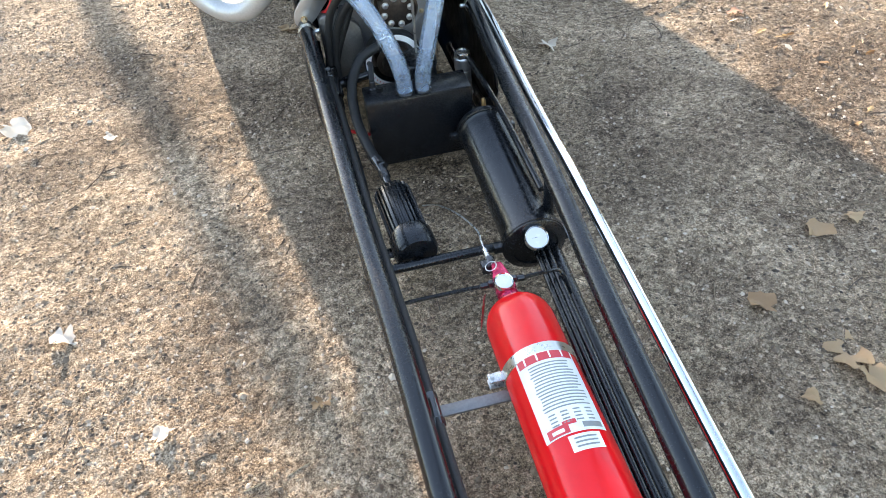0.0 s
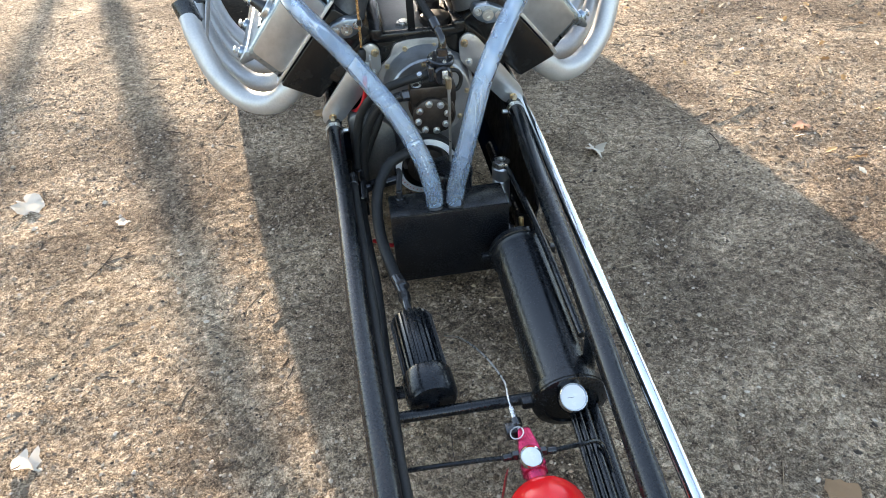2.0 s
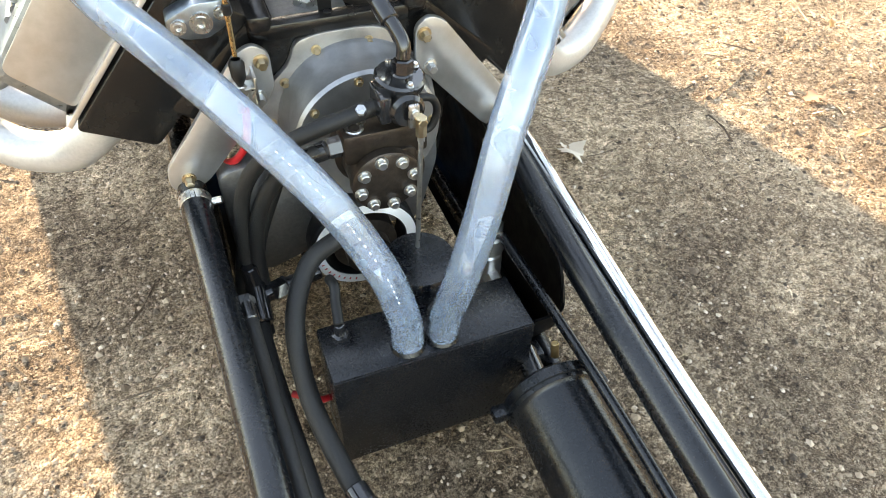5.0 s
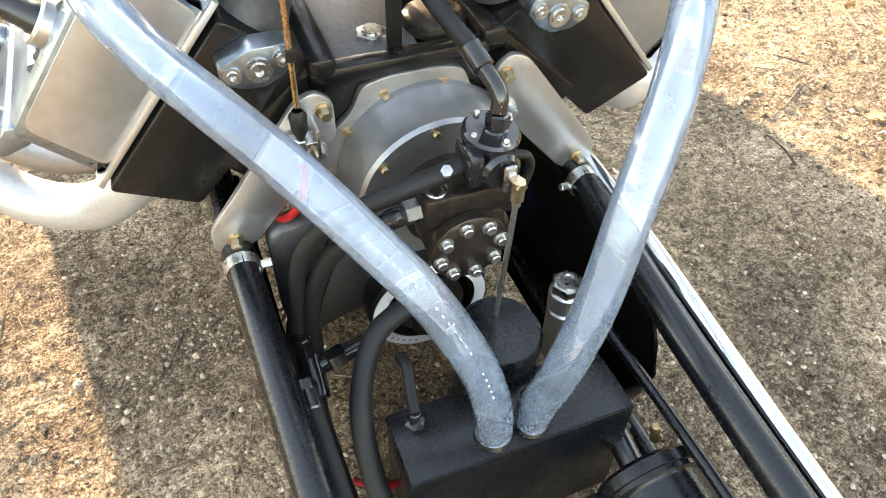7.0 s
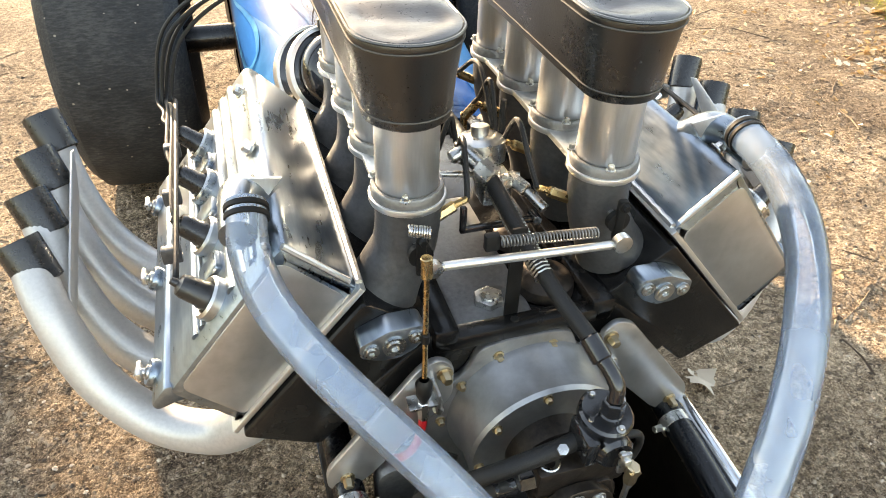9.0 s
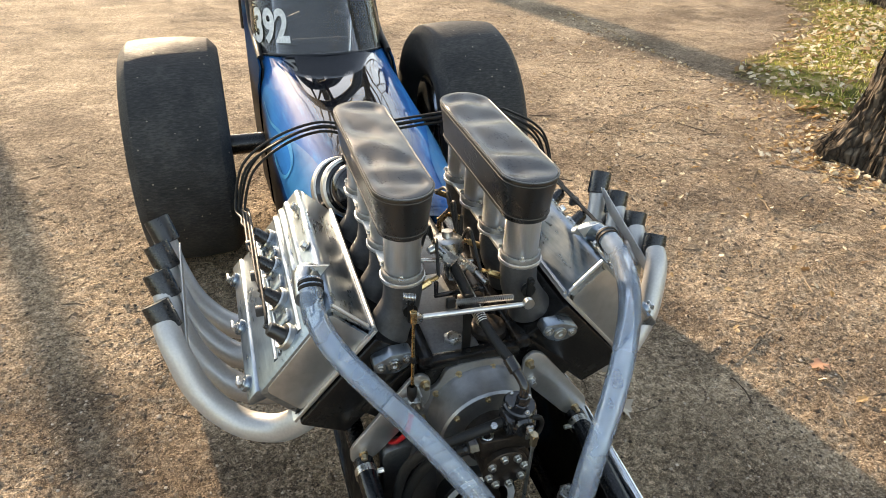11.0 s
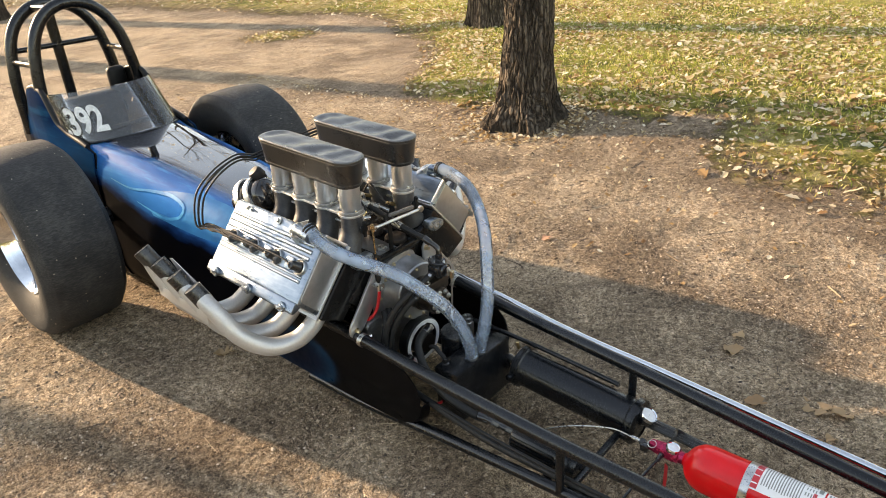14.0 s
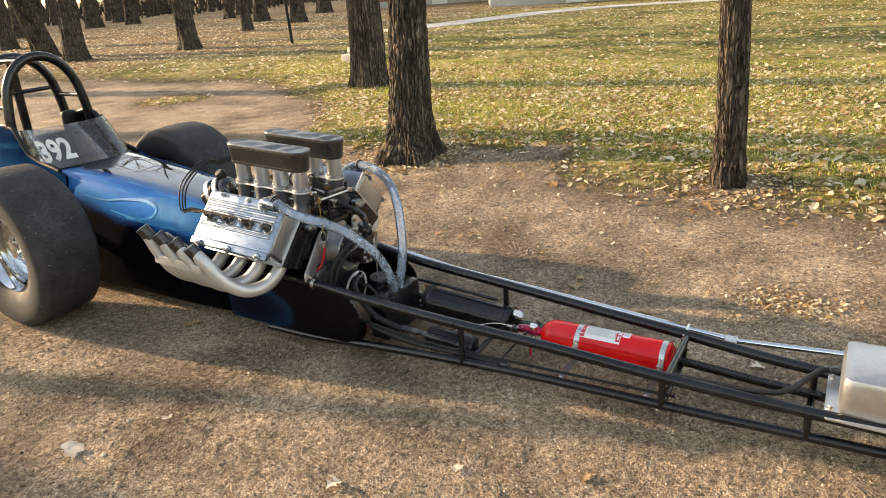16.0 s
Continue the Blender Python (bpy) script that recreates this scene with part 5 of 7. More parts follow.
eng("linkage_arm", joined(rod((-0.070, 0.215, 0.668), (0.055, 0.190, 0.662), 0.0045, 10), rod((-0.070, 0.205, 0.668), (-0.070, 0.228, 0.668), 0.0075, 10)), STEEL, "steel cross link")
for k, (x, y) in enumerate(((-0.045, 0.30), (0.030, 0.285), (-0.030, 0.385), (0.036, 0.370))):
    eng("line_fitting", joined(rod((x, y, 0.600), (x, y, 0.668), 0.0060, 10), rod((x, y, 0.660), (x * 1.5, y - 0.012, 0.690), 0.0078, 6)), BRASS if k % 2 else STEEL, "small fuel fitting")

# crank hub ring, belt guards and the lower covers
ring = eng("damper", lathe([(0.062, 0.0), (0.083, 0.0), (0.085, 0.005), (0.085, 0.035), (0.081, 0.040), (0.064, 0.040), (0.062, 0.036), (0.062, 0.0)], (-0.012, -0.055, 0.245), (0, -1, 0), 56), BLACKMATT, "black crank damper with a white marked ring")
eng("timing_ring", lathe([(0.066, 0.0405), (0.0815, 0.0405), (0.0815, 0.042), (0.066, 0.042), (0.066, 0.0405)], (-0.012, -0.055, 0.245), (0, -1, 0), 56), LABEL, "white ring with worn red print", ring)
for k in range(9):
    a = math.pi * (1.05 + 0.045 * k)
    c = Vector((-0.012 + 0.0735 * math.cos(a), -0.0972, 0.245 + 0.0735 * math.sin(a)))
    eng("ring_print", prism([(-0.0012, -0.0022), (0.0012, -0.0022), (0.0012, 0.0022), (-0.0012, 0.0022)], 0.0004, facing(c, (-math.sin(a), 0, math.cos(a)), (math.cos(a), 0, math.sin(a)))), REDINK, "", ring)
eng("crank_hub", lathe([(0.05, 0), (0.05, 0.05), (0.035, 0.055), (0.035, 0.075), (0, 0.075)], (-0.012, -0.045, 0.245), (0, -1, 0), 32), CASTDARK, "", ring)
eng("timing_cover", front_plate(rounded([(-0.20, 0.375), (-0.145, 0.385), (-0.085, 0.33), (-0.075, 0.19), (-0.16, 0.16), (-0.20, 0.20)], 0.02, 4), 0.012, 0.035, 0.006), CAST, "cast aluminium lower cover")
for x0, x1, z1, r in ((-0.145, -0.205, 0.13, 0.0115), (-0.125, -0.185, 0.12, 0.0115)):
    eng("coolant_hose", pipe([(x0 + 0.02, -0.03, 0.40), (x0, -0.055, 0.37), (x1 + 0.02, -0.075, 0.29), (x1, -0.10, 0.21), (x1 - 0.002, -0.13, z1 + 0.02)], r, 14), RUBBER, "black rubber hose")

# headers
for s in (-1, 1):
    for k, y in enumerate(CYL_Y):
        ty = 0.300 + 0.098 * k - (y - CYL_Y[0])
        tz = 0.016 * k - 0.045 * (y + ty - CYL_Y[0]) - (0.024 if s > 0 else 0.0)
        p = [(0.300, y, 0.455), (0.345, y + 0.004, 0.410), (0.395, y + 0.030 + 0.1 * (ty - 0.3), 0.372), (0.468, y + 0.070 + 0.3 * (ty - 0.3), 0.372), (0.535, y + 0.115 + 0.5 * (ty - 0.3), 0.430), (0.572, y + 0.165 + 0.8 * (ty - 0.3), 0.520), (0.5875, y - CYL_Y[0] + ty - 0.0095, 0.5825 + tz), (0.597, y - CYL_Y[0] + ty + 0.004, 0.608 + tz)]
        p = [(s * a, b, c) for a, b, c in p]
        tube = eng("exhaust_header", pipe(p, (0.030, 0.030, 0.030, 0.030, 0.029, 0.027, 0.0262, 0.0260), 24, 6, hollow=0.002), CERAMIC, "silver coated upswept exhaust header")
        d = (Vector(p[-1]) - Vector(p[-2])).normalized()
        end = Vector(p[-1])
        eng("header_cap", lathe([(0.0262, 0.0015), (0.0284, 0.0015), (0.0290, -0.001), (0.0288, -0.050), (0.0292, -0.060), (0.0262, -0.062)], end, d, 32), CAPBLACK, "black rubber header cap", tube)
        # flat end of the black cap; the pale sky reflection is in its colour
        eng("cap_end", lathe([(0.0264, -0.002), (0.0264, 0.0008), (0.0, 0.0012)], end, d, 32), CAPSHEEN, "cap end painted grey for the sky's reflection", tube)
        eng("header_flange", prism(rounded([(-0.045, -0.036), (0.045, -0.036), (0.045, 0.036), (-0.045, 0.036)], 0.015, 3), 0.010, facing((s * 0.303, y, 0.450), (0, 1, 0), (s * 0.7, 0, 0.7)), 0.002), STEEL, "", tube)
    eng("header_strap", block((s * 0.588 - 0.002, 0.265, 0.470), (s * 0.588 + 0.002, 0.560, 0.512), 0.0015), CERAMIC, "flat header brace strap")
    brace = [(0.235, 0.512), (0.262, 0.533), (0.500, 0.611), (0.516, 0.606), (0.460, 0.560), (0.250, 0.498)]
    eng("header_brace", prism(brace, 0.003, facing((s * 0.549, 0, 0), (0, 1, 0), (0, 0, 1)), 0.0008), CERAMIC, "thin steel brace behind the headers")

# magneto and ignition wires
mag_at = Vector((-0.135, 0.575, 0.665))
mag_way = Vector((0.30, -0.85, 0.42))
magneto = eng("magneto", lathe([(0.040, -0.11), (0.052, -0.07), (0.074, -0.06), (0.076, -0.036), (0.064, -0.03), (0.064, -0.018), (0.070, -0.012), (0.070, 0.004), (0.061, 0.010), (0.061, 0.032), (0.057, 0.046), (0.047, 0.057), (0.030, 0.064), (0, 0.067)], mag_at, mag_way, 40), BLACKGLOSS, "black magneto with steel rings")
for h, r in ((-0.048, 0.0755), (-0.003, 0.0700)):
    eng("magneto_ring", lathe([(r - 0.002, -0.011), (r + 0.005, -0.009), (r + 0.006, 0.0), (r + 0.005, 0.009), (r - 0.002, 0.011)], mag_at + mag_way.normalized() * h, mag_way, 40), ALU, "", magneto)
eng("magneto_cap", joined(lathe([(0.02, 0), (0.027, 0.01), (0.027, 0.035), (0.02, 0.045), (0, 0.048)], mag_at + Vector((0.03, 0.02, 0.055)), (-0.5, 0.2, 0.7), 24), rod(mag_at + Vector((0.04, 0.03, 0.04)), mag_at + Vector((0.03, 0.02, 0.06)), 0.02)), RUBBER, "", magneto)
for s in (-1, 1):
    out = Vector((-s * NORMAL.x, 0, NORMAL.z))
    along = Vector((s * 0.150, 0, -0.183)).normalized()
    top = Vector((s * 0.272, 0, 0.728))
    for k, y in enumerate(CYL_Y):
        seat_at = top + along * 0.125 + Vector((0, y, 0))
        a = seat_at + out * 0.046 + Vector((0, 0.008, 0))
        lane = top + along * (0.118 + 0.006 * k) + out * (0.049 + 0.003 * k)
        b = lane + Vector((0, min(y + 0.06, 0.47), 0))
        c = lane + Vector((0, 0.50, 0.0))
        ox, oz = 0.010 * (k % 2) + 0.003 * k, 0.011 * (k // 2)
        d = Vector((s * (0.394 + ox), 0.545 + oz, 0.652 + oz))
        d2 = Vector((s * (0.364 + ox), 0.558 + oz, 0.742 + ox))
        e = Vector((s * (0.292 + oz), 0.562 + oz, 0.800 + ox))
        g = Vector((s * 0.200, 0.575 + oz, 0.822 + ox))
        h = Vector((-0.115, 0.600 + oz, 0.792 + ox))
        eng("plug_wire", pipe([a, b, c, d, d2, e, g, h], 0.0033, 8, 6), RUBBER, "black spark plug wire")
    for y in (0.14, 0.26, 0.38):
        at = top + along * 0.127 + out * 0.050 + Vector((0, y, 0))
        eng("wire_loom", block(at + Vector((-0.011, -0.006, -0.014)), at + Vector((0.011, 0.006, 0.006)), 0.002), CASTGREY, "grey wire separator")

# ---- stack covers ----
for cx in (-0.130, 0.108):
    base = (cx, 0.239, 0.8515)
    cov = thing("stack_cover", "black stitched vinyl cover pulled over four ram tubes", "cover", base, "stack covers")
    rings = []
    prof = [(0.0430, -0.008), (0.0450, -0.006), (0.0465, 0.01), (0.0490, 0.036), (0.0525, 0.060), (0.0550, 0.076), (0.0550, 0.0815), (0.0530, 0.0845), (0.049, 0.0855), (0.042, 0.0865), (0.034, 0.0872), (0.025, 0.0878), (0.016, 0.0880), (0.008, 0.0880), (0.0, 0.0880)]
    outline = [(1, -0.175 + 0.35 * k / 28, 0.0) for k in range(1, 28)] + [(0, 0.175, math.pi * k / 16) for k in range(17)] + [(-1, 0.175 - 0.35 * k / 28, 0.0) for k in range(1, 28)] + [(0, -0.175, math.pi + math.pi * k / 16) for k in range(17)]
    n = len(outline)

    def stadium(r, k):
        side, y, a = outline[k % n]
        return (side * r, y) if side else (r * math.cos(a), y + r * math.sin(a))

    for r, h in prof:
        ring = []
        for k in range(n):
            x, y = stadium(r, k)
            wr = (0.0010 if h > 0.012 else 0.0006) * (noise.noise(Vector((x * 20 + cx * 40, y * 20, h * 26))) + 0.4 * noise.noise(Vector((x * 55 + cx * 40, y * 45, h * 60))))
            sag = (-0.0062 * (0.5 + 0.5 * math.cos(2 * math.pi * (y - 0.058) / PITCH + 20 * x + 1.4 * math.sin(y * 17 + cx * 30))) - 0.0060 * noise.noise(Vector((x * 22, y * 20, cx * 50)))) * min(1.0, max(0.0, (0.0515 - r) / 0.016)) if h > 0.0845 else 0
            ring.append((x + wr, y + wr - 0.045 * h, h + 0.045 * y + wr + sag))
        rings.append(ring)
    bm = loft(rings, caps=False)
    bmesh.ops.remove_doubles(bm, verts=bm.verts[:], dist=0.0002)
    shell = part("cover_skin", bm, LEATHER, cov)
    for r, h in ((0.0556, 0.0825), (0.0553, 0.0735), (0.0462, 0.003)):
        line = []
        for k in range(n):
            x, y = stadium(r, k)
            line.append((x, y - 0.045 * h, h + 0.045 * y))
        part("seam", pipe(line + [line[0]], 0.0017 if h > 0.08 else 0.0010, 6, 1, straight=True), LEATHER if h > 0.08 else STITCH, shell)

# ---- breather tank and clear hoses ----
tank_at = (0.012, -0.285, 0.07)
btank = thing("breather_tank", "satin black welded breather tank between the frame rails", "tank", tank_at)


def bt(name, bm, mat, label="", parent=None, smooth=True):
    return part(name, local(bm, tank_at), mat, parent or btank, label, smooth)


shell = bt("tank_shell", block((-0.126, -0.332, 0.070), (0.152, -0.238, 0.262), 0.003), BOXBLACK)
bt("tank_lid", block((-0.1245, -0.3305, 0.262), (0.1505, -0.2395, 0.2645), 0.001), BOXBLACK)
for x in (-0.020, 0.027):
    bt("tank_neck", lathe([(0.0235, 0.0), (0.0215, 0.004), (0.0200, 0.007), (0.0175, 0.009), (0.0175, 0.046), (0.015, 0.046), (0.015, 0.0)], (x, -0.306, 0.264), (0, 0.1, 1), 28), BOXBLACK, "welded hose neck", shell)
bt("valve_stem", joined(rod((-0.098, -0.262, 0.264), (-0.098, -0.262, 0.290), 0.007, 12), lathe([(0.012, 0), (0.012, 0.006), (0.007, 0.008)], (-0.098, -0.262, 0.264), (0, 0, 1), 6)), BLACKGLOSS, "", shell)
bt("tank_bracket", block((0.152, -0.30, 0.12), (0.20, -0.27, 0.135), 0.003), BLACK, "", shell)
hose_runs = ([(-0.300, 0.075, 0.752), (-0.304, 0.030, 0.722), (-0.292, -0.022, 0.694), (-0.262, -0.078, 0.666), (-0.224, -0.132, 0.640), (-0.178, -0.182, 0.600), (-0.132, -0.222, 0.546), (-0.082, -0.262, 0.478), (-0.040, -0.291, 0.388), (-0.022, -0.304, 0.312), (-0.020, -0.306, 0.272)],
             [(0.300, 0.075, 0.754), (0.288, -0.010, 0.745), (0.256, -0.100, 0.725), (0.205, -0.182, 0.690), (0.152, -0.246, 0.635), (0.104, -0.289, 0.560), (0.070, -0.314, 0.465), (0.046, -0.319, 0.380), (0.032, -0.311, 0.315), (0.027, -0.306, 0.272)])
for run in hose_runs:
    at = run[-1]
    hose = thing("breather_hose", "clear bluish vinyl breather hose between valve cover and tank", "hose", at, "breather hoses")
    part("hose_wall", local(pipe(run, 0.0212, 28, 10), at), HOSECLEAR, hose)
    if run[0][0] < 0:
        line = smooth_line(run, 10)
        rnd = random.Random(3)
        for k in range(60, 84):
            if k in (68, 69, 77, 78):
                continue
            p, q = line[k], line[k + 1]
            w = (q - p).normalized()
            side = (Vector((0, -0.55, 0.83)) - w * w.dot(Vector((0, -0.55, 0.83)))).normalized()
            side = (side + 0.28 * w.cross(side)).normalized()
            part("print_mark", local(prism([(0, -0.0006), (0.0030, -0.0006), (0.0030, 0.0006), (0, 0.0006)], 0.0003, facing(p + side * 0.0214, w, side.cross(w))), at), NUMWHITE, hose)
    w = (Vector(run[1]) - Vector(run[0])).normalized()
    for d in (0.004, 0.014):
        part("hose_clamp", local(lathe([(0.0215, 0), (0.0232, 0.001), (0.0232, 0.006), (0.0215, 0.007)], Vector(run[0]) + w * d, w, 28), at), BLACKMATT, hose, "black hose clamp")

# ---- fire bottle ----
bot_at = (0.046, -1.28, 0.12)
AX0, AX1 = Vector((0.046, -1.005, 0.178)), Vector((0.046, -1.545, 0.180))
bottle = thing("fire_extinguisher", "glossy red fire suppression bottle strapped between the rails", "fire extinguisher", bot_at)


def fb(name, bm, mat, label="", parent=None, smooth=True):
    return part(name, local(bm, bot_at), mat, parent or bottle, label, smooth)


way = (AX1 - AX0).normalized()
prof = [(0.0, 0.0), (0.016, 0.0), (0.020, 0.004)] + [(0.065 * math.sin(a), 0.004 + 0.060 * (1 - math.cos(a))) for a in [0.35 + 0.2 * k for k in range(6)]] + [(0.0665, 0.068), (0.0665, 0.515), (0.063, 0.530), (0.050, 0.540), (0, 0.542)]
shell = fb("bottle_shell", lathe(prof, AX0, way, 56), RED, "glossy red painted cylinder")
for d in (0.165, 0.50):
    fb("steel_strap", lathe([(0.0668, d), (0.0685, d + 0.001), (0.0685, d + 0.021), (0.0668, d + 0.022)], AX0, way, 56), STEEL, "bright steel band clamp")
    fb("strap_lug", joined(block(AX0 + way * (d + 0.011) + Vector((-0.095, -0.010, 0.010)), AX0 + way * (d + 0.011) + Vector((-0.066, 0.010, 0.014)), 0.001), block(AX0 + way * (d + 0.011) + Vector((-0.095, -0.010, -0.006)), AX0 + way * (d + 0.011) + Vector((-0.066, 0.010, -0.002)), 0.001), rod(AX0 + way * (d + 0.011) + Vector((-0.088, 0, -0.012)), AX0 + way * (d + 0.011) + Vector((-0.088, 0, 0.020)), 0.004, 8)), STEEL)
neck = fb("valve_body", joined(lathe([(0.017, -0.002), (0.0175, 0.012), (0.021, 0.014), (0.021, 0.026), (0.016, 0.030)], AX0, -way, 24), prism(rounded([(-0.021, 0.022), (0.021, 0.022), (0.018, 0.062), (0.011, 0.100), (-0.011, 0.100), (-0.018, 0.062)], 0.006, 3), 0.027, facing(AX0 + Vector((0, 0, -0.013)), (1, 0, 0), -way), 0.004)), REDANO, "magenta anodised valve")
GAUGE = AX0 - way * 0.034 + Vector((-0.004, 0, 0.012))
fb("pressure_gauge", lathe([(0.007, -0.012), (0.007, 0.0), (0.0160, 0.002), (0.0175, 0.006), (0.0175, 0.014), (0.016, 0.0145), (0, 0.0150)], GAUGE, (0.05, -0.25, 1), 28), DIAL, "small round pressure gauge", neck)
fb("gauge_rim", lathe([(0.0177, 0.004), (0.0197, 0.006), (0.0197, 0.015), (0.0180, 0.0172), (0.0160, 0.0150)], GAUGE, (0.05, -0.25, 1), 28), CHROME, "bright gauge rim", neck)
CABLE = AX0 - way * 0.100
fb("pull_cable", pipe([CABLE - way * 0.040 + Vector((-0.010, 0, 0.004)), CABLE - way * 0.075 + Vector((-0.010, 0, 0.006)), CABLE - way * 0.125 + Vector((-0.008, 0, -0.002)), CABLE - way * 0.220 + Vector((-0.028, 0, -0.028)), CABLE - way * 0.305 + Vector((-0.060, 0, -0.060)), CABLE - way * 0.345 + Vector((-0.090, 0, -0.085))], 0.0021, 8, 8), STEEL, "thin steel pull cable", neck)
fb("cable_fitting", joined(rod(CABLE - way * 0.022 + Vector((-0.009, 0, 0.003)), CABLE - way * 0.052 + Vector((-0.010, 0, 0.005)), 0.0058, 12), rod(CABLE + Vector((-0.006, 0, 0.002)), CABLE - way * 0.026 + Vector((-0.009, 0, 0.003)), 0.0040, 10)), STEEL, "steel cable ferrule", neck)
fb("cable_collar", joined(rod(CABLE - way * 0.010 + Vector((-0.008, 0, 0.002)), CABLE - way * 0.026 + Vector((-0.009, 0, 0.003)), 0.0105, 14), block(CABLE + Vector((-0.030, -0.006, -0.012)), CABLE + Vector((-0.010, 0.018, 0.010)), 0.003)), BLACKGLOSS, "black release lever", neck)
fb("safety_ring", pipe([CABLE + Vector((-0.014 + 0.011 * math.cos(a), -0.012 + 0.012 * math.sin(a), 0.016 + 0.004 * math.cos(a))) for a in [2 * math.pi * k / 16 for k in range(17)]], 0.0013, 6, 1), STEEL, "", neck)
fb("safety_tag", prism([(-0.007, 0), (0.007, 0), (0.008, -0.085), (-0.006, -0.09)], 0.001, facing(AX0 - way * 0.03 + Vector((-0.045, 0, -0.005)), (0.5, 0.8, 0), (0.12, 0.05, 1))), REDPLAIN, "red plastic safety tag", neck)
for s in (-1, 1):
    x, z = rail_at(-0.935, True)
    tip = AX0 - way * 0.056
    fb("discharge_fitting", joined(rod(tip + Vector((s * 0.014, 0, -0.002)), tip + Vector((s * 0.030, 0, -0.002)), 0.0085, 6), rod(tip + Vector((s * 0.030, 0, -0.002)), tip + Vector((s * 0.046, 0, -0.003)), 0.0068, 12)), BLACKGLOSS, "black tube fitting", neck)
    fb("discharge_line", pipe([tip + Vector((s * 0.044, 0, -0.003)), tip + Vector((s * 0.09, 0.006, -0.008)), (s * (x - 0.030), -0.932, z + 0.045), (s * (x - 0.016), -0.940, z + 0.030), (s * (x - 0.014), -0.985, z + 0.012)], 0.0042, 8), BLACK, "thin black discharge line", neck)


def on_bottle(u, v):
    """u round the bottle from its crown towards +x, v down from its shoulder, in metres."""
    a = (u + 0.012) / 0.0665
    r = 0.0672
    p = AX0 + way * v
    return Vector((p.x + r * math.sin(a), p.y, p.z + r * math.cos(a)))


def sticker(name, u0, u1, v0, v1, mat, lift, parent, label=""):
    n, m = max(2, int((u1 - u0) / 0.008) + 1), max(2, int((v1 - v0) / 0.03) + 1)
    c = AX0.copy()
    rings = []
    for i in range(n + 1):
        row = []
        for j in range(m + 1):
            p = on_bottle(u0 + (u1 - u0) * i / n, v0 + (v1 - v0) * j / m)
            q = Vector((p.x - c.x, 0, p.z - AX0.lerp(AX1, 0.5).z)).normalized()
            row.append(p + q * lift)
        rings.append(row)
    return fb(name, loft(rings, closed=False, caps=False), mat, label, parent)


lab = sticker("paper_label", -0.066, 0.040, 0.168, 0.345, LABEL, 0.0002, shell, "white printed instruction label")
sticker("header_print", -0.008, 0.037, 0.1705, 0.1790, INK, 0.0006, lab)
sticker("header_logo", -0.060, -0.016, 0.1705, 0.1785, DARKINK, 0.0006, lab)
sticker("logo_stroke", -0.056, -0.022, 0.1730, 0.1765, REDINK, 0.0010, lab)
band = sticker("title_band", -0.062, 0.036, 0.1835, 0.2025, REDINK, 0.0006, lab, "red band with worn white lettering")
for k in range(4):
    sticker("title_bar", -0.050 + 0.022 * k, -0.047 + 0.022 * k, 0.1855, 0.2005, LABEL, 0.0010, lab)
rnd = random.Random(5)
for k in range(15):
    v = 0.208 + 0.0062 * k
    sticker("text_line", -0.050 + 0.004 * rnd.random(), 0.030 - 0.012 * rnd.random() ** 2, v, v + 0.0026, INK, 0.0006, lab)
for k in range(4):
    for j in range(4):
        v = 0.304 + 0.0065 * k
        sticker("table_entry", -0.046 + 0.02 * j, -0.034 + 0.02 * j, v, v + 0.0026, INK, 0.0006, lab)
sticker("badge", -0.058, -0.022, 0.327, 0.343, REDINK, 0.0006, lab)
sticker("badge_stroke", -0.030, -0.008, 0.322, 0.330, REDINK, 0.0006, lab)
sticker("badge_core", -0.050, -0.030, 0.333, 0.339, LABEL, 0.0010, lab)
sticker("fine_print", 0.0, 0.034, 0.330, 0.340, INK, 0.0006, lab)
lab2 = sticker("paper_label", -0.030, 0.022, 0.349, 0.377, LABEL, 0.0002, shell, "small white data label")
for k in range(3):
    sticker("text_line", -0.022, 0.014, 0.354 + 0.007 * k, 0.357 + 0.007 * k, INK, 0.0006, lab2)
for y in (-1.175, -1.50):
    x, z = rail_at(y, True)
    bar = fb("mount_bar", block((-x + 0.004, y - 0.012, z + 0.004), (x - 0.004, y + 0.012, z + 0.009), 0.001), CAST, "flat aluminium mounting bar")
    for s in (-1, 1):
        fb("bar_bolt", bolt((s * (x - 0.02), y, z + 0.009), (0, 0, 1), 0.006, 0.006), STEEL, "", bar)

# ---- black pressure tank with a gauge ----
ptank_at = (0.17, -0.56, 0.08)
ptank = thing("pressure_tank", "satin black cylindrical tank with a round gauge beside the rail", "tank", ptank_at)


def pt(name, bm, mat, label="", parent=None):
    return part(name, local(bm, ptank_at), mat, parent or ptank, label)


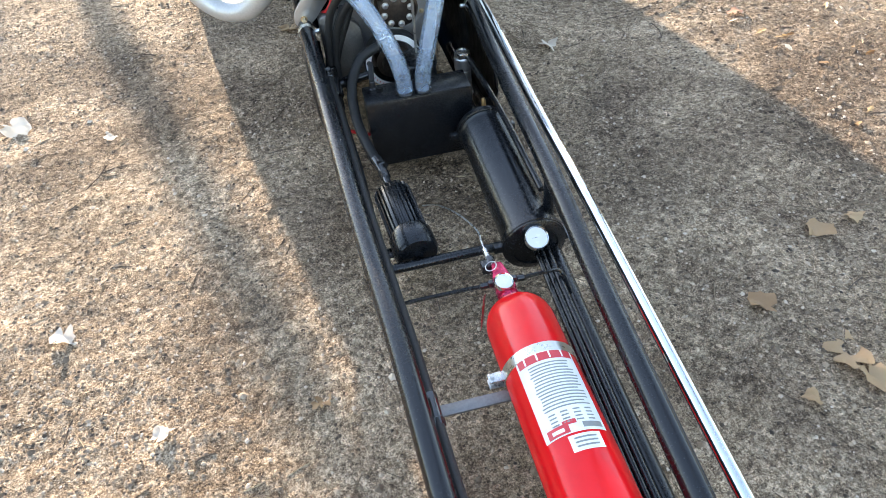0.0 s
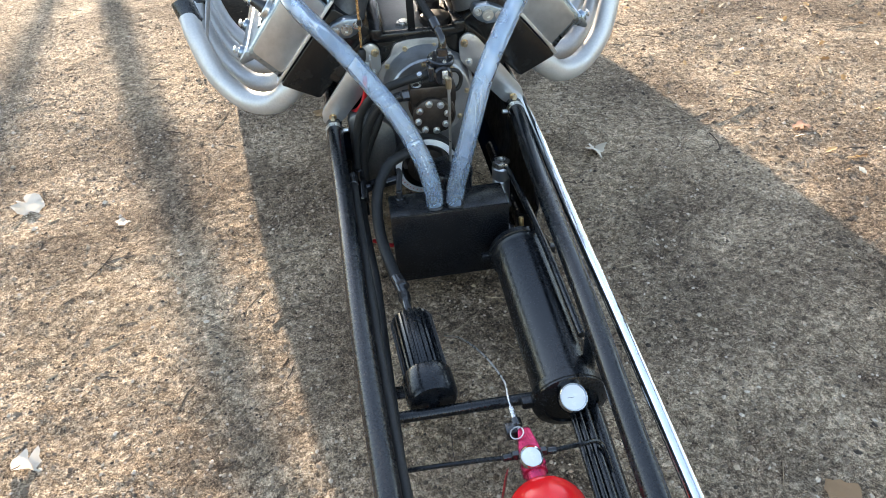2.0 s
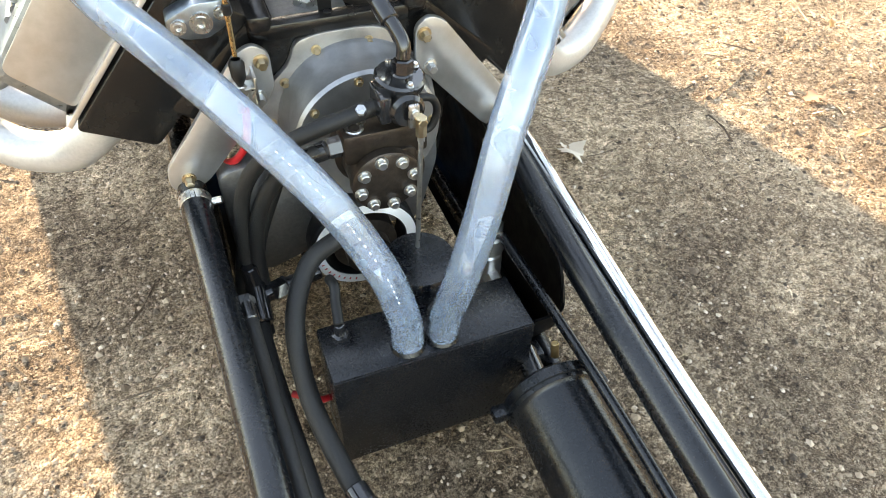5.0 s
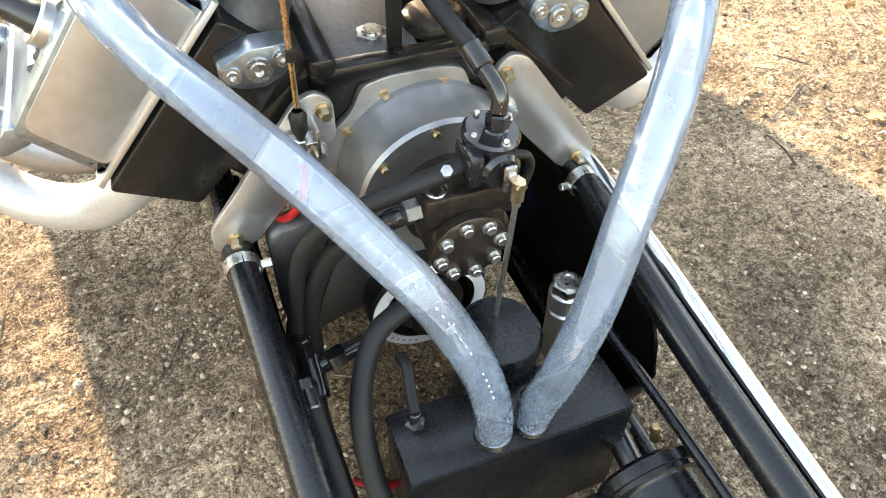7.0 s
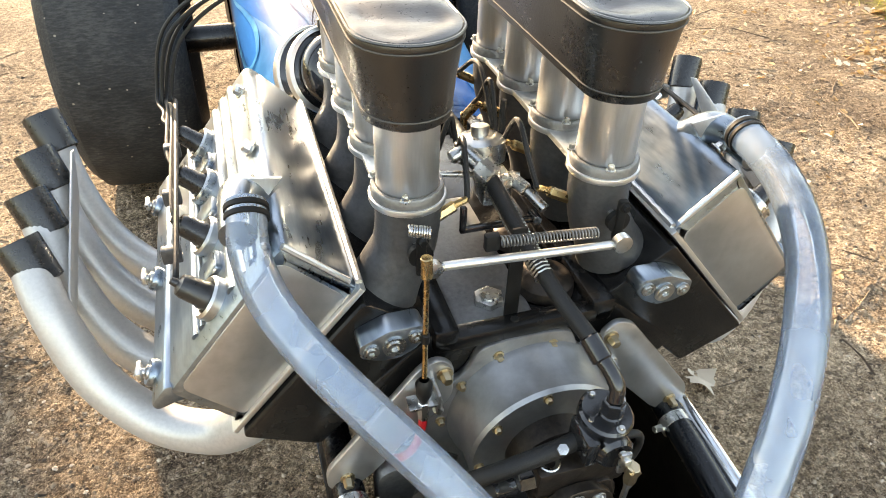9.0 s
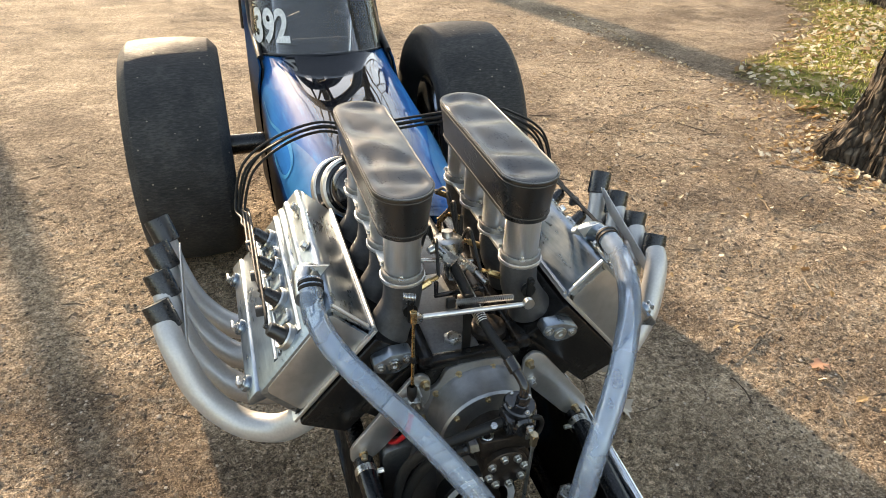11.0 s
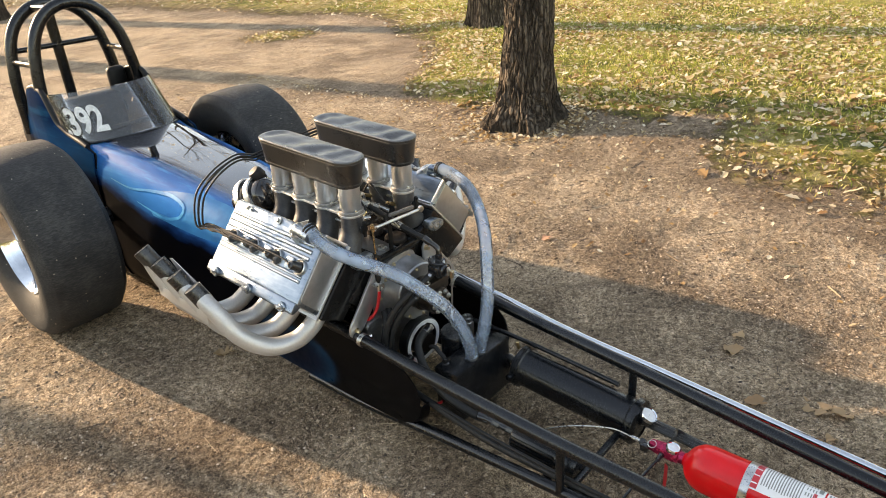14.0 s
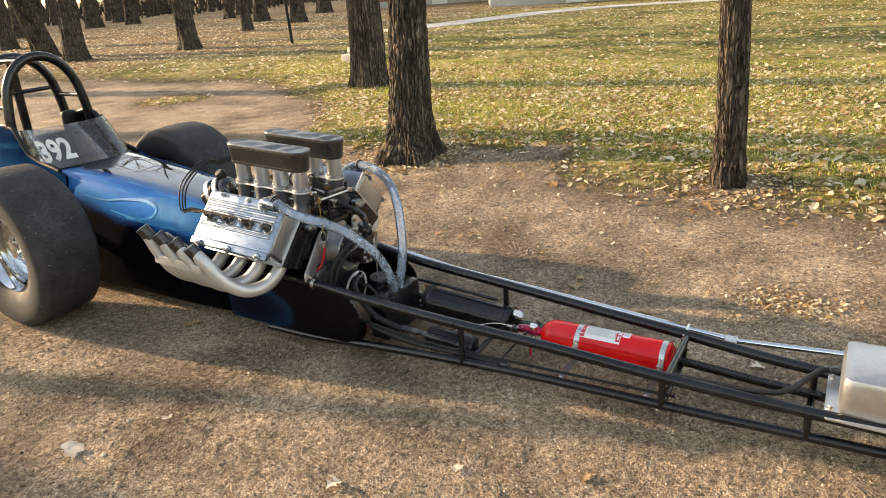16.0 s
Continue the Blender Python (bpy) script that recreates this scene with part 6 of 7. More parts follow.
PA, PB = Vector((0.166, -0.362, 0.155)), Vector((0.160, -0.800, 0.132))
pw = (PB - PA).normalized()
can = pt("tank_shell", lathe([(0, -0.004), (0.040, 0.0), (0.064, 0.006), (0.0705, 0.012), (0.0705, 0.034), (0.0660, 0.037), (0.0640, 0.040), (0.0640, 0.430), (0.0665, 0.433), (0.0715, 0.436), (0.0715, 0.458), (0.062, 0.463), (0.052, 0.466), (0.050, 0.462), (0, 0.462)], PA, pw, 56), BLACK, "satin black aluminium cylinder")
for d in (0.020, 0.446):
    pt("clamp_band", joined(lathe([(0.0710, d - 0.008), (0.0735, d - 0.007), (0.0735, d + 0.007), (0.0710, d + 0.008)], PA, pw, 48), block(PA + pw * d + Vector((-0.092, -0.010, -0.008)), PA + pw * d + Vector((-0.064, 0.010, 0.010)), 0.003), block(PA + pw * d + Vector((0.060, -0.010, -0.008)), PA + pw * d + Vector((0.085, 0.010, 0.010)), 0.003)), BLACK, "black clamp band", can)
gauge_at = PB + Vector((-0.008, -0.042, 0.036))
gw = (0.02, -0.55, 0.82)
gauge = pt("gauge", lathe([(0.008, -0.05), (0.010, -0.012), (0.0240, -0.010), (0.0262, -0.006), (0.0262, 0.014), (0.020, 0.015)], gauge_at, gw, 40), BLACKGLOSS, "black-bodied pressure gauge", can)
pt("gauge_rim", lathe([(0.0264, 0.008), (0.0272, 0.009), (0.0272, 0.017), (0.0250, 0.0205), (0.0225, 0.0172)], gauge_at, gw, 40), CHROME, "thin chrome rim", gauge)
pt("dial", lathe([(0.0228, 0.0165), (0, 0.0168)], gauge_at, gw, 40), DIAL, "white dial", gauge)
pt("needle", block(gauge_at + Vector(gw).normalized() * 0.0165 + Vector((-0.011, -0.0004, -0.0006)), gauge_at + Vector(gw).normalized() * 0.0165 + Vector((0.002, 0.0004, 0.0006))), DARKINK, "", gauge)
pt("bleed_valve", rod(PB + Vector((0.030, 0.0, 0.034)), PB + Vector((0.034, -0.012, 0.050)), 0.006, 10), STEEL, "", can)
pt("inlet_fitting", rod(PA + Vector((0.010, 0.006, 0.055)), PA + Vector((0.010, 0.012, 0.078)), 0.006, 10), BRASS, "", can)
pt("tank_pipe", joined(rod(PA + Vector((-0.012, 0.0, 0.01)), PA + Vector((-0.010, 0.055, 0.02)), 0.016, 16), rod(PA + Vector((-0.010, 0.045, 0.018)), PA + Vector((-0.008, 0.14, 0.03)), 0.010, 12)), BLACKGLOSS, "", can)

# ---- finned filter ----
fil_at = (-0.085, -0.66, 0.09)
filt = thing("fuel_filter", "black finned inline fuel filter beside the rail", "filter", fil_at)
FA, FB = Vector((-0.114, -0.548, 0.140)), Vector((-0.094, -0.768, 0.116))
fw = (FB - FA).normalized()


def ff(name, bm, mat, label="", parent=None):
    return part(name, local(bm, fil_at), mat, parent or filt, label)


def finned(n, r0, r1, l0, l1):
    bm = bmesh.new()
    m = Matrix.Translation(FA) @ basis(fw)
    rings = []
    for h, k2 in ((l0, 0.92), (l0 + 0.006, 1.0), (l1 - 0.004, 1.0), (l1, 0.97)):
        ring = []
        for k in range(n):
            for a, r in ((0.0, r1), (0.38, r1), (0.5, r0), (0.88, r0)):
                t = 2 * math.pi * (k + a) / n
                ring.append(m @ Vector((r * k2 * math.cos(t), r * k2 * math.sin(t), h)))
        rings.append(ring)
    bm.free()
    return loft(rings)


fbody = ff("filter_body", finned(24, 0.0415, 0.0460, 0.0, 0.150), BLACK, "ribbed black canister")
ff("filter_cap", lathe([(0.040, 0.148), (0.0490, 0.150), (0.0510, 0.156), (0.0510, 0.205), (0.046, 0.214), (0.012, 0.216), (0.012, 0.222), (0, 0.222)], FA, fw, 40), BLACK, "", fbody)
ff("filter_fitting", joined(rod(FA - fw * 0.032, FA + fw * 0.004, 0.013, 6), rod(FA - fw * 0.06, FA - fw * 0.03, 0.010, 14)), BLACKGLOSS, "black hex fitting", fbody)
ff("fitting_end", joined(rod(FA - fw * 0.085, FA - fw * 0.055, 0.0135, 6), rod(FA - fw * 0.11 + Vector((-0.004, 0, 0.004)), FA - fw * 0.08, 0.012, 12)), BLACKGLOSS, "", fbody)
ff("filter_bracket", block((-0.185, -0.700, 0.068), (-0.060, -0.668, 0.074), 0.002), BLACK, "", fbody)

# ---- hoses and lines in the frame ----
def line_thing(name, label, category, pts, r, mat, segs=12, per=6):
    at = pts[0]
    th = thing(name, label, category, at)
    part(name + "_wall", local(pipe(pts, r, segs, per), at), mat, th)
    if category == "hose":
        for p, q in ((pts[0], pts[1]), (pts[-1], pts[-2])):
            p = Vector(p)
            w = (Vector(q) - p).normalized()
            part("hose_end", local(joined(rod(p - w * 0.012, p + w * 0.004, r * 1.3, 6), rod(p, p + w * 0.028, r * 1.18, 14)), at), BLACKGLOSS, th, "black anodised hose end")
    return th


ha = FA - fw * 0.108
line_thing("fuel_line", "black braided hose from the filter along the rail", "hose", [ha, (-0.135, -0.40, 0.155), (-0.155, -0.30, 0.20), (-0.150, -0.22, 0.26), (-0.115, -0.16, 0.30), (-0.075, -0.14, 0.315), (-0.03, -0.13, 0.32)], 0.0135, HOSEBLACK)
line_thing("fuel_line", "black braided hose along the inside of the rail", "hose", [(-0.172, -0.95, 0.125), (-0.176, -0.70, 0.125), (-0.178, -0.52, 0.125), (-0.180, -0.40, 0.140), (-0.188, -0.28, 0.17), (-0.192, -0.18, 0.19), (-0.188, -0.12, 0.20)], 0.0115, HOSEBLACK)
xs = thing("tube_fitting", "black anodised tube fittings joined in a tee", "fitting", (-0.19, -0.13, 0.20))
part("fitting_body", local(joined(rod((-0.188, -0.15, 0.20), (-0.186, -0.085, 0.225), 0.016, 12), rod((-0.187, -0.11, 0.213), (-0.09, -0.095, 0.222), 0.0125, 12), rod((-0.165, -0.107, 0.214), (-0.14, -0.103, 0.218), 0.0165, 6), rod((-0.187, -0.095, 0.222), (-0.190, -0.09, 0.262), 0.013, 12)), (-0.19, -0.13, 0.20)), BLACKGLOSS, xs)
for off, r in ((0.0, 0.0085), (0.014, 0.0065), (0.026, 0.0055)):
    pts = []
    for y in (-0.42, -0.70, -0.86, -1.0, -1.3, -1.56, -1.82, -2.05):
        x, z = rail_at(y, True)
        pts.append((x - 0.026 - off, y, z + 0.022 + 0.25 * off))
    line_thing("brake_line", "black line clipped along the lower rail", "line", pts, r, BLACK)
pts = []
for y in (-0.20, -0.45, -0.70, -0.95, -1.1, -1.26):
    x, z = rail_at(y)
    pts.append((-x + 0.026, y, z - 0.028))
line_thing("fuel_line", "black ribbed hose tied below the upper rail", "hose", pts, 0.0105, HOSEBLACK)
line_thing("wire", "black cable running along the lower rail", "cable", [(-0.20, -0.30, 0.19), (-0.185, -0.5, 0.155), (-0.185, -0.8, 0.150), (-0.16, -1.2, 0.145), (-0.15, -1.6, 0.15)], 0.0055, RUBBER)
line_thing("fuel_line", "black hose looping to the front tank", "hose", [(-0.157, -1.22, 0.228), (-0.150, -1.40, 0.226), (-0.140, -1.56, 0.228), (-0.134, -1.70, 0.230), (-0.126, -1.86, 0.232), (-0.085, -1.945, 0.234), (0.045, -2.012, 0.238), (0.090, -2.035, 0.238), (0.110, -2.085, 0.240)], 0.0095, HOSEBLACK)
line_thing("diagonal_tube", "thin black bracing tube inside the frame rail", "tube", [(0.19, -0.10, 0.245), (0.205, -0.42, 0.225), (0.208, -0.72, 0.200)], 0.008, BLACK)
line_thing("wire", "red battery cable below the breather tank", "cable", [(-0.175, -0.24, 0.14), (-0.14, -0.26, 0.135), (-0.115, -0.25, 0.125), (-0.10, -0.235, 0.12)], 0.005, REDPLAIN)
line_thing("sensor_lead", "black plug and lead above the breather tank", "cable", [(-0.098, -0.262, 0.288), (-0.094, -0.235, 0.30), (-0.090, -0.215, 0.31), (-0.092, -0.195, 0.305)], 0.007, RUBBER)
for s in (-1, 1):
    x, z = rail_at(-0.02)
    cl = thing("tube_clamp", "steel band clamp round the rail end", "clamp", (s * x, -0.03, z))
    part("band", local(lathe([(0.0212, 0), (0.0228, 0.001), (0.0228, 0.017), (0.0212, 0.018)], (s * x, -0.022, z - 0.002), (0, -1, -0.1), 28), (s * x, -0.03, z)), STEEL, cl)
    part("clamp_screw", local(rod((s * (x - 0.022), -0.032, z - 0.004), (s * (x - 0.036), -0.034, z - 0.002), 0.0055, 6), (s * x, -0.03, z)), STEEL, cl)

# steering drag link
dl = thing("drag_link", "long chrome steering drag link beside the rail", "steering rod", (0.25, -1.0, 0.25))
part("link_tube", local(pipe([(0.262, 0.60, 0.372), (0.262, 0.0, 0.356), (0.262, -0.50, 0.292), (0.256, -0.87, 0.268), (0.236, -1.56, 0.222), (0.230, -1.71, 0.214)], 0.0125, 18, 6), (0.25, -1.0, 0.25)), CHROME, dl)
part("link_tube", local(rod((0.230, -1.735, 0.213), (0.20, -3.0, 0.33), 0.0110, 16), (0.25, -1.0, 0.25)), CHROME, dl)
part("rod_joint", local(rod((0.231, -1.70, 0.2145), (0.229, -1.745, 0.2125), 0.0165, 6), (0.25, -1.0, 0.25)), STEEL, dl)
part("cable_tie", local(block((0.150, -1.562, 0.203), (0.250, -1.554, 0.2395), 0.002), (0.25, -1.0, 0.25)), WHITE, dl)

# silver fitting beside the tank
vf = thing("shutoff_valve", "zinc-plated shutoff valve beside the breather tank", "valve", (0.178, -0.13, 0.10))
def hexed(m, r, h0, h1):
    return prism([(r * math.cos(math.pi * k / 3), r * math.sin(math.pi * k / 3)) for k in range(6)], h1 - h0, Matrix.Translation((m[0], m[1], h0)), 0.002)


valve_stem = part("valve_body", local(joined(lathe([(0.0, 0.10), (0.023, 0.10), (0.023, 0.200), (0.020, 0.203), (0.020, 0.207), (0.0245, 0.209), (0.0245, 0.238), (0.021, 0.242), (0.0, 0.242)], (0.178, -0.125, 0), (0, 0, 1), 32), rod((0.178, -0.125, 0.16), (0.178, -0.185, 0.155), 0.016, 6)), (0.178, -0.13, 0.10)), ALU, vf)
part("hex_cap", local(joined(hexed((0.178, -0.125), 0.024, 0.240, 0.256), lathe([(0.017, 0.256), (0.0165, 0.260), (0.012, 0.260), (0.011, 0.256), (0, 0.256)], (0.178, -0.125, 0), (0, 0, 1), 20)), (0.178, -0.13, 0.10)), STEEL, valve_stem, "bright zinc hex cap")
can2 = thing("vent_canister", "satin black round canister behind the breather tank", "canister", (0.035, -0.195, 0.10))
part("canister_shell", local(lathe([(0.05, 0.10), (0.052, 0.11), (0.052, 0.272), (0.0505, 0.274), (0.0505, 0.277), (0.0545, 0.279), (0.0545, 0.294), (0.050, 0.302), (0.0, 0.304)], (0.035, -0.182, 0), (0, -0.05, 1), 44), (0.035, -0.195, 0.10)), BLACK, can2)

# ---- front fuel tank ----
ft_at = (0, -2.28, 0.20)
ft = thing("fuel_tank", "polished aluminium fuel tank sitting on the rails", "fuel tank", ft_at)
part("tank_shell", local(prism(rounded([(-0.142, -2.50), (0.142, -2.50), (0.142, -2.095), (-0.142, -2.095)], 0.035, 6), 0.142, Matrix.Translation((0, 0, 0.214)), 0.022), ft_at), ALUPLATE, ft)
part("tank_flange", local(prism(rounded([(-0.165, -2.52), (0.165, -2.52), (0.165, -2.06), (-0.165, -2.06)], 0.02, 4), 0.006, Matrix.Translation((0, 0, 0.207)), 0.001), ft_at), ALUPLATE, ft)
part("filler_cap", local(lathe([(0.045, 0), (0.045, 0.02), (0.052, 0.022), (0.052, 0.038), (0.046, 0.042), (0, 0.043)], (0, -2.32, 0.355), (0, 0, 1), 36), ft_at), ALUPOL, ft)
for x in (-0.10, 0.10):
    part("tank_bolt", local(bolt((x, -2.075, 0.213), (0, 0, 1), 0.008, 0.008), ft_at), STEEL, ft)

# ---- trees ----
def tree_trunk(base, r, lean, h, seed, flare=1.5, ridges=15, fine=False):
    """A tapered trunk with furrowed bark and a root flare."""
    rnd = random.Random(seed)
    rings = []
    n, ph = (180 if fine else 96), rnd.random() * 6
    levels = [0, 0.03, 0.07, 0.12, 0.18, 0.26, 0.36, 0.48, 0.62, 0.78] + [0.95 + 0.22 * k for k in range(int((h - 0.95) / 0.22) + 1)]
    if fine:
        levels = [0.022 * k for k in range(92)] + [2.05 + 0.25 * k for k in range(int((h - 2.05) / 0.25) + 1)]
    for z in levels:
        t = z / h
        rad = r * (1 - 0.45 * t) * (1 + (flare - 1) * (0.6 * math.exp(-z / (r * 0.6)) + 0.4 * math.exp(-z / (r * 2.6))))
        ring = []
        for k in range(n):
            a = 2 * math.pi * k / n
            root = 0.16 * math.exp(-z / (r * 1.0)) * math.sin(a * 5 + ph)
            fur = noise.noise(Vector((math.cos(a) * ridges * 0.55, math.sin(a) * ridges * 0.55, z * 0.7 + seed)))
            fur2 = noise.noise(Vector((math.cos(a) * ridges * 1.3, math.sin(a) * ridges * 1.3, z * 1.8 + seed * 2)))
            rr = rad * (1 + root + 0.10 * fur + 0.075 * fur2)
            if fine:
                wob = 0.35 * noise.noise(Vector((math.cos(a) * 2, math.sin(a) * 2, z * 5 + seed)))
                plate = abs(noise.noise(Vector((math.cos(a + wob) * ridges * 0.62, math.sin(a + wob) * ridges * 0.62, z * 4.0 + seed))))
                gnarl = math.exp(-z / 0.22) * noise.noise(Vector((math.cos(a) * 4, math.sin(a) * 4, z * 14 + seed)))
                rr = rad * (1 + root + 0.05 * fur - 0.10 * max(0.0, 0.22 - plate) / 0.22 + 0.03 * fur2) + 0.035 * gnarl
            ring.append((base[0] + lean[0] * z + rr * math.cos(a), base[1] + lean[1] * z + rr * math.sin(a), base[2] + z - (0.06 if z == 0 else 0)))
        rings.append(ring)
    return loft(rings)


def limbs(base, r, lean, h, seed, count=9):
    """Bare limbs from the upper trunk, each forking twice."""
    rnd = random.Random(seed + 50)
    out = []
    tips = []
    for k in range(count):
        z = h * (0.52 + 0.48 * k / count)
        a = rnd.random() * 6.28
        p = Vector((base[0] + lean[0] * z, base[1] + lean[1] * z, base[2] + z))
        ln = h * (0.42 - 0.18 * k / count)
        d = Vector((math.cos(a), math.sin(a), 0.75 + 0.5 * rnd.random())).normalized()
        mid = p + d * ln * 0.5 + Vector((0, 0, 0.1 * ln))
        end = p + d * ln + Vector((0, 0, 0.3 * ln))
        rr = r * 0.34 * (1 - 0.5 * k / count)
        out.append(pipe([p, mid, end], (rr, rr * 0.6, rr * 0.15), 8, 4))
        tips.append(end)
        for j in range(5):
            q = p.lerp(mid, 0.6 + 0.4 * rnd.random()) if j < 2 else mid.lerp(end, rnd.random() * 0.8)
            b = a + (rnd.random() - 0.5) * 2.4
            e = q + Vector((math.cos(b), math.sin(b), 0.5 + rnd.random())).normalized() * ln * (0.25 + 0.3 * rnd.random())
            out.append(pipe([q, q.lerp(e, 0.5) + Vector((0, 0, -0.04 * ln)), e], (rr * 0.32, rr * 0.2, rr * 0.06), 5, 3))
            tips.append(e)
            for i in range(3):
                w = q.lerp(e, 0.3 + 0.6 * rnd.random())
                c = b + (rnd.random() - 0.5) * 2.6
                x = w + Vector((math.cos(c), math.sin(c), 0.3 + rnd.random())).normalized() * ln * (0.12 + 0.15 * rnd.random())
                out.append(pipe([w, x], (rr * 0.12, rr * 0.03), 4, 1))
                tips.append(x)
    return joined(*out), tips


def leaf_cards(places, size, seed, spread):
    rnd = random.Random(seed)
    verts, faces = [], []
    for p in places:
        for k in range(4):
            c = Vector(p) + Vector([(rnd.random() - 0.5) * spread for i in range(3)])
            m = Euler([rnd.random() * 6.28 for i in range(3)]).to_matrix()
            s = size * (0.6 + 0.8 * rnd.random())
            i0 = len(verts)
            for u, v in ((0, -1), (0.55, -0.3), (0.4, 0.5), (0, 1), (-0.4, 0.5), (-0.55, -0.3)):
                verts.append(c + m @ Vector((u * s, v * s, 0.25 * s * abs(u))))
            faces += [(i0, i0 + 1, i0 + 2, i0 + 3), (i0, i0 + 3, i0 + 4, i0 + 5)]
    bm = bmesh.new()
    vs = [bm.verts.new(v) for v in verts]
    for f in faces:
        bm.faces.new([vs[i] for i in f])
    return bm


def make_tree(x, y, r, lean, h, seed, label, flare=1.5, near=False, count=0):
    z = ground_height(x, y)
    tr = thing("tree", label, "tree", (x, y, z), "park trees")
    part("trunk", tree_trunk((0, 0, 0), r, lean, h, seed, flare, 15, x < 3.2 and x > 2 and y < 3), BARK, tr)
    lm, tips = limbs((0, 0, 0), r, lean, h, seed, count or (9 if near else 7))
    part("limbs", lm, BARK, tr)
    part("crown", leaf_cards(tips[::2], 0.05, seed, 0.5), LEAFDRY, tr)


make_tree(2.985, 1.575, 0.178, (0.045, -0.03), 7.5, 1, "thick grey-brown tree with furrowed bark at the lawn's edge", 1.95, True)
make_tree(2.96, -1.27, 0.108, (-0.03, 0.045), 6.5, 2, "slender grey-brown tree with furrowed bark beside the drive", 1.25, True)
FAR_TREES = ((6.42, 4.56, 0.25, -0.01, 0.0), (11.8, 15.1, 0.26, -0.02, 0.02), (9.1, 16.5, 0.27, 0.05, 0.0), (9.9, 19.2, 0.30, -0.22, 0.05), (12.1, 25.6, 0.36, -0.05, 0.0), (32.8, 34.6, 0.45, 0, 0),
             (28.5, 31.3, 0.28, 0.0, 0), (24.6, 24.8, 0.34, -0.03, 0), (22.8, 20.7, 0.32, 0.0, 0), (18.6, 19.7, 0.20, -0.02, 0), (26.2, 37.4, 0.36, 0, 0), (29.0, 42.8, 0.34, 0.02, 0), (23.6, 37.4, 0.40, -0.05, 0),
             (17.5, 34.0, 0.40, 0.03, 0), (14.5, 38.0, 0.42, -0.04, 0), (36.0, 44.0, 0.4, 0.0, 0), (20.0, 45.0, 0.45, 0.02, 0), (31.0, 26.0, 0.4, 0, 0))
# unseen trees, added to cast shadow bands and put branches in the cowl's reflection
make_tree(-3.20, 7.9, 0.085, (0.42, 0.0), 6.5, 71, "bare tree added out of view for shade and reflections", 1.3)
make_tree(-3.66, 12.0, 0.075, (0.0, 0.0), 11.0, 76, "bare tree added out of view for shade and reflections", 1.3, True)
make_tree(1.5, 13.2, 0.26, (-0.02, -0.03), 14.0, 72, "bare tree added out of view for shade and reflections", 1.3, True, 22)
make_tree(4.0, 17.0, 0.30, (0.0, -0.04), 15.0, 73, "bare tree added out of view for shade and reflections", 1.3, True, 22)
make_tree(-6.0, 18.0, 0.17, (0.0, 0.0), 15.0, 75, "bare tree added out of view for shade and reflections", 1.3, True)
make_tree(-9.5, 19.0, 0.25, (0.0, 0.0), 9.0, 74, "bare tree added out of view for shade and reflections", 1.3)
for k, (x, y, r, lx, ly) in enumerate(FAR_TREES):
    make_tree(x, y, r, (lx, ly), 7.0 + (k % 4), 10 + k, "grey-brown bare park tree standing on the lawn", 1.3)


def distant_woods(count, seed, r0, r1):
    """Bare woods that close the park on all sides: trunks with a few limbs and low brush, standing far off."""
    rnd = random.Random(seed)
    verts, faces = [], []

    def spike(p, q, r, n=4):
        i0 = len(verts)
        w = (q - p).normalized()
        u = w.orthogonal().normalized()
        v = w.cross(u)
        for k in range(n):
            a = 2 * math.pi * k / n
            verts.append(p + u * r * math.cos(a) + v * r * math.sin(a))
        verts.append(q)
        faces.extend((i0 + k, i0 + (k + 1) % n, i0 + n) for k in range(n))

    for k in range(count):
        a, d = rnd.random() * 6.283, r0 + (r1 - r0) * rnd.random()
        p = Vector((d * math.cos(a), d * math.sin(a), 0.05))
        if p.x > 8 and -15 < p.y < 45 and d < 75:
            continue
        h = 9 + 7 * rnd.random()
        top = p + Vector((rnd.gauss(0, 0.5), rnd.gauss(0, 0.5), h))
        spike(p, top, 0.16 + 0.2 * rnd.random(), 5)
        for j in range(11):
            t = 0.25 + 0.7 * rnd.random()
            b = rnd.random() * 6.283
            q = p.lerp(top, t)
            e = q + Vector((math.cos(b), math.sin(b), 0.5 + rnd.random())) * (1.0 + 2.2 * (1 - t) * rnd.random() * 1.6)
            spike(q, e, 0.06 + 0.05 * rnd.random(), 3)
        for j in range(9):
            b = rnd.random() * 6.283
            q = p + Vector((rnd.gauss(0, 2.5), rnd.gauss(0, 2.5), 0))
            spike(q, q + Vector((math.cos(b) * 0.8, math.sin(b) * 0.8, 1.2 + 1.8 * rnd.random())), 0.05 + 0.08 * rnd.random(), 3)
    me = bpy.data.meshes.new("distant_woods")
    me.from_pydata(verts, [], faces)
    me.materials.append(BARK)
    tagged(new("distant_woods", me), "bare grey-brown woods closing the park far off", "woods", kind="stuff")


distant_woods(1500, 91, 55.0, 110.0)

# ---- far things ----
post = thing("sign_post", "thin dark metal post standing in the lawn", "post", (12.9, 12.1, ground_height(12.9, 12.1)))
part("pole", rod((0, 0, -0.1), (-0.12, 0, 2.6), 0.045, 12), BLACKMATT, post)

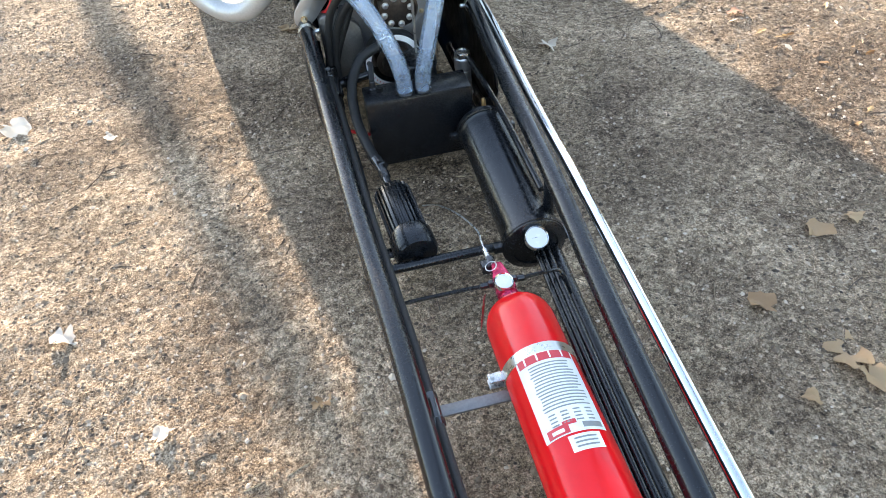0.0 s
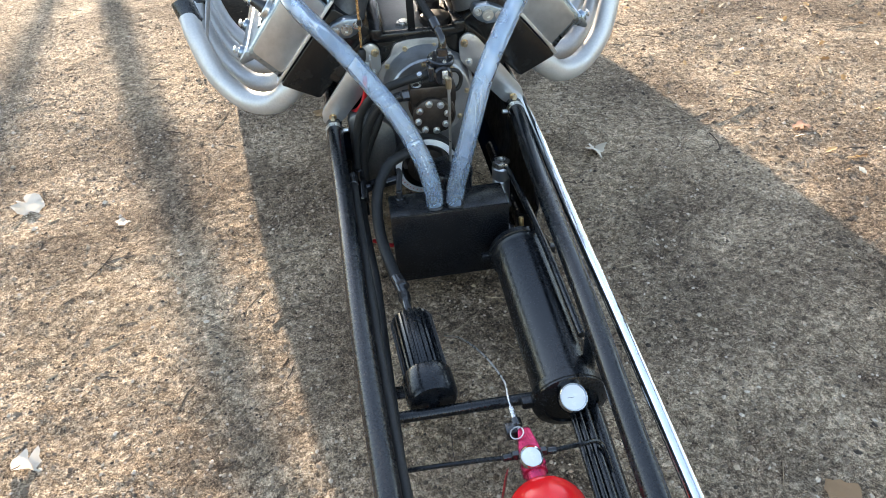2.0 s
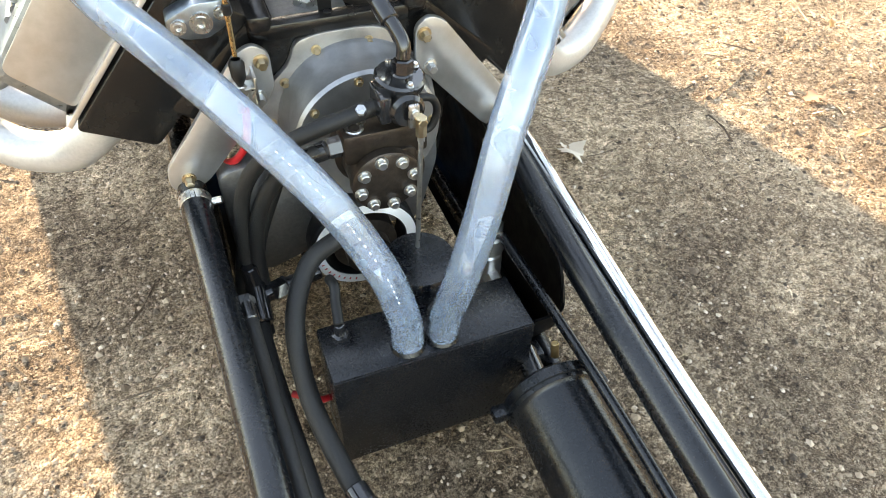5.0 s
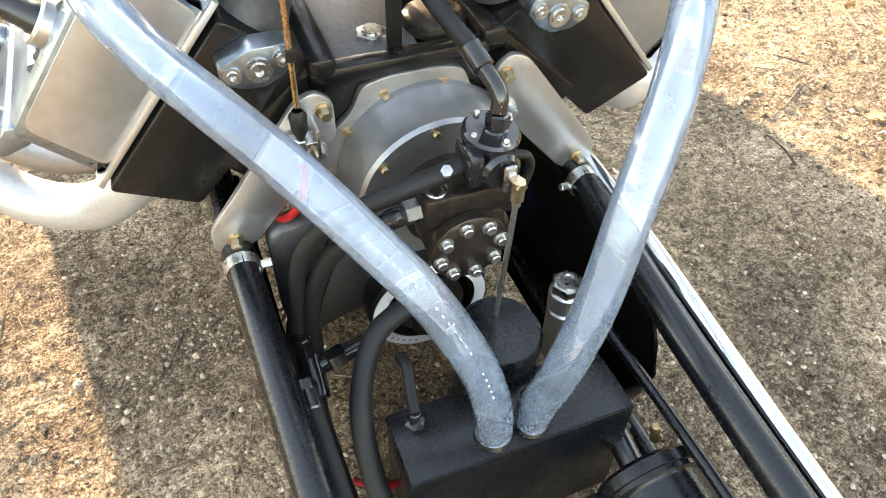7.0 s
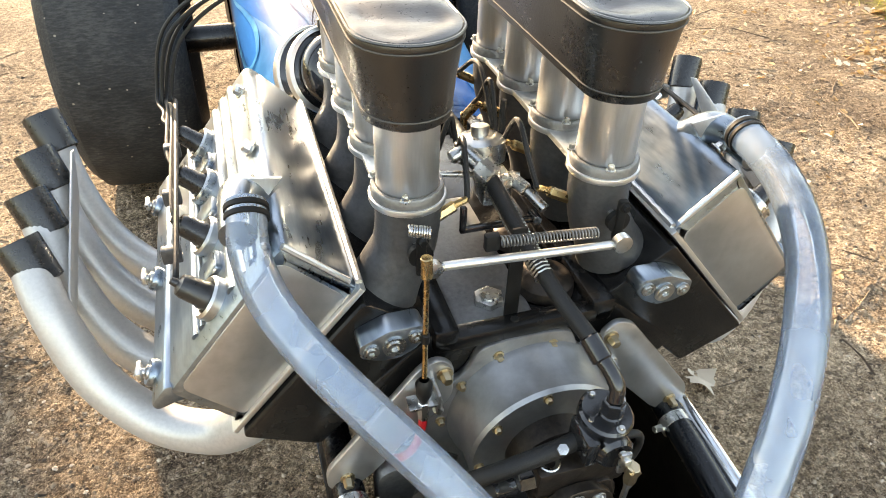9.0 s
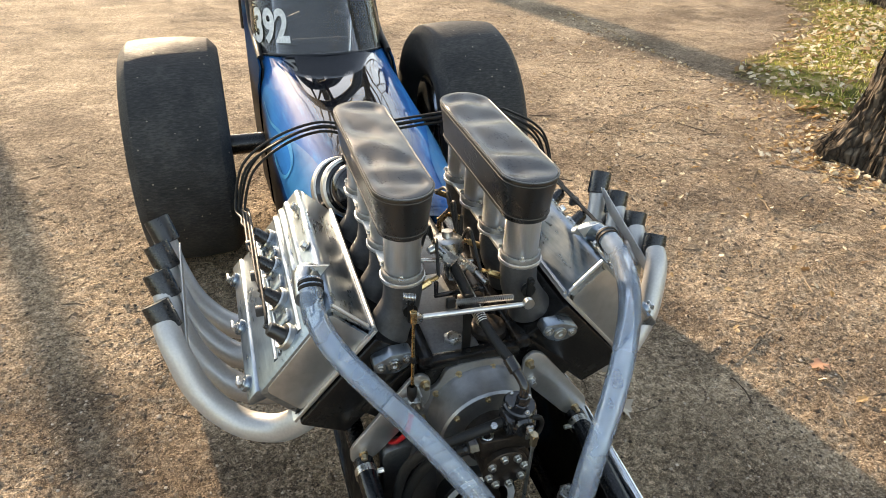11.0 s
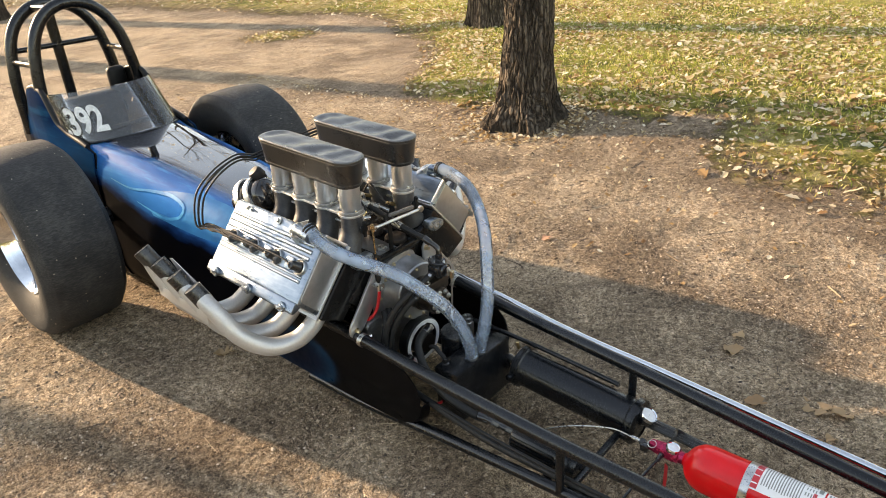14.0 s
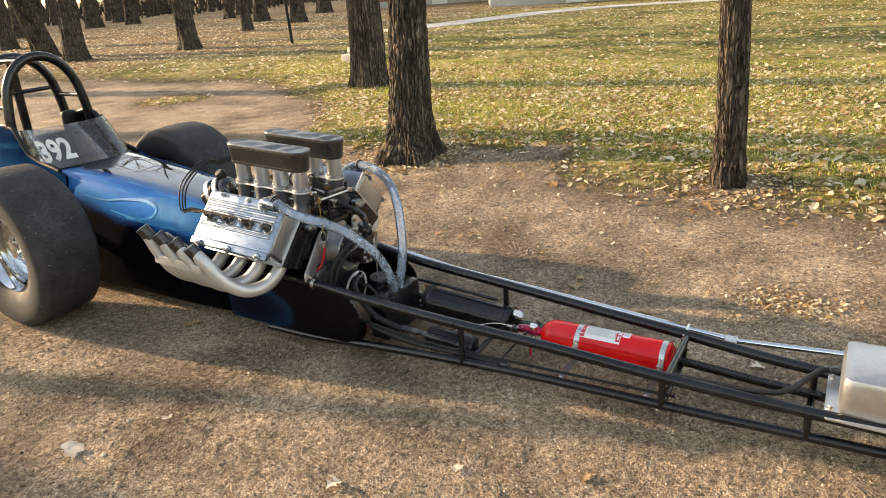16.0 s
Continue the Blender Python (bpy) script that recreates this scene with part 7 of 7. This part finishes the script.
# ---- ground cover ----
def pebble_field(count, seed, x0, x1, y0, y1, r0, r1, name, label, mat=PEBBLE):
    rnd = random.Random(seed)
    verts, faces = [], []
    base = [(1, 0, 0), (0.3, 0.95, 0), (-0.8, 0.6, 0), (-0.8, -0.6, 0), (0.3, -0.95, 0), (0.1, 0.05, 0.75)]
    for k in range(count):
        x, y = x0 + (x1 - x0) * rnd.random(), y0 + (y1 - y0) * rnd.random()
        if lawn_share(x, y) > 0.62 or rnd.random() > 0.55 + 1.1 * noise.noise(Vector((x * 1.7, y * 1.7, seed))):
            continue
        r = r0 + (r1 - r0) * rnd.random() ** 3.0
        a, q = rnd.random() * 6.28, 0.6 + 0.5 * rnd.random()
        z = ground_height(x, y) - 0.15 * r
        i0 = len(verts)
        for u, v, w in base:
            j = 0.8 + 0.4 * rnd.random()
            u, v = u * j, v * j * q
            verts.append((x + r * (u * math.cos(a) - v * math.sin(a)), y + r * (u * math.sin(a) + v * math.cos(a)), z + r * w * j))
        faces += [(i0 + i, i0 + (i + 1) % 5, i0 + 5) for i in range(5)]
    me = bpy.data.meshes.new(name)
    me.from_pydata(verts, [], faces)
    me.materials.append(mat)
    tagged(new(name, me), label, "gravel", kind="stuff")


pebble_field(44000, 3, -1.9, 2.4, -2.4, 2.4, 0.0024, 0.0095, "gravel", "loose small gravel on the drive")
pebble_field(16000, 4, -4.0, 4.5, -4.0, 7.0, 0.003, 0.014, "gravel", "loose gravel further along the drive")


pebble_field(170000, 5, -1.8, 1.9, -2.3, 1.6, 0.0014, 0.0066, "grit", "fine grit covering the drive")
pebble_field(6500, 6, 0.9, 3.6, -3.2, 5.5, 0.003, 0.017, "soil_crumbs", "crumbs of dark soil at the edge of the drive", CLOD)
pebble_field(900, 7, -2.2, 0.9, -2.4, 2.2, 0.003, 0.011, "soil_crumbs", "crumbs of dark soil on the drive", CLOD)


def twig_field(count, seed, x0, x1, y0, y1, l0=0.004, l1=0.06, power=7, thin=0.0006):
    rnd = random.Random(seed)
    verts, faces = [], []
    for k in range(count):
        x, y = x0 + (x1 - x0) * rnd.random(), y0 + (y1 - y0) * rnd.random()
        ln, a, r = l0 + l1 * rnd.random() ** power, rnd.random() * 3.14, thin * (1 + 1.5 * rnd.random())
        dx, dy = math.cos(a), math.sin(a)
        bend = (rnd.random() - 0.5) * 0.3 * ln
        i0 = len(verts)
        for t in (-1, 0, 1):
            px, py = x + dx * ln * t - dy * bend * (1 - t * t), y + dy * ln * t + dx * bend * (1 - t * t)
            pz = ground_height(px, py) + r * 0.7
            verts += [(px - dy * r, py + dx * r, pz - r), (px + dy * r, py - dx * r, pz - r), (px, py, pz + r)]
        for j in (0, 3):
            for i in range(3):
                b = i0 + j
                faces.append((b + i, b + (i + 1) % 3, b + 3 + (i + 1) % 3, b + 3 + i))
    me = bpy.data.meshes.new("twigs")
    me.from_pydata(verts, [], faces)
    me.materials.append(TWIG)
    tagged(new("twigs", me), "small dry twigs and stalks strewn over the ground", "twigs", kind="stuff")


twig_field(8000, 8, -2.2, 3.0, -2.6, 3.0)
twig_field(380, 9, 0.9, 3.3, -3.0, 5.0, 0.012, 0.09, 2.5, 0.0011)
twig_field(90, 10, -2.2, 0.9, -2.4, 2.4, 0.012, 0.05, 2.5, 0.0010)


HALF_LEAF = ((0.02, -0.50), (0.03, -0.27), (0.17, -0.30), (0.21, -0.20), (0.07, -0.12), (0.33, -0.12), (0.43, 0.03), (0.10, 0.04), (0.31, 0.17), (0.29, 0.31), (0.08, 0.21), (0.11, 0.38))


def oak_outline(size, seed):
    """A deeply lobed leaf, stalk at the bottom."""
    rnd = random.Random(seed)
    sides = [[(s * x * (0.8 + 0.4 * rnd.random()), y + 0.06 * (rnd.random() - 0.5) * (x > 0.05)) for x, y in HALF_LEAF] for s in (1, -1)]
    return [(x * size, y * size) for x, y in sides[0] + [(0.0, 0.5)] + sides[1][::-1]]


def leaf_mesh(size, seed):
    """A dry leaf: the lobed outline, curled and creased along its rib."""
    bm = bmesh.new()
    h = lambda x, y: 0.30 * abs(x) * (1 + 0.5 * math.sin(seed * 2.1)) + 0.08 * size * math.sin(4.5 * y / size + seed) + 0.16 * size * noise.noise(Vector((x / size * 3, y / size * 3, seed)))
    face = bm.faces.new([bm.verts.new((x, y, h(x, y))) for x, y in oak_outline(size, seed)])
    bmesh.ops.triangulate(bm, faces=[face])
    bmesh.ops.subdivide_edges(bm, edges=bm.edges[:], cuts=1)
    bmesh.ops.triangulate(bm, faces=bm.faces[:])
    for v in bm.verts:
        v.co.z = h(v.co.x, v.co.y)
    return bm


def single_leaf(x, y, size, turn, mat, label, seed):
    lf = thing("leaf", label, "leaf", (x, y, ground_height(x, y) + 0.006), "fallen leaves")
    lf.rotation_euler = (0.12, 0.08, turn)
    part("blade", leaf_mesh(size, seed), mat, lf)


LEAVES = ((-1.245, 0.350, 0.11, 0.4, LEAFPALE), (-0.930, -0.664, 0.075, 1.2, LEAFPALE), (-0.681, -0.997, 0.05, 2.0, LEAFPALE), (0.614, -1.025, 0.075, 0.3, LEAFBROWN), (0.881, -0.848, 0.085, 1.9, LEAFBROWN),
          (0.704, -1.195, 0.12, 2.6, LEAFBROWN), (0.720, -1.270, 0.10, 0.9, LEAFBROWN), (0.572, -1.274, 0.05, 1.1, LEAFBROWN), (1.310, 0.271, 0.075, 1.6, LEAFORANGE), (0.588, 0.285, 0.085, 0.2, LEAFPALE),
          (-0.315, 0.782, 0.10, 0.8, LEAFBROWN), (-0.929, 0.210, 0.05, 1.4, LEAFPALE), (-0.36, -1.01, 0.055, 2.3, LEAFBROWN), (0.975, -0.835, 0.06, 2.9, LEAFBROWN), (0.426, -1.809, 0.07, 0.5, LEAFPALE), (-0.525, -1.403, 0.06, 1.7, LEAFBROWN))
for k, (x, y, size, turn, mat) in enumerate(LEAVES):
    tone = {"pale_leaf": "pale curled", "brown_leaf": "dry brown", "orange_leaf": "orange brown"}[mat.name]
    single_leaf(x, y, size, turn, mat, tone + " oak leaf lying on the gravel", k)


def leaf_litter(count, seed, place, smin, smax, name, label):
    rnd = random.Random(seed)
    verts, faces = [], []
    for k in range(count):
        x, y = place(rnd)
        s = smin + (smax - smin) * rnd.random()
        m = Matrix.Rotation(rnd.random() * 6.28, 3, "Z") @ Matrix.Rotation((rnd.random() - 0.5) * 1.3, 3, "X") @ Matrix.Rotation((rnd.random() - 0.5) * 1.3, 3, "Y")
        z = ground_height(x, y) + 0.16 * s + 0.003
        i0 = len(verts)
        shape = ((0, -1), (0.35, -0.55), (0.62, -0.15), (0.38, 0.05), (0.5, 0.5), (0, 1), (-0.5, 0.5), (-0.38, 0.05), (-0.62, -0.15), (-0.35, -0.55), (0, 0))
        for u, v in shape:
            p = m @ Vector((u * s * (0.8 + 0.4 * rnd.random()), v * s, 0.28 * s * abs(u)))
            verts.append((x + p.x, y + p.y, z + p.z))
        faces += [(i0 + i, i0 + (i + 1) % 10, i0 + 10) for i in range(10)]
    me = bpy.data.meshes.new(name)
    me.from_pydata(verts, [], faces)
    me.materials.append(LEAFDRY)
    tagged(new(name, me), label, "leaves", kind="stuff")


def on_lawn(rnd, x1=9.0, y0=-5.0, y1=9.0):
    while True:
        x, y = 2.0 + (x1 - 2.0) * rnd.random() ** 1.6, y0 + (y1 - y0) * rnd.random()
        if rnd.random() < max(0.0, lawn_share(x, y) - 0.22) * 1.28 * (0.45 + 0.9 * max(0.0, 0.5 + noise.noise(Vector((x * 0.7, y * 0.7, 2.0))))):
            return x, y


leaf_litter(24000, 21, on_lawn, 0.009, 0.034, "leaf_litter", "dry oak leaves strewn over the lawn")
leaf_litter(26000, 22, lambda r: on_lawn(r, 30.0, -3.0, 34.0), 0.02, 0.055, "leaf_litter", "dry leaves under the far trees")
leaf_litter(2000, 23, lambda r: (3.05 - 1.9 * r.random() ** 2.8, -3.5 + 9.0 * r.random()), 0.006, 0.020, "leaf_litter", "scattered dry leaves at the edge of the drive")
def round_trunk(rnd, cx, cy, r):
    a, d = rnd.random() * 6.28, r + abs(rnd.gauss(0, 0.16))
    return cx + d * math.cos(a), cy + d * math.sin(a)


leaf_litter(900, 25, lambda r: round_trunk(r, 2.985, 1.575, 0.32), 0.010, 0.026, "leaf_litter", "brown leaves gathered round the tree's foot")
leaf_litter(420, 26, lambda r: round_trunk(r, 2.96, -1.27, 0.17), 0.010, 0.026, "leaf_litter", "brown leaves gathered round the tree's foot")
leaf_litter(420, 24, lambda r: (1.09 + 0.085 * r.gauss(0, 1), -1.85 + 0.14 * r.gauss(0, 1)), 0.006, 0.017, "leaf_litter", "drift of dry leaves on the drive")


def grass_field(count, seed, x1, y0, y1, h0, h1, name):
    rnd = random.Random(seed)
    verts, faces = [], []
    for k in range(count):
        x, y = 2.1 + (x1 - 2.1) * rnd.random() ** 1.5, y0 + (y1 - y0) * rnd.random()
        if rnd.random() > (lawn_share(x, y) - 0.35) * (0.3 + 1.1 * max(0.0, 0.5 + noise.noise(Vector((x * 1.1, y * 1.1, 7.0))))):
            continue
        h, a, w = h0 + (h1 - h0) * rnd.random(), rnd.random() * 6.28, 0.0019 + 0.0022 * rnd.random()
        b = rnd.random() * 6.28
        z = ground_height(x, y) - 0.004
        lx, ly = math.cos(b) * h * (0.2 + 0.9 * rnd.random()), math.sin(b) * h * (0.2 + 0.9 * rnd.random())
        c, s = math.cos(a) * w, math.sin(a) * w
        i0 = len(verts)
        verts += [(x - c, y - s, z), (x + c, y + s, z), (x + lx * 0.4 - c * 0.7, y + ly * 0.4 - s * 0.7, z + h * 0.6), (x + lx * 0.4 + c * 0.7, y + ly * 0.4 + s * 0.7, z + h * 0.6), (x + lx, y + ly, z + h)]
        faces += [(i0, i0 + 1, i0 + 3, i0 + 2), (i0 + 2, i0 + 3, i0 + 4)]
    me = bpy.data.meshes.new(name)
    me.from_pydata(verts, [], faces)
    me.materials.append(GRASS)
    tagged(new(name, me), "short autumn lawn grass, green and straw coloured", "grass", kind="stuff")


grass_field(210000, 31, 9.5, -5.0, 9.0, 0.015, 0.05, "grass")

# ---- footpath, kerb stone and houses beyond the lawn ----
def strip(points, half, lift):
    line = smooth_line([(x, y, 0) for x, y in points], 6)
    rings = []
    for k, p in enumerate(line):
        w = (line[min(k + 1, len(line) - 1)] - line[max(k - 1, 0)]).normalized()
        n = Vector((-w.y, w.x, 0)) * half
        z = ground_height(p.x, p.y) + lift
        rings.append([(p.x - n.x, p.y - n.y, z - 0.06), (p.x - n.x, p.y - n.y, z), (p.x + n.x, p.y + n.y, z), (p.x + n.x, p.y + n.y, z - 0.06)])
    return loft(rings)


tagged(part("pavement", strip([(16.6, 11.5), (17.8, 10.9), (24.4, 8.5), (27.2, 5.3), (29.0, 0.0)], 0.75, 0.02), CONCRETE), "pale concrete footpath crossing the lawn", "pavement", kind="structure")
stone = thing("stone_block", "weathered pale stone block on the lawn behind a tree", "stone", (9.35, 7.15, 0.09))
part("lower_stone", block((-0.22, -0.17, -0.03), (0.22, 0.17, 0.15), 0.03, 3), CONCRETE, stone)
part("upper_stone", block((-0.04, -0.12, 0.15), (0.20, 0.14, 0.27), 0.03, 3), CONCRETE, stone)


def house(at, turn, length, depth, wall_mat, label):
    h = thing("house", label, "house", (at[0], at[1], 0.08))
    h.rotation_euler = (0, 0, turn)
    wall = part("wall", block((-length / 2, 0, 0), (length / 2, depth, 2.8), 0.02), wall_mat, h)
    part("plinth", block((-length / 2 - 0.04, -0.04, 0), (length / 2 + 0.04, depth + 0.04, 0.35), 0.01), CONCRETE, h)
    part("roof", prism([(-0.6, 2.75), (depth + 0.6, 2.75), (depth / 2, 4.6)], length + 0.8, facing((-length / 2 - 0.4, 0, 0), (0, 1, 0), (0, 0, 1))), ROOFING, h)
    for k, x in enumerate(np.linspace(-length / 2 + 1.2, length / 2 - 1.2, max(2, int(length / 2.4)))):
        if k % 3 == 1:
            d = part("door", block((x - 0.48, -0.07, 0.02), (x + 0.48, -0.03, 2.1), 0.01), WHITE, h)
            part("door_handle", lathe([(0, 0), (0.03, 0.01), (0.03, 0.04), (0, 0.05)], (x + 0.38, -0.07, 1.05), (0, -1, 0), 12), STEEL, d)
        else:
            w = part("window", block((x - 0.6, -0.05, 0.95), (x + 0.6, -0.02, 2.15), 0.01), WHITE, h)
            for dx in (-0.29, 0.29):
                part("pane", block((x + dx - 0.25, -0.058, 1.03), (x + dx + 0.25, -0.051, 2.07)), WINDOWDARK, w)


house((31.5, 9.0), radians(-62), 11.0, 7.0, SIDING, "low white-sided house behind the lawn")
house((27.0, -4.5), radians(-72), 9.0, 7.0, BRICKRED, "brown brick house behind the lawn")
house((36.0, 21.0), radians(-50), 9.0, 7.0, BRICKRED, "brown brick house among the trees")
